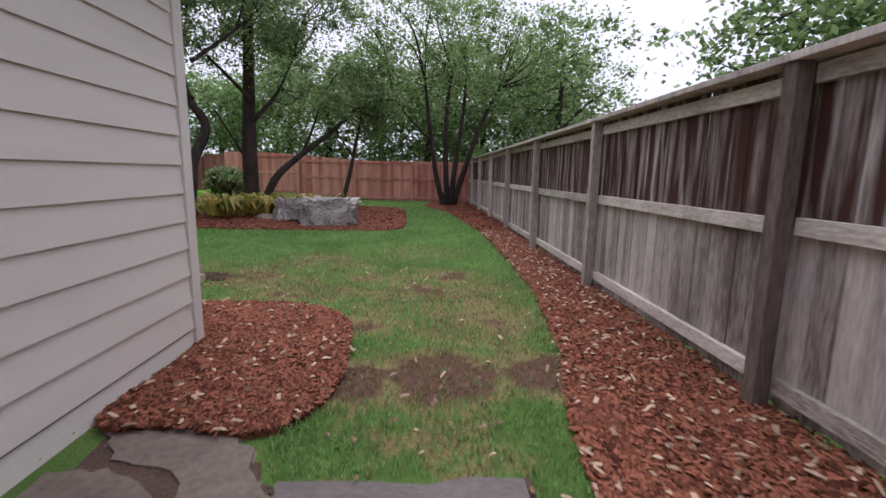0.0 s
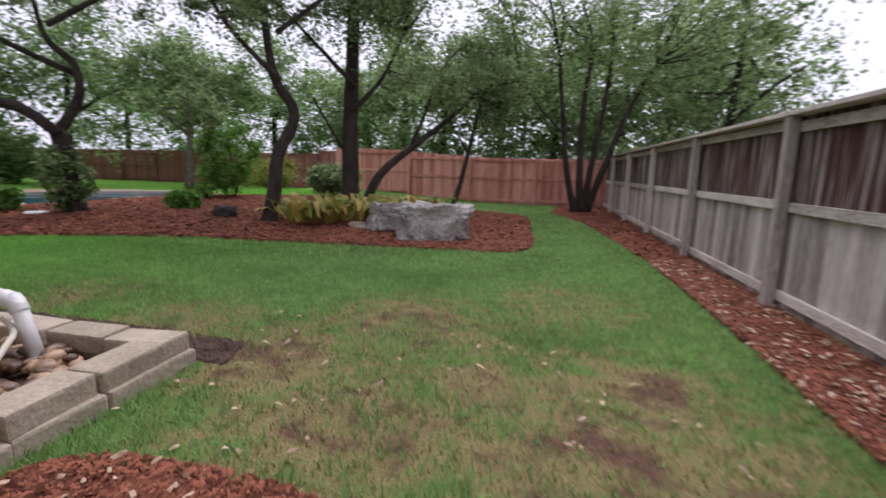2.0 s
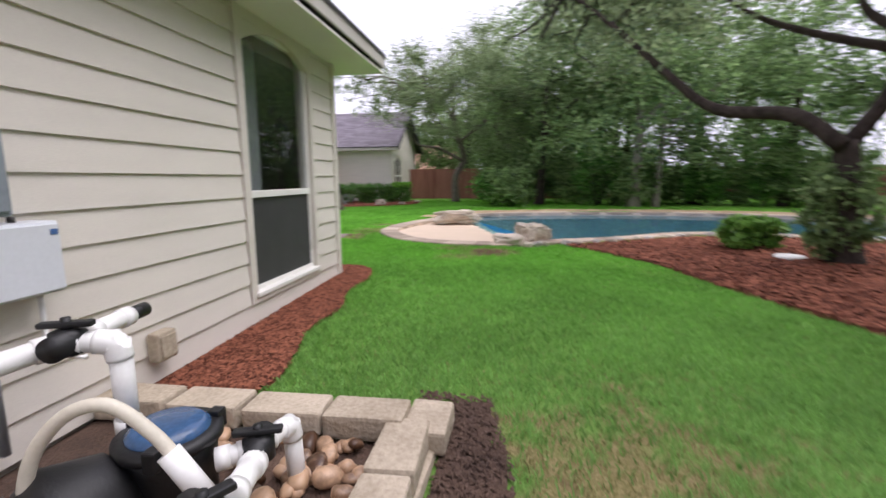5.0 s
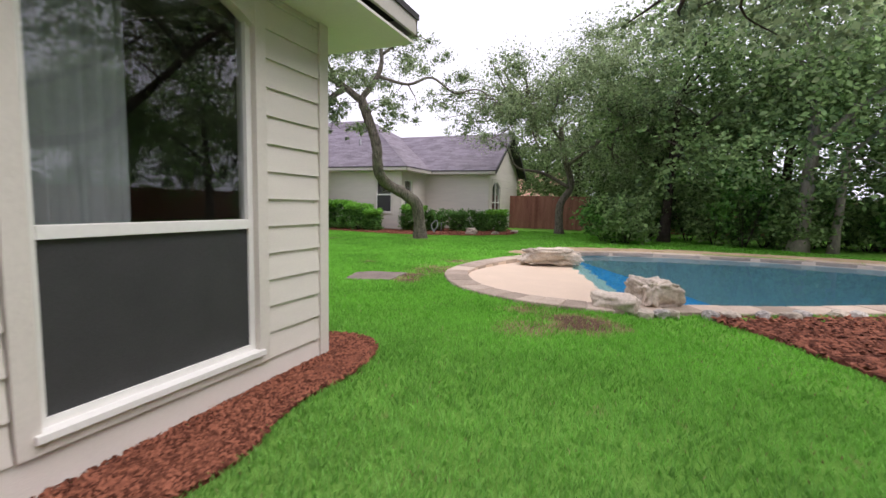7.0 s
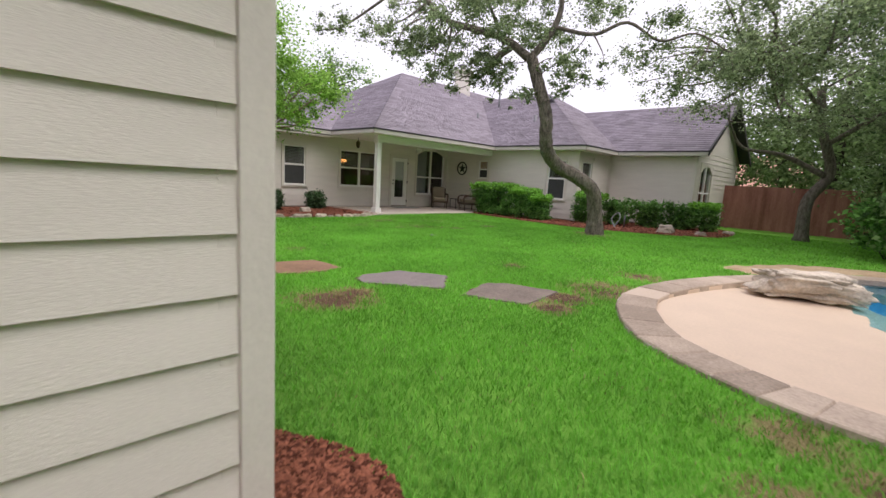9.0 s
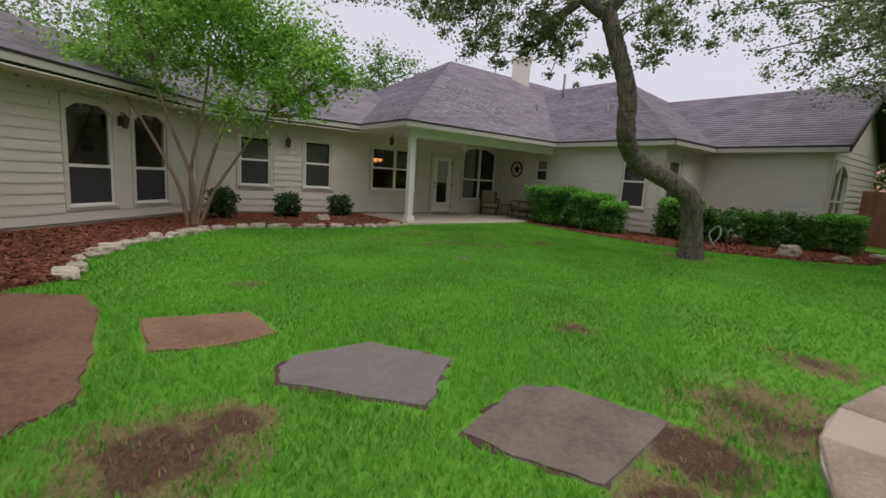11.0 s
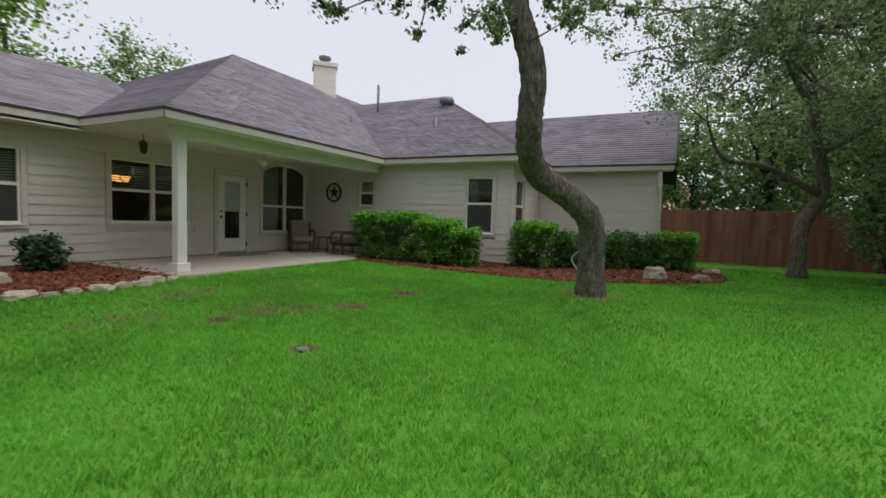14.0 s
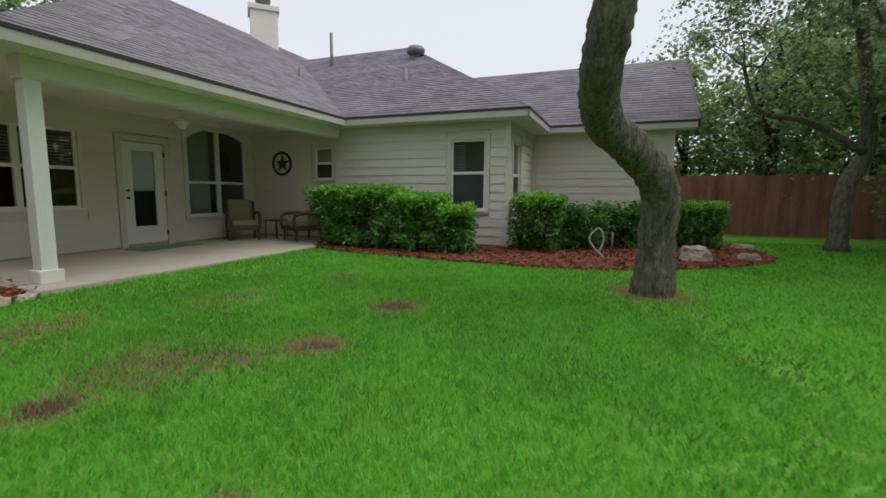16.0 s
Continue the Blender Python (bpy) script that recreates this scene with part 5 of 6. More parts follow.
# far trees over the roofs and fences
for i, (x, y, h, lf, lab) in enumerate(((-14.0, -23.0, 8.5, MIDLEAF, ""), (-9.0, -24.0, 8.5, MIDLEAF, ""), (-20.5, -24.0, 10.0, MIDLEAF, ""), (4.6, 24.5, 8.0, MIDLEAF, ""), (5.6, 20.5, 7.5, MIDLEAF, ""), (9.5, 12.5, 8.5, MIDLEAF, ""), (-2.5, 25.5, 8.0, FARLEAF, ""), (-7.5, 26.0, 7.5, FARLEAF, ""), (-12.5, 29.0, 7.0, MIDLEAF, ""),
                                       (-33.5, 6.5, 8.0, FARLEAF, ""), (-32.5, 12.0, 8.5, FARLEAF, ""), (-34.0, -2.0, 6.0, MIDLEAF, ""), (10.5, 5.0, 6.0, FARLEAF, ""), (1.5, 29.0, 8.0, FARLEAF, ""), (-30.0, 20.0, 8.0, FARLEAF, ""), (-5.0, 24.0, 7.5, MIDLEAF, ""), (0.0, 24.5, 7.0, MIDLEAF, ""), (-9.8, 27.0, 8.0, MIDLEAF, ""), (-15.5, 27.0, 8.0, FARLEAF, ""), (-20.0, 27.0, 8.0, FARLEAF, ""), (-31.5, 3.0, 7.5, MIDLEAF, ""), (-32.0, 9.0, 8.0, FARLEAF, ""), (-25.5, 27.0, 8.0, FARLEAF, ""), (-25.5, -24.0, 10.0, FARLEAF, ""), (3.0, 25.5, 10.5, MIDLEAF, ""), (7.5, 28.5, 11.0, MIDLEAF, ""), (11.0, 9.0, 8.0, FARLEAF, ""), (-34.5, 0.8, 7.0, MIDLEAF, ""), (-35.5, 5.0, 7.5, MIDLEAF, ""), (-33.0, 8.0, 7.0, MIDLEAF, ""), (-5.0, -23.0, 8.0, MIDLEAF, ""))):
    cl = [(rng.normal(), rng.normal(), h * 0.8, 2.3), (1.9, rng.normal(), h * 0.62, 2.0), (-1.9, rng.normal(), h * 0.62, 2.0), (rng.normal(), 1.8, h * 0.55, 1.9), (rng.normal(), -1.6, h * 0.5, 1.8), (1.0, 0.8, h * 0.3, 2.0), (-1.2, -0.6, h * 0.28, 2.0)]
    tree("far_tree", (x, y), [([(0, 0, 0), (0.1, 0.1, h * 0.4), (0.2, 0, h * 0.8)], 0.2, 0.08)], [([(0, 0, h * 0.4), (1.0, -0.6, h * 0.55), (1.7, -0.9, h * 0.62)], 0.08, 0.03)], cl, 10000, 0.17, DARKBARK, lf,
         "leafy tree beyond the garden", 60 + i, 14, 7, group="trees beyond the garden")


# ---- shrubs ----
def shrub(name, x, y, w, d, h, leaves, label, seed, count=7000, size=0.06, tips=None, group="", boxy=True, z=None):
    rng = np.random.default_rng(seed)
    t = thing(name, label, "shrub", (x, y, ground_z(x, y) if z is None else z), 0, group)
    bm = bmesh.new()
    for k in range(9):
        a = rng.random() * 6.28
        e = (math.cos(a) * w * 0.3, math.sin(a) * d * 0.3, h * (0.5 + 0.3 * rng.random()))
        tube(bm, curve_points([(e[0] * 0.1, e[1] * 0.1, -0.03), (e[0] * 0.6, e[1] * 0.6, h * 0.3), e], 3), [0.014, 0.013, 0.012, 0.01, 0.008, 0.006, 0.005], 5)
    part("stem", bm, DARKBARK, t, "", True)
    n = 60
    c = rng.uniform(-1, 1, (n, 3))
    if not boxy:
        c /= np.maximum(1, np.linalg.norm(c, axis=1))[:, None]
    c = c * np.array([w / 2 * 0.85, d / 2 * 0.85, h / 2 * 0.80]) + np.array([0, 0, h * 0.5])
    leaf_cloud("foliage", c, np.full(n, min(w, d, h) * 0.19), count, size, leaves, t, 0.9, rng)
    if tips:
        c2 = np.stack([rng.uniform(-w / 2, w / 2, 70) * 0.9, rng.uniform(-d / 2, d / 2, 70) * 0.9, h * (0.86 + 0.13 * rng.random(70))], 1)
        leaf_cloud("new_growth", c2, np.full(70, 0.10), int(count * 0.8), size, tips, t, 0.9, rng, label="bright green new growth")
    return t


for i, (x, y, w, d, h) in enumerate(((-21.95, -6.95, 1.0, 1.25, 0.98), (-21.85, -5.95, 1.05, 1.2, 1.0), (-21.75, -4.95, 1.0, 1.15, 0.9), (-21.7, -4.3, 0.8, 0.8, 0.72))):
    shrub("hedge_shrub", x, y, w, d, h * 1.25, HEDGELEAF, "clipped hedge shrub with bright new tips beside the patio", 80 + i, 6500, 0.075, HEDGETIP, "clipped hedge shrubs")
for i, (x, y, w, d, h) in enumerate(((-22.75, -2.85, 1.0, 1.0, 0.98), (-23.4, -2.1, 0.9, 0.9, 0.85), (-24.1, -1.3, 1.0, 0.95, 0.85), (-24.7, -0.5, 1.0, 1.0, 0.85), (-24.9, 0.3, 0.9, 0.9, 0.85))):
    shrub("hedge_shrub", x, y, w, d, h * 1.14, HEDGELEAF, "clipped hedge shrub behind the live oak", 90 + i, 6000, 0.075, HEDGETIP if i in (0, 4) else None, "clipped hedge shrubs")
for i, (x, y, h) in enumerate(((-12.3, -9.1, 0.85), (-14.0, -9.35, 0.72), (-15.6, -9.4, 0.72))):
    shrub("young_shrub", x, y, 0.75, 0.7, h, SHRUBLEAF, "young dark green shrub in the mulch by the house", 100 + i, 2600, 0.08, None, "young shrubs", False)
for i, (x, y, w, h, lab) in enumerate(((-9.7, 9.2, 0.9, 0.5, "bright green fern at the pool edge"), (-7.4, 11.0, 0.6, 0.42, "bright green fern in the mulch bed"), (-8.9, 13.2, 0.7, 0.4, "green fern near the pool"))):
    shrub("fern", x, y, w, w, h, FERNLEAF, lab, 110 + i, 2600, 0.10, None, "ferns", False)
for i, (x, y, w, h, lf, lab) in enumerate(((-8.7, 14.2, 1.7, 2.3, FERNLEAF, "tall light green shrub behind the bed"), (-11.5, 20.5, 2.2, 1.6, GINGERGREEN, "pale flowering shrub by the back fence"), (-6.4, 15.8, 1.6, 1.1, OLIVELEAF, "grey-green shrub by the red fence"), (-8.35, 9.45, 0.75, 1.25, MIDLEAF, "leafy suckers at the foot of the oak"))):
    shrub("shrub", x, y, w, w, h, lf, lab, 120 + i, 1500 if i == 3 else 6000, 0.10, None, "", False)
for i in range(22):
    a, b = rng.uniform(-25.5, -20.8), 5.0 + 0.72 * i
    shrub("thicket_shrub", a - 0.5, b, 2.2, 2.2, 1.5 + 1.6 * rng.random(), FARLEAF if i % 3 else HEDGELEAF, "dark undergrowth shrub beyond the pool", 140 + i, 3500, 0.14, None, "undergrowth", False)
for i, (x, y, w, h) in enumerate(((-26.4, 5.0, 2.2, 3.2), (-25.4, 6.0, 2.2, 2.8))):
    shrub("thicket_shrub", x, y, w, w, h, FARLEAF, "dark evergreen bush beside the fence oak", 170 + i, 6000, 0.11, None, "undergrowth", False)
tree("sapling", (-8.6, 12.6), [([(0, 0, 0), (0.05, 0, 0.9), (-0.05, 0.1, 1.9), (0.1, 0.0, 2.8)], 0.035, 0.015)], [([(0, 0, 1.6), (0.5, 0.2, 2.1)], 0.015, 0.006)], [(0, 0, 2.6, 0.7), (0.5, 0.3, 2.1, 0.5), (-0.4, -0.2, 2.2, 0.5)], 2500, 0.08, BARK, MIDLEAF, "thin sapling in the mulch bed", 71, 14)


def ginger(x, y, w, count, label, seed):
    """A clump of broad arching leaves."""
    rng = np.random.default_rng(seed)
    t = thing("broadleaf_plant", label, "plant", (x, y, ground_z(x, y)), 0, "yellowing broadleaf plants")
    for k in range(count):
        a, L, W = rng.random() * 6.28, 0.52 + 0.36 * rng.random(), 0.065 + 0.04 * rng.random()
        r0 = rng.random() * w * 0.5
        ca, sa = math.cos(a), math.sin(a)
        bx, by = math.cos(a + rng.normal() * 0.5) * r0, math.sin(a + rng.normal() * 0.5) * r0
        bm, prev = bmesh.new(), None
        for i in range(7):
            q = i / 6
            out, up = L * (0.15 + 0.75 * q), 0.05 + L * (1.35 * q - 1.0 * q * q * (0.7 + 0.5 * rng.random()))
            ww = W * math.sin(math.pi * (0.08 + 0.88 * q)) ** 0.8
            c = Vector((bx + ca * out, by + sa * out, max(0.02, up)))
            s = Vector((-sa, ca, 0)) * ww
            row = [bm.verts.new(c - s + Vector((0, 0, 0.015))), bm.verts.new(c), bm.verts.new(c + s + Vector((0, 0, 0.015)))]
            if prev:
                for j in (0, 1):
                    bm.faces.new((prev[j], prev[j + 1], row[j + 1], row[j]))
            prev = row
        part("leaf", bm, GINGERLEAF if rng.random() < 0.6 else GINGERGREEN, t, "", True)


for i, (x, y, w) in enumerate(((-4.75, 10.85, 0.7), (-4.4, 11.3, 0.7), (-4.1, 11.75, 0.6), (-4.15, 12.5, 0.6), (-3.7, 13.0, 0.7), (-3.5, 13.9, 0.7), (-3.3, 14.6, 0.6))):
    ginger(x, y, w, 26, "low broadleaf plant with yellowing leaves in the mulch bed", 200 + i)


# ---- rocks ----
def boulder(name, x, y, size, seed, material, label, rz=0, sink=0.25, detail=3, z=None, group="", power=0.75, sharp=0.35):
    bm = rock(bmesh.new(), (0, 0, 0), size, seed, detail, sharp, power)
    ob = obj(name, bm, material, None, "", detail > 3)
    ob.matrix_basis = pose(x, y, (ground_z(x, y) if z is None else z) + size[2] * (1 - sink), 0, 0, rz)
    return tagged(ob, label, "rock", group)


boulder("boulder", -2.18, 10.75, (0.60, 0.36, 0.37), 3.1, BOULDER, "long grey limestone boulder at the front of the mulch bed", 20, 0.3, 5, power=0.5, sharp=0.28)
boulder("boulder", -3.15, 11.25, (0.38, 0.30, 0.30), 5.7, BOULDER, "grey limestone boulder beside the long one", 30, 0.3, 5, power=0.55, sharp=0.3)
boulder("stone", -3.7, 11.05, (0.16, 0.10, 0.09), 2.2, PALEROCK, "small flat stone in the mulch", 15)
boulder("lava_rock", -6.0, 10.35, (0.20, 0.16, 0.14), 8.3, DARKROCK, "dark lava rock lying in the mulch")
boulder("pool_rock", -11.5, 6.12, (0.28, 0.24, 0.19), 4.4, PALEROCK, "pale limestone boulder on the pool edge", 30, 0.2, 5, 0.12, power=0.6, sharp=0.4)
boulder("pool_rock", -11.02, 5.68, (0.30, 0.22, 0.12), 7.4, PALEROCK, "flat tan rock on the pool edge", 70, 0.3, 4, 0.1)
boulder("pool_rock", -15.35, 4.2, (0.60, 0.32, 0.17), 6.1, PALEROCK, "long flat limestone rock on the pool edge", 113, 0.2, 5, 0.12, power=0.6, sharp=0.4)
boulder("bed_rock", -14.6, -8.3, (0.16, 0.12, 0.12), 9.2, PALEROCK, "pale stone lying in the mulch bed", 10)
boulder("bed_rock", -22.5, -0.1, (0.30, 0.22, 0.17), 1.9, PALEROCK, "rounded pale stone under the hedge", 10)
boulder("bed_rock", -22.9, 0.8, (0.18, 0.12, 0.09), 3.6, PALEROCK, "small pale stone at the bed edge", 50)
boulder("bed_rock", -24.9, 1.1, (0.25, 0.16, 0.08), 2.6, PALEROCK, "flat pale stone at the bed edge", 20)
lid = thing("skimmer_lid", "round white plastic lid lying in the mulch", "lid", (-8.75, 9.2, ground_z(-8.75, 9.2) + 0.03))
part("cover", tube(bmesh.new(), [(0, 0, 0), (0, 0, 0.03), (0, 0, 0.04)], [0.17, 0.17, 0.15], 24), WHITE, lid, "", True)
rng = np.random.default_rng(9)
edge = [p for p in BED_HOUSE if p[0] > -16.7 and p[1] > -7.4 and p[0] < -9.2 and p[1] < -3.1]
k, pos = 0, 0.0
for (x0, y0), (x1, y1) in zip(edge, edge[1:]):
    d = math.hypot(x1 - x0, y1 - y0)
    while pos < d:
        x, y = x0 + (x1 - x0) * pos / d, y0 + (y1 - y0) * pos / d
        s = 0.6 + 0.9 * rng.random()
        boulder("edging_stone", x + rng.normal() * 0.03, y + rng.normal() * 0.03, (0.135 * s, 0.085 * s, 0.055 * s), 20 + k * 1.3, PALEROCK, "rough pale limestone edging stone on the bed's rim", math.degrees(math.atan2(y1 - y0, x1 - x0)) + rng.normal() * 22, 0.3, 3, None, "bed edging stones")
        k += 1
        pos += 0.27 * s
    pos -= d
for i in range(34):
    j = (i * 1.0) / 34
    p = offset(POOL, -0.10 * SIGN)[int(22 + j * 48) % len(POOL)]
    boulder("edging_stone", p[0] + rng.normal() * 0.03, p[1] + rng.normal() * 0.03, (0.11, 0.08, 0.06), 50 + i * 1.7, BOULDER if i % 2 else PALEROCK, "rough stone lining the pool coping by the mulch", rng.random() * 180, 0.3, 2, None, "pool edging stones")


# ---- stepping stones ----
def slab(name, poly, material, label, thick=0.05, seed=1):
    cx, cy = sum(p[0] for p in poly) / len(poly), sum(p[1] for p in poly) / len(poly)
    t = ground_z(cx, cy)
    rng = np.random.default_rng(seed)
    pts = []
    for i in range(len(poly)):
        a, b = Vector((*poly[i], 0)), Vector((*poly[(i + 1) % len(poly)], 0))
        for k in range(5):
            p = a.lerp(b, k / 5) + Vector((rng.normal(), rng.normal(), 0)) * 0.012
            pts.append(p)
    bm = bmesh.new()
    top = [bm.verts.new((p.x - cx, p.y - cy, thick)) for p in pts]
    bot = [bm.verts.new((p.x - cx, p.y - cy, -0.05)) for p in pts]
    bm.faces.new(top); bm.faces.new(bot[::-1])
    for i in range(len(top)):
        bm.faces.new((bot[i - 1], bot[i], top[i], top[i - 1]))
    bmesh.ops.recalc_face_normals(bm, faces=bm.faces)
    bmesh.ops.bevel(bm, geom=[e for e in bm.edges if e.verts[0].co.z > 0 and e.verts[1].co.z > 0 and e.is_manifold], offset=0.012, segments=2, affect="EDGES")
    ob = obj(name, bm, material)
    ob.location = (cx, cy, t)
    return tagged(ob, label, "stepping stone", "stepping stones")


SLABS = [[(-11.2, 1.53), (-11.95, 1.3), (-12.2, 1.48), (-12.38, 2.11), (-11.5, 2.24), (-11.35, 1.92)], [(-10.66, 0.28), (-10.84, 0.10), (-11.46, 0.13), (-11.83, 0.73), (-11.22, 1.22), (-10.6, 0.52)], [(-10.01, -1.27), (-10.84, -1.09), (-10.9, -0.42), (-10.51, -0.3), (-9.97, -0.42)],
         [(-8.25, -2.85), (-9.0, -2.66), (-9.63, -2.25), (-9.72, -1.69), (-9.69, -0.58), (-9.6, 0.16), (-9.3, 0.45), (-8.3, 0.2)], [(-1.53, 2.46), (-1.0, 2.43), (-0.76, 2.31), (-0.58, 1.97), (-0.74, 1.72), (-1.02, 2.12), (-1.3, 2.2)], [(-0.57, 2.06), (0.40, 2.07), (0.48, 1.4), (-0.45, 1.3)], [(-1.52, 2.14), (-1.30, 2.15), (-1.06, 2.06), (-0.78, 1.66), (-1.5, 1.3)]]


def grown(poly, d):
    """An outline pushed out from its middle."""
    cx, cy = sum(p[0] for p in poly) / len(poly), sum(p[1] for p in poly) / len(poly)
    return [(x + d * (x - cx) / math.hypot(x - cx, y - cy), y + d * (y - cy) / math.hypot(x - cx, y - cy)) for x, y in poly]


NEAR_WALL = [(-1.58, -1.0), (-0.62, -1.0), (-0.56, 2.0), (-0.74, 2.4), (-1.58, 2.52)]
sheet("bare_soil", NEAR_WALL, 0.003, SOIL, "bare dark soil between the flagstones and the house", "soil", 0.006, 0.15)
for p in SLABS:
    sheet("bare_soil", grown(p, 0.055), 0.006, SOIL, "thin rim of bare soil round a stepping stone", "soil", 0.004, 0.15)
for i, (p, mt, lab) in enumerate(zip(SLABS, (BROWNSTONE, SLABSTONE, RUSTSTONE, RUSTSTONE, BROWNSTONE, SLABSTONE, BROWNSTONE), ("grey-brown flagstone set in the lawn", "grey flagstone with pale streaks set in the lawn", "rust-brown flagstone set in the lawn", "large rust-brown flagstone by the house bed", "brown flagstone beside the house wall", "pale grey flagstone at the lawn's start", "brown flagstone beside the house wall"))):
    slab("stepping_stone", p[::-1], mt, lab, 0.014, 300 + i)


# ---- pool equipment ----
for i, (x, y, z, rz, L) in enumerate([(-2.62 - 0.42 * k, 5.25, 0.09, 0, 0.40) for k in range(5)] + [(-4.58, 5.33, 0.07, 0, 0.30)] + [(-4.55, 5.03 - 0.42 * k, 0.10, 90, 0.40) for k in range(4)] + [(-2.52, 4.98 - 0.42 * k, 0.09, 90, 0.40) for k in range(4)]
                                     + [(-2.60 - 0.42 * k, 5.27, -0.02, 0, 0.41) for k in range(5)] + [(-2.49, 5.0 - 0.42 * k, -0.02, 90, 0.41) for k in range(4)]):
    rng = np.random.default_rng(400 + i)
    bm = boxed(-L / 2, L / 2, -0.105, 0.105, 0, 0.12, 0.018)
    for v in bm.verts:
        v.co += Vector((noise.noise(v.co * 9 + Vector((i, 0, 0))), noise.noise(v.co * 9 + Vector((0, i, 0))), noise.noise(v.co * 9 + Vector((0, 0, i))))) * 0.010
    ob = tagged(obj("edging_block", bm, LIMESTONE), "cut tan limestone edging block round the pump bed", "stone block", "pump bed edging")
    ob.matrix_basis = pose(x, y, z, rng.normal() * 0.8, rng.normal() * 0.8, rz + rng.normal() * 1.5)
sheet("pebble_bed", [(-2.45, 3.4), (-2.45, 5.3), (-4.65, 5.3), (-4.65, 3.4)], 0.04, SOIL, "soil under the river pebbles", "soil", 0.01, 0.2)
rng = np.random.default_rng(21)
pebble_meshes = []
for k in range(8):
    bm = rock(bmesh.new(), (0, 0, 0), (0.050, 0.036, 0.028), 30 + k * 2.7, 2, 0.25)
    me = bpy.data.meshes.new("pebble"); bm.to_mesh(me); bm.free(); me.materials.append(PEBBLE); me.shade_smooth()
    pebble_meshes.append(me)
pebbles = thing("river_pebbles", "bed of rounded brown river pebbles under the pump", "pebbles", (-3.5, 4.4, 0.06))
for k in range(300):
    o = new("pebble", pebble_meshes[k % 8])
    o.parent = pebbles
    s = 0.75 + 0.75 * rng.random() ** 2
    x, y = rng.uniform(-4.40, -2.72), rng.uniform(4.0, 5.12)
    o.matrix_basis = pose(x + 3.5, y - 4.4, 0.025 + 0.045 * rng.random(), rng.normal() * 14, rng.normal() * 14, rng.random() * 360) @ Matrix.Diagonal((s, s, s, 1))
tagged(obj("pump_pad", boxed(-3.5, -2.68, 3.62, 4.62, -0.05, 0.115, 0.015), PADCON), "worn brown concrete pad for the pump", "concrete pad")

pump = thing("pool_pump", "black plastic pool pump with a blue strainer lid", "pump", (-3.87, 4.52, 0.1))
pot = part("strainer_pot", tube(bmesh.new(), [(0, 0, 0), (0, 0, 0.05), (0, 0, 0.26), (0, 0, 0.33)], [0.11, 0.14, 0.15, 0.155], 28), BLACKPL, pump, "", True)
part("lid", tube(bmesh.new(), [(0, 0, 0.33), (0, 0, 0.365), (0, 0, 0.385), (0, 0, 0.39)], [0.135, 0.135, 0.11, 0.02], 28), BLUELID, pot, "clear blue round lid", True)
part("lid_ring", tube(bmesh.new(), [(0, 0, 0.31), (0, 0, 0.32), (0, 0, 0.35), (0, 0, 0.355)], [0.15, 0.175, 0.175, 0.14], 28), BLACKPL, pump, "", True)
part("volute", tube(bmesh.new(), [(0.10, -0.08, 0.16), (0.16, -0.11, 0.17), (0.30, -0.2, 0.18), (0.34, -0.22, 0.18)], [0.10, 0.17, 0.185, 0.14], 24), BLACKPL, pump, "", True)
part("motor", tube(bmesh.new(), [(0.34, -0.22, 0.18), (0.36, -0.23, 0.18), (0.62, -0.38, 0.18), (0.66, -0.4, 0.18)], [0.11, 0.145, 0.145, 0.09], 24), BLACKPL, pump, "", True)
part("label_plate", boxed(0.40, 0.52, -0.18, -0.165, 0.14, 0.22), GREYBOX, pump)
part("foot", boxed(0.02, 0.45, -0.3, -0.02, 0.0, 0.05, 0.008), BLACKPL, pump)
for a in (0.4, 2.5, 4.6):
    part("lid_tab", boxed(math.cos(a) * 0.16 - 0.025, math.cos(a) * 0.16 + 0.025, math.sin(a) * 0.16 - 0.025, math.sin(a) * 0.16 + 0.025, 0.30, 0.375, 0.008), BLACKPL, pump)


def pipework(name, label, runs, material=PVC, r=0.035):
    t = thing(name, label, "pipe", (*runs[0][0][:2], 0))
    o = Vector((*runs[0][0][:2], 0))
    for pts in runs:
        pts = [Vector(p) - o for p in pts]
        for i, (a, b) in enumerate(zip(pts, pts[1:])):
            part("pipe", tube(bmesh.new(), [a, b], r, 18), material, t, "", True)
            if i:
                d0, d1 = (a - pts[i - 1]).normalized(), (b - a).normalized()
                part("elbow", tube(bmesh.new(), curve_points([a - d0 * r * 1.9, a - d0 * r * 0.6 + d1 * r * 0.25, a + d1 * r * 0.6 - d0 * r * 0.25, a + d1 * r * 1.9], 4), r * 1.17, 18), material, t, "", True)
        for e, d in ((pts[0], pts[1] - pts[0]), (pts[-1], pts[-2] - pts[-1])):
            part("collar", tube(bmesh.new(), [e, e + d.normalized() * 0.05], r * 1.17, 18), material, t, "", True)
    return t


def valve(at, rz, label):
    t = thing("diverter_valve", label, "valve", at, rz, "black diverter valves")
    part("valve_body", tube(bmesh.new(), [(0, 0, -0.05), (0, 0, -0.04), (0, 0, 0.035), (0, 0, 0.045)], [0.035, 0.055, 0.055, 0.03], 20), BLACKPL, t, "", True)
    part("port", tube(bmesh.new(), [(-0.10, 0, 0), (0.10, 0, 0)], 0.044, 18), BLACKPL, t, "", True)
    vs = part("stem", tube(bmesh.new(), [(0, 0, 0.04), (0, 0, 0.085)], [0.018, 0.016], 12), BLACKPL, t, "", True)
    part("valve_handle", boxed(-0.02, 0.02, -0.085, 0.085, 0.05, 0.072, 0.008), BLACKPL, vs)
    return t


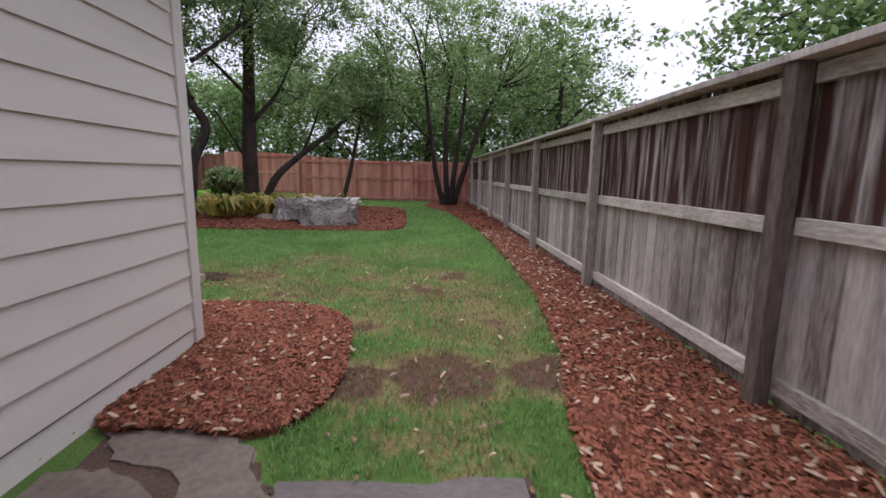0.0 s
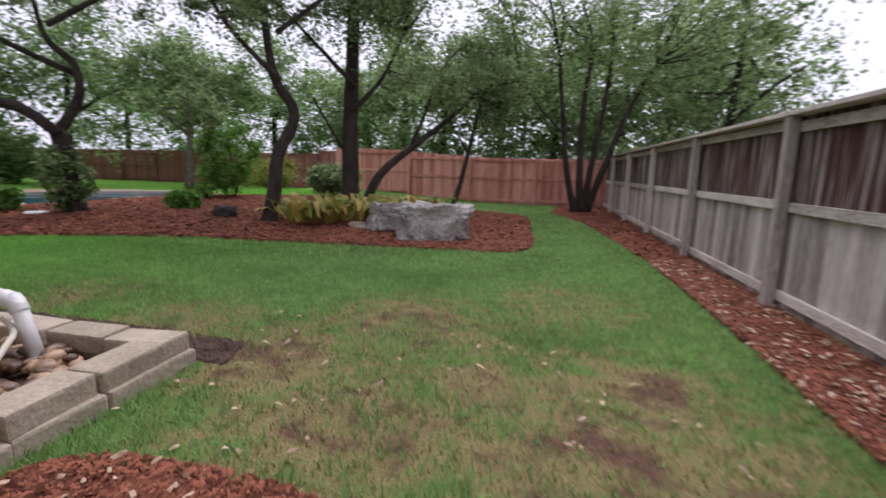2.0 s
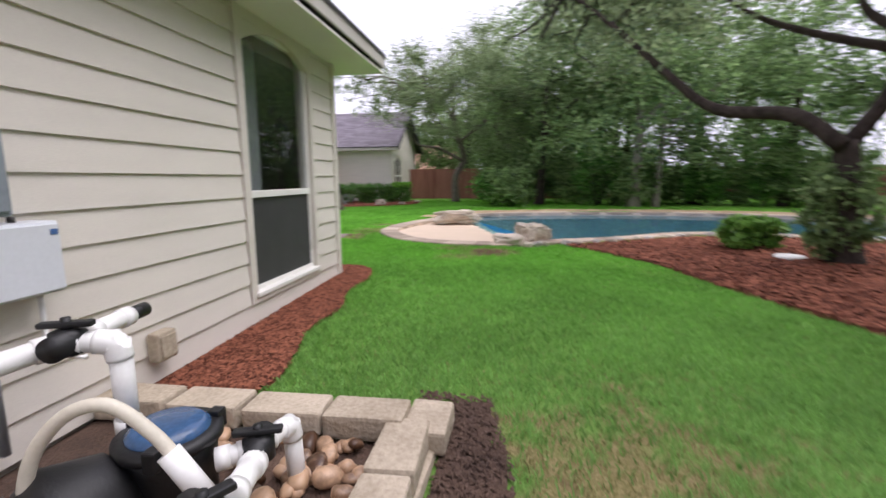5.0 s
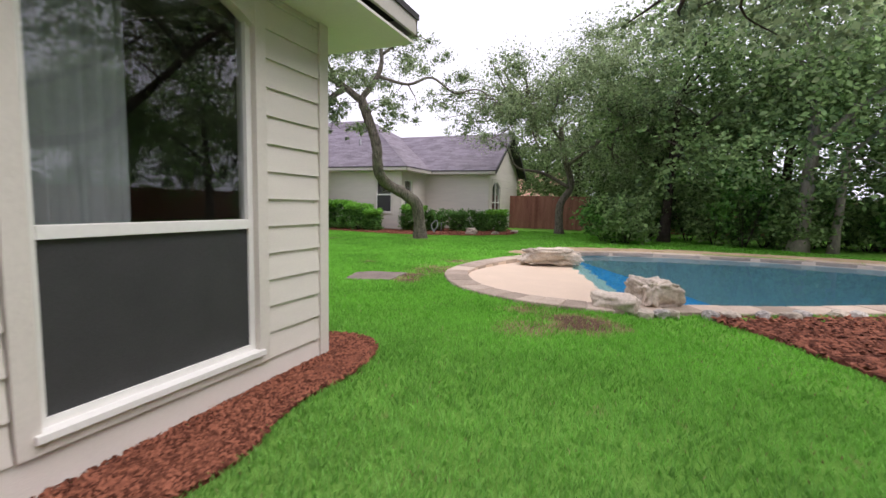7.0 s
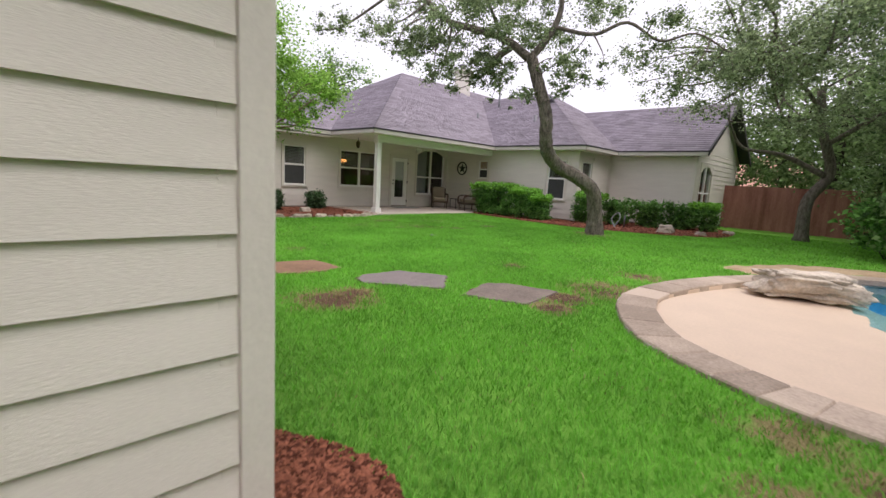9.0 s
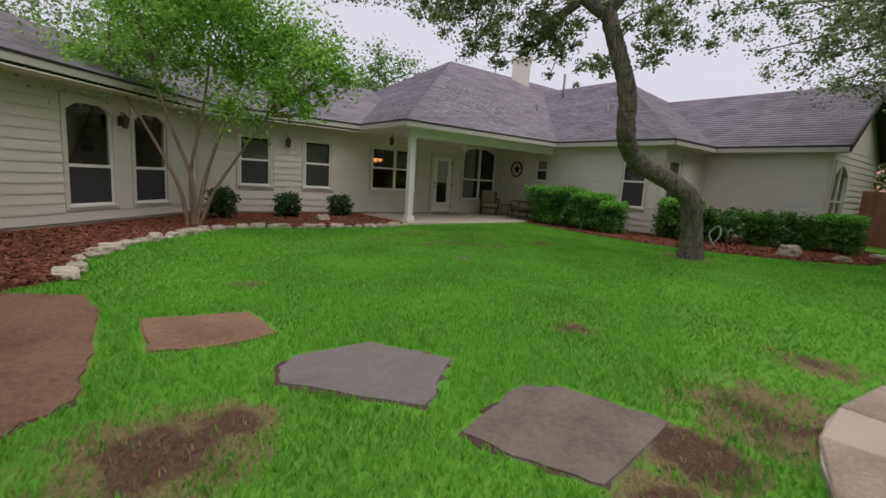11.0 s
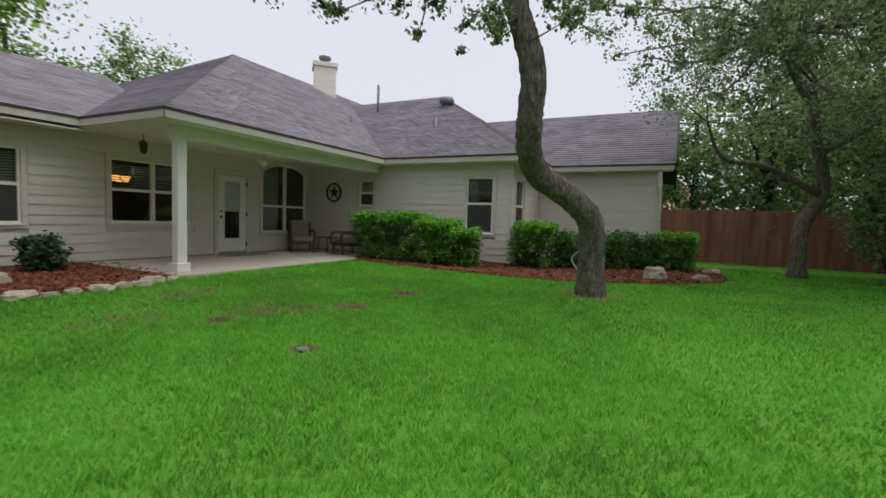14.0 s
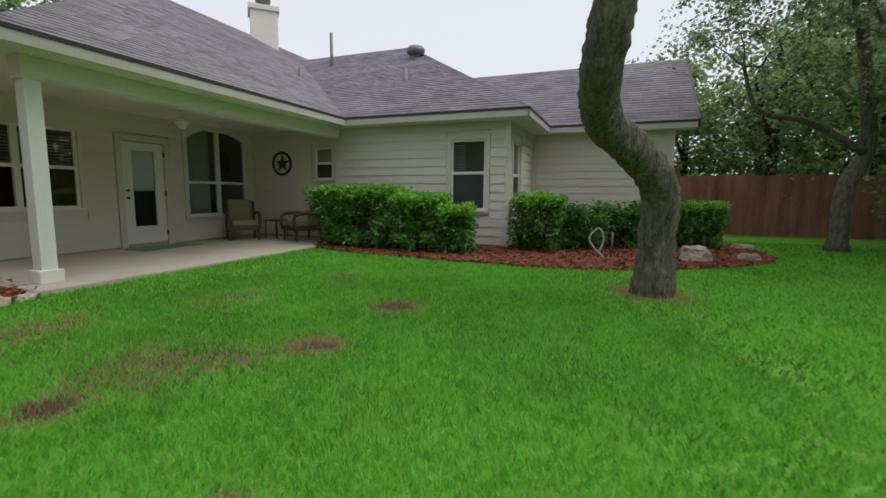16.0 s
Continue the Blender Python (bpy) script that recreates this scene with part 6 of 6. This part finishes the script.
pipework("return_pipe", "white PVC return pipe rising from the pump", [[(-3.9, 4.33, 0.42), (-3.9, 4.33, 0.77), (-3.83, 4.16, 0.77), (-3.3, 3.98, 0.72), (-2.9, 3.9, 0.72), (-2.9, 3.9, 0.08)]], r=0.038)
part_ = pipework("drain_stub", "short white pipe with an open black end", [[(-3.9, 4.2, 0.785), (-4.12, 4.17, 0.785)]], r=0.034)
part("rubber_end", tube(bmesh.new(), [(-0.2, -0.03, 0.785), (-0.32, -0.045, 0.785)], 0.030, 16), BLACKPL, part_, "", True)
valve((-3.84, 4.19, 0.78), 20, "black diverter valve on the upper pipe")
pipework("suction_pipe", "white PVC suction pipe lying above the pebbles", [[(-2.9, 4.3, 0.08), (-2.9, 4.3, 0.50), (-3.12, 4.5, 0.50), (-3.45, 4.86, 0.46)]], r=0.038)
pipework("suction_pipe", "thick white pipe bent down into the pebbles", [[(-3.40, 5.0, 0.46), (-3.24, 5.02, 0.44), (-3.14, 5.03, 0.06)]], r=0.040)
valve((-3.48, 4.94, 0.46), 60, "black diverter valve above the pebbles")
pipework("suction_pipe", "white pipe elbowed down beside the pebbles", [[(-3.86, 4.7, 0.36), (-3.93, 4.82, 0.37), (-4.12, 4.85, 0.37), (-4.13, 4.86, 0.06)]], r=0.036)
pipework("suction_pipe", "short white pipe between two valves", [[(-3.60, 4.93, 0.43), (-3.84, 4.86, 0.38)]], r=0.04)
valve((-3.92, 4.83, 0.385), 20, "black diverter valve beside the elbow")
pipework("support_pipe", "upright white pipe holding the valve", [[(-3.52, 4.92, 0.42), (-3.53, 4.93, 0.06)], [(-3.66, 4.88, 0.40), (-3.67, 4.88, 0.06)]], r=0.03)
h = thing("pump_hose", "cream flexible hose looping over the pump", "hose", (-3.55, 4.28, 0.1))
part("hose_loop", tube(bmesh.new(), curve_points([(0, 0, 0.0), (-0.01, 0.02, 0.35), (-0.04, 0.12, 0.53), (-0.07, 0.26, 0.58), (-0.10, 0.38, 0.48), (-0.11, 0.47, 0.36)], 8), 0.021, 14), HOSEWHITE, h, "", True)
part("hose_fitting", tube(bmesh.new(), [(-0.105, 0.42, 0.42), (-0.115, 0.52, 0.28)], 0.036, 14), PVC, h, "", True)
h = thing("pump_hose", "cream hose lying over the pebbles", "hose", (-2.95, 4.6, 0.12))
part("hose_run", tube(bmesh.new(), curve_points([(0, 0, 0.0), (-0.1, 0.2, 0.12), (-0.25, 0.36, 0.15), (-0.40, 0.42, 0.2)], 8), 0.016, 12), HOSEWHITE, h, "", True)

# ---- boxes on the end wall ----
bx = thing("electric_panel", "grey enamelled electric panel on the siding", "electric panel", (-4.12, 3.56, 1.19))
part("cabinet", boxed(0, 0.55, 0, 0.13, 0, 0.36, 0.012), GREYBOX, bx)
part("door", boxed(0.02, 0.53, 0.13, 0.145, 0.02, 0.34, 0.006), GREYBOX, bx)
part("conduit", tube(bmesh.new(), [(0.12, 0.06, -0.02), (0.12, 0.06, -1.0)], 0.02, 12), GREYBOX, bx, "", True)
part("conduit", tube(bmesh.new(), [(0.40, 0.06, -0.02), (0.40, 0.06, -1.0)], 0.02, 12), GREYBOX, bx, "", True)
bx = thing("control_box", "white enamelled control box with a blue mark", "control box", (-4.29, 3.56, 0.84))
part("cabinet", boxed(0, 0.37, 0, 0.14, 0, 0.32, 0.012), WHITEBOX, bx)
part("cover", boxed(0.012, 0.358, 0.14, 0.155, 0.012, 0.308, 0.006), WHITEBOX, bx)
part("emblem", boxed(0.02, 0.055, 0.1555, 0.157, 0.26, 0.285), TEAL, bx, "plain blue mark")
part("knob", tube(bmesh.new(), [(0.14, 0.07, 0.32), (0.14, 0.07, 0.345)], 0.015, 12), IRON, bx, "", True)
part("conduit", tube(bmesh.new(), [(0.05, 0.05, 0.0), (0.05, 0.05, -0.28), (0.05, 0.25, -0.3)], 0.012, 10), PVC, bx, "", True)
bx = thing("wall_outlet", "weathered tan outlet box low on the siding", "outlet", (-5.0, 3.56, 0.24))
part("cover", boxed(0, 0.15, 0, 0.08, 0, 0.18, 0.012), LIMESTONE, bx)
part("flap", boxed(0.015, 0.135, 0.08, 0.095, 0.02, 0.16, 0.006), LIMESTONE, bx)

# ---- patio ----
d = thing("door_1", "white patio door with a tall dark glass light", "door", (-20.42, -10.17, 0.24), kind="structure")
part("door_leaf", boxed(0.04, 0.23, -0.05, -0.006, 0, 2.0, 0.004), WHITE, d)
part("door_leaf", boxed(0.69, 0.88, -0.05, -0.006, 0, 2.0, 0.004), WHITE, d)
part("door_leaf", boxed(0.23, 0.69, -0.05, -0.006, 0, 0.36, 0.004), WHITE, d)
part("door_leaf", boxed(0.23, 0.69, -0.05, -0.006, 1.84, 2.0, 0.004), WHITE, d)
part("pane", boxed(0.23, 0.69, -0.035, -0.03, 0.36, 1.84), GLASS, d).visible_shadow = False
part("inner_blind", boxed(0.24, 0.68, -0.048, -0.042, 1.06, 1.84), DOORBLIND, d, "drawn pale blind behind the glass")
# added dark slab gives the shade of the room behind the door
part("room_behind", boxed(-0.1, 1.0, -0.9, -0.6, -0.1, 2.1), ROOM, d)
for x0, x1, z0, z1 in ((-0.08, 0.03, -0.04, 2.12), (0.89, 1.0, -0.04, 2.12), (0.03, 0.89, 2.01, 2.12)):
    part("door_frame", boxed(x0, x1, -0.06, 0.028, z0, z1, 0.004), TRIM, d)
for z in (0.92, 1.06):
    part("door_knob", tube(bmesh.new(), [(0.83, -0.006, z), (0.83, 0.03, z), (0.83, 0.055, z), (0.83, 0.06, z)], [0.012, 0.014, 0.03, 0.015], 14), BRONZE, d, "", True)
for z in (0.2, 1.0, 1.8):
    part("hinge", boxed(0.025, 0.045, -0.01, 0.032, z - 0.05, z + 0.05), BRONZE, d)
mat_ = tagged(obj("door_mat", boxed(-20.5, -19.3, -9.9, -9.35, 0.2, 0.215, 0.004), GREYHOSE), "dark woven door mat on the patio", "mat")

st = thing("wall_star", "black iron star in a ring hung on the siding", "wall ornament", (-22.83, -9.22, 2.0), 90)
bm = bmesh.new()
tube(bm, [(math.cos(a * 0.2618) * 0.27, -0.02, math.sin(a * 0.2618) * 0.27) for a in range(25)], 0.03, 8)
part("ring", bm, IRON, st, "", True)
bm = bmesh.new()
pt = [(math.sin(k * math.pi / 5) * (0.24 if k % 2 == 0 else 0.095), 0, math.cos(k * math.pi / 5) * (0.24 if k % 2 == 0 else 0.095)) for k in range(10)]
ce, rim = bm.verts.new((0, -0.05, 0)), [bm.verts.new(p) for p in pt]
for k in range(10):
    bm.faces.new((ce, rim[k - 1], rim[k]))
bm.faces.new(rim)
part("star", bm, IRON, st)


def armchair(x, y, rz, label, wide=0.66):
    t = thing("patio_armchair", label, "armchair", (x, y, 0.2), rz, "patio armchairs")
    w = wide / 2
    sf = part("seat_frame", boxed(-w, w, -0.33, 0.33, 0.24, 0.33, 0.02), WICKER, t)
    part("seat_cushion", boxed(-w + 0.07, w - 0.07, -0.27, 0.34, 0.33, 0.46, 0.045), CUSHION, sf, "tan seat cushion")
    bm = boxed(-w + 0.07, w - 0.07, -0.36, -0.24, 0.42, 0.92, 0.045)
    bmesh.ops.rotate(bm, verts=bm.verts, cent=(0, -0.3, 0.42), matrix=Matrix.Rotation(0.2, 3, "X"))
    part("back_cushion", bm, CUSHION, t, "tan back cushion")
    bm = boxed(-w, w, -0.42, -0.36, 0.3, 0.9, 0.02)
    bmesh.ops.rotate(bm, verts=bm.verts, cent=(0, -0.3, 0.42), matrix=Matrix.Rotation(0.2, 3, "X"))
    part("backrest", bm, WICKER, t)
    for s in (-1, 1):
        part("armrest", tube(bmesh.new(), curve_points([(s * w, 0.34, 0.25), (s * w, 0.36, 0.5), (s * w, 0.28, 0.6), (s * w, 0, 0.62), (s * w, -0.36, 0.6)], 5), 0.035, 10), WICKER, t, "", True)
        for yy in (-0.3, 0.3):
            part("leg", tube(bmesh.new(), [(s * (w - 0.03), yy, 0), (s * (w - 0.03), yy, 0.26)], [0.02, 0.028], 10), WICKER, t, "", True)
    return t


armchair(-21.75, -9.5, -38, "wicker patio armchair with tan cushions under the window")
armchair(-22.2, -8.15, -115, "wicker patio armchair with tan cushions behind the hedge", 0.66)
tb = thing("side_table", "small dark metal side table between the armchairs", "table", (-22.3, -9.0, 0.2))
part("tabletop", boxed(-0.2, 0.2, -0.2, 0.2, 0.42, 0.45, 0.006), IRON, tb)
for sx_ in (-1, 1):
    for sy_ in (-1, 1):
        part("leg", tube(bmesh.new(), [(sx_ * 0.17, sy_ * 0.17, 0), (sx_ * 0.17, sy_ * 0.17, 0.42)], 0.012, 8), IRON, tb, "", True)
fn = thing("ceiling_fan", "white ceiling fan under the patio roof", "ceiling fan", (-19.73, -8.77, 2.77))
part("rod", tube(bmesh.new(), [(0, 0, 0), (0, 0, -0.18)], 0.015, 10), WHITE, fn, "", True)
motor = part("motor", tube(bmesh.new(), [(0, 0, -0.16), (0, 0, -0.19), (0, 0, -0.27), (0, 0, -0.31), (0, 0, -0.36)], [0.05, 0.11, 0.12, 0.07, 0.05], 20), WHITE, fn, "", True)
for k in range(5):
    bm = boxed(0.14, 0.62, -0.06, 0.06, -0.245, -0.235, 0.003)
    bmesh.ops.rotate(bm, verts=bm.verts, cent=(0, 0, 0), matrix=Matrix.Rotation(k * 1.2566 + 0.3, 3, "Z"))
    part("blade", bm, TRIM, motor)


def lantern(x, y, z, rz, label, hang=False):
    t = thing("hanging_lantern" if hang else "wall_lantern", label, "lantern", (x, y, z), rz, "outdoor lanterns")
    part("glass_body", tube(bmesh.new(), [(0, 0, -0.14), (0, 0, -0.10), (0, 0, 0.04)], [0.035, 0.06, 0.075], 8), BRONZE, t)
    part("hood", tube(bmesh.new(), [(0, 0, 0.04), (0, 0, 0.06), (0, 0, 0.13)], [0.095, 0.085, 0.02], 8), BRONZE, t)
    if hang:
        part("chain", tube(bmesh.new(), [(0, 0, 0.12), (0, 0, 0.24)], 0.008, 6), BRONZE, t)
    else:
        part("bracket", tube(bmesh.new(), curve_points([(0, -0.13, -0.02), (0, -0.08, 0.16), (0, 0, 0.13)], 4), 0.012, 8), BRONZE, t, "", True)
        part("backplate", boxed(-0.04, 0.04, -0.135, -0.115, -0.1, 0.1, 0.006), BRONZE, t)
    return t


lantern(-14.25, -10.01, 2.2, 0, "bronze wall lantern between the back windows")
lantern(-10.34, -8.34, 2.2, 45, "bronze wall lantern between the arched windows")
lantern(-17.22, -9.3, 2.53, 0, "dark lantern hanging from the patio ceiling", True)
ch = thing("chandelier", "lit chandelier with amber glass shades inside the window", "chandelier", (-17.65, -11.25, 1.95))
part("stem", tube(bmesh.new(), [(0, 0, 0.1), (0, 0, 0.62)], 0.012, 8), BRONZE, ch)
for k in range(5):
    a = k * 1.2566
    arm = part("arm", tube(bmesh.new(), [(0, 0, 0.12), (math.cos(a) * 0.25, math.sin(a) * 0.25, -0.06)], 0.01, 6), BRONZE, ch)
    part("shade", tube(bmesh.new(), [(math.cos(a) * 0.25, math.sin(a) * 0.25, -0.05), (math.cos(a) * 0.25, math.sin(a) * 0.25, 0.07)], [0.05, 0.09], 14), LAMPGLOW, arm, "glowing amber glass shade", True)

# ---- on the roof ----
cm = thing("chimney", "cream boarded chimney with a metal cap", "chimney", (-26.3, -12.8, 5.0), 45)
part("shaft", boxed(-0.42, 0.42, -0.42, 0.42, 0, 2.2), SIDING, cm)
part("crown", boxed(-0.48, 0.48, -0.48, 0.48, 2.18, 2.34, 0.01), TRIM, cm)
part("flue", tube(bmesh.new(), [(0, 0, 2.3), (0, 0, 2.55), (0, 0, 2.56), (0, 0, 2.66), (0, 0, 2.72)], [0.16, 0.16, 0.24, 0.24, 0.05], 18), GALV, cm, "", True)
for nm, x, y, z, h, r, lab in (("vent_pipe", -26.2, -10.06, 5.1, 1.15, 0.05, "tall dark metal flue pipe on the roof"), ("roof_vent", -24.1, -9.6, 4.2, 0.42, 0.06, "short plumbing vent on the roof slope"), ("roof_vent", -24.4, -6.6, 4.0, 0.42, 0.06, "short plumbing vent on the roof slope")):
    t = thing(nm, lab, "roof vent", (x, y, z - 0.3))
    part("pipe", tube(bmesh.new(), [(0, 0, 0), (0, 0, h + 0.3)], r, 14), GALV, t, "", True)
    part("flashing", tube(bmesh.new(), [(0, 0, 0.1), (0, 0, 0.34)], [r * 2.2, r * 1.1], 14), GALV, t, "", True)
t = thing("turbine_vent", "round grey turbine vent near the ridge", "roof vent", (-26.1, -7.1, 4.95))
part("base", tube(bmesh.new(), [(0, 0, -0.1), (0, 0, 0.32)], 0.13, 18), GALV, t, "", True)
part("turbine", tube(bmesh.new(), [(0, 0, 0.3), (0, 0, 0.36), (0, 0, 0.46), (0, 0, 0.54), (0, 0, 0.57)], [0.16, 0.25, 0.27, 0.21, 0.03], 18), GALV, t, "", True)
hr = thing("garden_hose", "grey garden hose and bracket lying at the hedge", "hose", (-22.3, -1.7, 0.17))
part("hose_loop", tube(bmesh.new(), curve_points([(0, 0, 0.02), (-0.2, 0.1, 0.3), (-0.3, 0.0, 0.5), (-0.15, -0.15, 0.3), (0.1, 0.1, 0.03), (0.3, 0.25, 0.02)], 6), 0.022, 10), GREYHOSE, hr, "", True)
part("bracket", tube(bmesh.new(), [(-0.25, 0.25, 0), (-0.25, 0.25, 0.45)], 0.02, 10), GALV, hr, "", True)

sp = thing("sprinkler_lid", "small round grey-green sprinkler lid sunk in the lawn", "lid", (-14.73, -2.6, ground_z(-14.73, -2.6) + 0.005))
part("cover", tube(bmesh.new(), [(0, 0, -0.03), (0, 0, 0.012), (0, 0, 0.02), (0, 0, 0.021)], [0.055, 0.055, 0.048, 0.01], 24), GREYHOSE, sp, "", True)
part("rim", tube(bmesh.new(), [(0, 0, -0.03), (0, 0, 0.006), (0, 0, 0.01)], [0.066, 0.066, 0.058], 24), BLACKPL, sp, "", True)

# ---- loose cover: grass blades, chips of mulch, fallen leaves ----
ROUTE = [(0.2, -0.5), (-0.2, 3), (-0.6, 4.6), (-2.4, 5.9), (-6, 5.8), (-8, 4.6), (-10, 2.8), (-11.2, 0.2), (-13.6, -1.5), (-17.5, -3.5)]


def route_distance(x, y):
    best = np.full(x.shape, 1e9)
    for (ax, ay), (bx_, by_) in zip(ROUTE, ROUTE[1:]):
        dx, dy = bx_ - ax, by_ - ay
        t = np.clip(((x - ax) * dx + (y - ay) * dy) / (dx * dx + dy * dy), 0, 1)
        best = np.minimum(best, np.hypot(x - ax - t * dx, y - ay - t * dy))
    return best


def worn_amount(x, y):
    w = np.zeros(x.shape)
    for wx_, wy_, wr, ws in WORN:
        w = np.maximum(w, ws * np.clip((wr - np.hypot(x - wx_, y - wy_)) / (wr * 0.8), 0, 1))
    p = np.zeros(x.shape)
    for k, f in enumerate((3.1, 5.3, 8.9, 15.0, 23.0)):
        p += np.sin(x * f * math.cos(k * 1.9) + y * f * math.sin(k * 1.9) + 2 * np.sin(y * f * 0.43 + k) + 1.7 * k) * (0.34 - 0.03 * k)
    return np.where(w > 0.02, np.clip(w + 0.34 * p * np.minimum(1, w * 2), 0, 1.5), 0)


NOGRASS = [SOIL_STRIP, deck, NEAR_WALL, BED_TREES, BED_FENCE, BED_CORNER, BED_WALL, BED_HOUSE, BED_RIGHT, POOL, *[grown(p, 0.03) for p in SLABS], [(-2.4, 3.4), (-2.4, 5.4), (-4.7, 5.4), (-4.7, 3.4)],
           [(-1.6, 3.55), (-8.05, 3.55), (-8.05, -6.2), (-12, -10.2), (-16.6, -10.2), (-16.6, -7.15), (-22.8, -7.15), (-22.8, -3.5), (-25.4, -3.5), (-25.4, -0.3), (-31, -0.3), (-31, -20), (-1.6, -20)]]
rng = np.random.default_rng(77)


def blades(x, y, h, w, lean):
    k = len(x)
    a = rng.random(k) * 6.283
    z = ground_arr(x, y)
    b = rng.random(k) * 6.283
    tip = np.stack([x + np.cos(b) * h * lean, y + np.sin(b) * h * lean, z + h], 1)
    mid = np.stack([x + np.cos(b) * h * lean * 0.3, y + np.sin(b) * h * lean * 0.3, z + h * 0.6], 1)
    s = np.stack([np.cos(a) * w, np.sin(a) * w, np.zeros(k)], 1)
    base = np.stack([x, y, z - 0.004], 1)
    v = np.stack([base - s, base + s, mid + s * 0.8, tip, mid - s * 0.8], 1).reshape(-1, 3)
    i0 = np.arange(k)[:, None] * 5
    return v, i0 + np.array([[0, 1, 2, 4]]), i0 + np.array([[4, 2, 3]])


def grass_patch(name, material, count, near, far, hmin, hmax, width, dry):
    x, y = rng.uniform(-27, 1.2, count), rng.uniform(-8, 20, count)
    d = route_distance(x, y)
    keep = (d >= near) & (d < far)
    for poly in NOGRASS:
        keep &= ~inside(poly, x, y)
    wv = worn_amount(x, y)
    tuft = np.sin(x * 5.1 + np.sin(y * 3.7) * 1.3) * np.sin(y * 4.3 + np.sin(x * 2.9)) * 0.12
    u = rng.random(count)
    keep &= (u < np.clip(wv * 1.1 + tuft, 0.02, 0.55)) if dry else (u > np.clip(wv * 1.15 + tuft, 0.0, 0.97))
    x, y = x[keep], y[keep]
    h = rng.uniform(hmin, hmax, len(x)) * (0.65 if dry else 1)
    v, q, t = blades(x, y, h, width * (0.7 + 0.6 * rng.random(len(x))), 0.75)
    faces = np.concatenate([q[:, [0, 1, 2]], q[:, [0, 2, 3]], t])
    ob = raw(name, v, faces, material)
    return tagged(ob, "dry straw-coloured grass in worn patches" if dry else "fresh green lawn grass blades", "grass", "", "stuff")


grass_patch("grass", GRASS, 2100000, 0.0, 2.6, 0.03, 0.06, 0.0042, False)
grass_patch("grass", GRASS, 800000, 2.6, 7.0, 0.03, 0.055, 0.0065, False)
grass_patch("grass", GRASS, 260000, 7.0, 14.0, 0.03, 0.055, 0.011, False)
grass_patch("dry_grass", DRYGRASS, 1100000, 0.0, 3.5, 0.03, 0.055, 0.0040, True)


def chips(name, poly, per, size, material, label, lift=0.035, category="mulch"):
    px_, py_ = [p[0] for p in poly], [p[1] for p in poly]
    cnt = int((max(px_) - min(px_)) * (max(py_) - min(py_)) * per)
    x, y = rng.uniform(min(px_), max(px_), cnt), rng.uniform(min(py_), max(py_), cnt)
    k = inside(poly, x, y)
    x, y = x[k], y[k]
    n_ = len(x)
    a = rng.random(n_) * 6.283
    L, W = size * (0.4 + 0.9 * rng.random(n_)), size * (0.12 + 0.16 * rng.random(n_))
    u = np.stack([np.cos(a), np.sin(a), rng.normal(size=n_) * 0.28], 1) * L[:, None] * 0.5
    s = np.stack([-np.sin(a), np.cos(a), rng.normal(size=n_) * 0.35], 1) * W[:, None]
    c = np.stack([x, y, ground_arr(x, y) + lift + 0.004 + 0.014 * rng.random(n_)], 1)
    up = np.array([0, 0, 0.006])
    v = np.stack([c - u - s, c - u + s * 0.7, c + u + s, c + u - s * 0.6, c + up * 2], 1).reshape(-1, 3)
    i0 = np.arange(n_)[:, None] * 5
    f_ = np.concatenate([i0 + np.array([t]) for t in ((0, 1, 4), (1, 2, 4), (2, 3, 4), (3, 0, 4))])
    return tagged(raw(name, v, f_, material), label, category, "", "stuff")


near_fence = [(1.86, -2.4), (1.86, 10.0), (1.13, 10.2), (1.18, 8.0), (1.15, 6.3), (1.13, 5.0), (1.05, 4.3), (0.92, 3.3), (0.7, 2.4), (0.62, 1.6), (0.55, -2.4)]
chips("mulch_chips", near_fence, 3000, 0.045, CHIP, "shredded red mulch chips along the fence", 0.02)
chips("mulch_chips", [(1.86, 10.0), (1.86, 20), (0.2, 20), (0.75, 14.4), (1.13, 10.0)], 700, 0.09, CHIP, "shredded red mulch chips along the fence", 0.02)
chips("mulch_chips", BED_CORNER, 5200, 0.042, CHIP, "shredded red mulch chips at the house corner", 0.025)
chips("mulch_chips", BED_WALL, 6500, 0.038, CHIP, "shredded red mulch chips under the window", 0.025)
chips("mulch_chips", BED_TREES, 620, 0.075, CHIP, "shredded red mulch chips under the trees", 0.03)
chips("mulch_chips", BED_HOUSE, 520, 0.08, CHIP, "shredded red mulch chips along the house", 0.045)
chips("mulch_chips", BED_RIGHT, 520, 0.08, CHIP, "shredded red mulch chips under the hedges", 0.035)
chips("soil_crumbs", SOIL_STRIP, 2600, 0.035, SOIL, "crumbled brown soil beside the edging", 0.006, "soil")
chips("fallen_leaves", near_fence, 90, 0.06, DEADLEAF, "fallen brown leaves on the mulch", 0.03, "leaves")
chips("fallen_leaves", BED_CORNER, 70, 0.055, DEADLEAF, "fallen brown leaves on the mulch", 0.035, "leaves")
chips("fallen_leaves", [(-0.9, 1.9), (0.9, 1.9), (1.2, 6.0), (-2.6, 6.4), (-2.4, 4.6), (-0.6, 4.2)], 16, 0.045, DEADLEAF, "fallen brown leaves on the worn lawn", 0.02, "leaves")
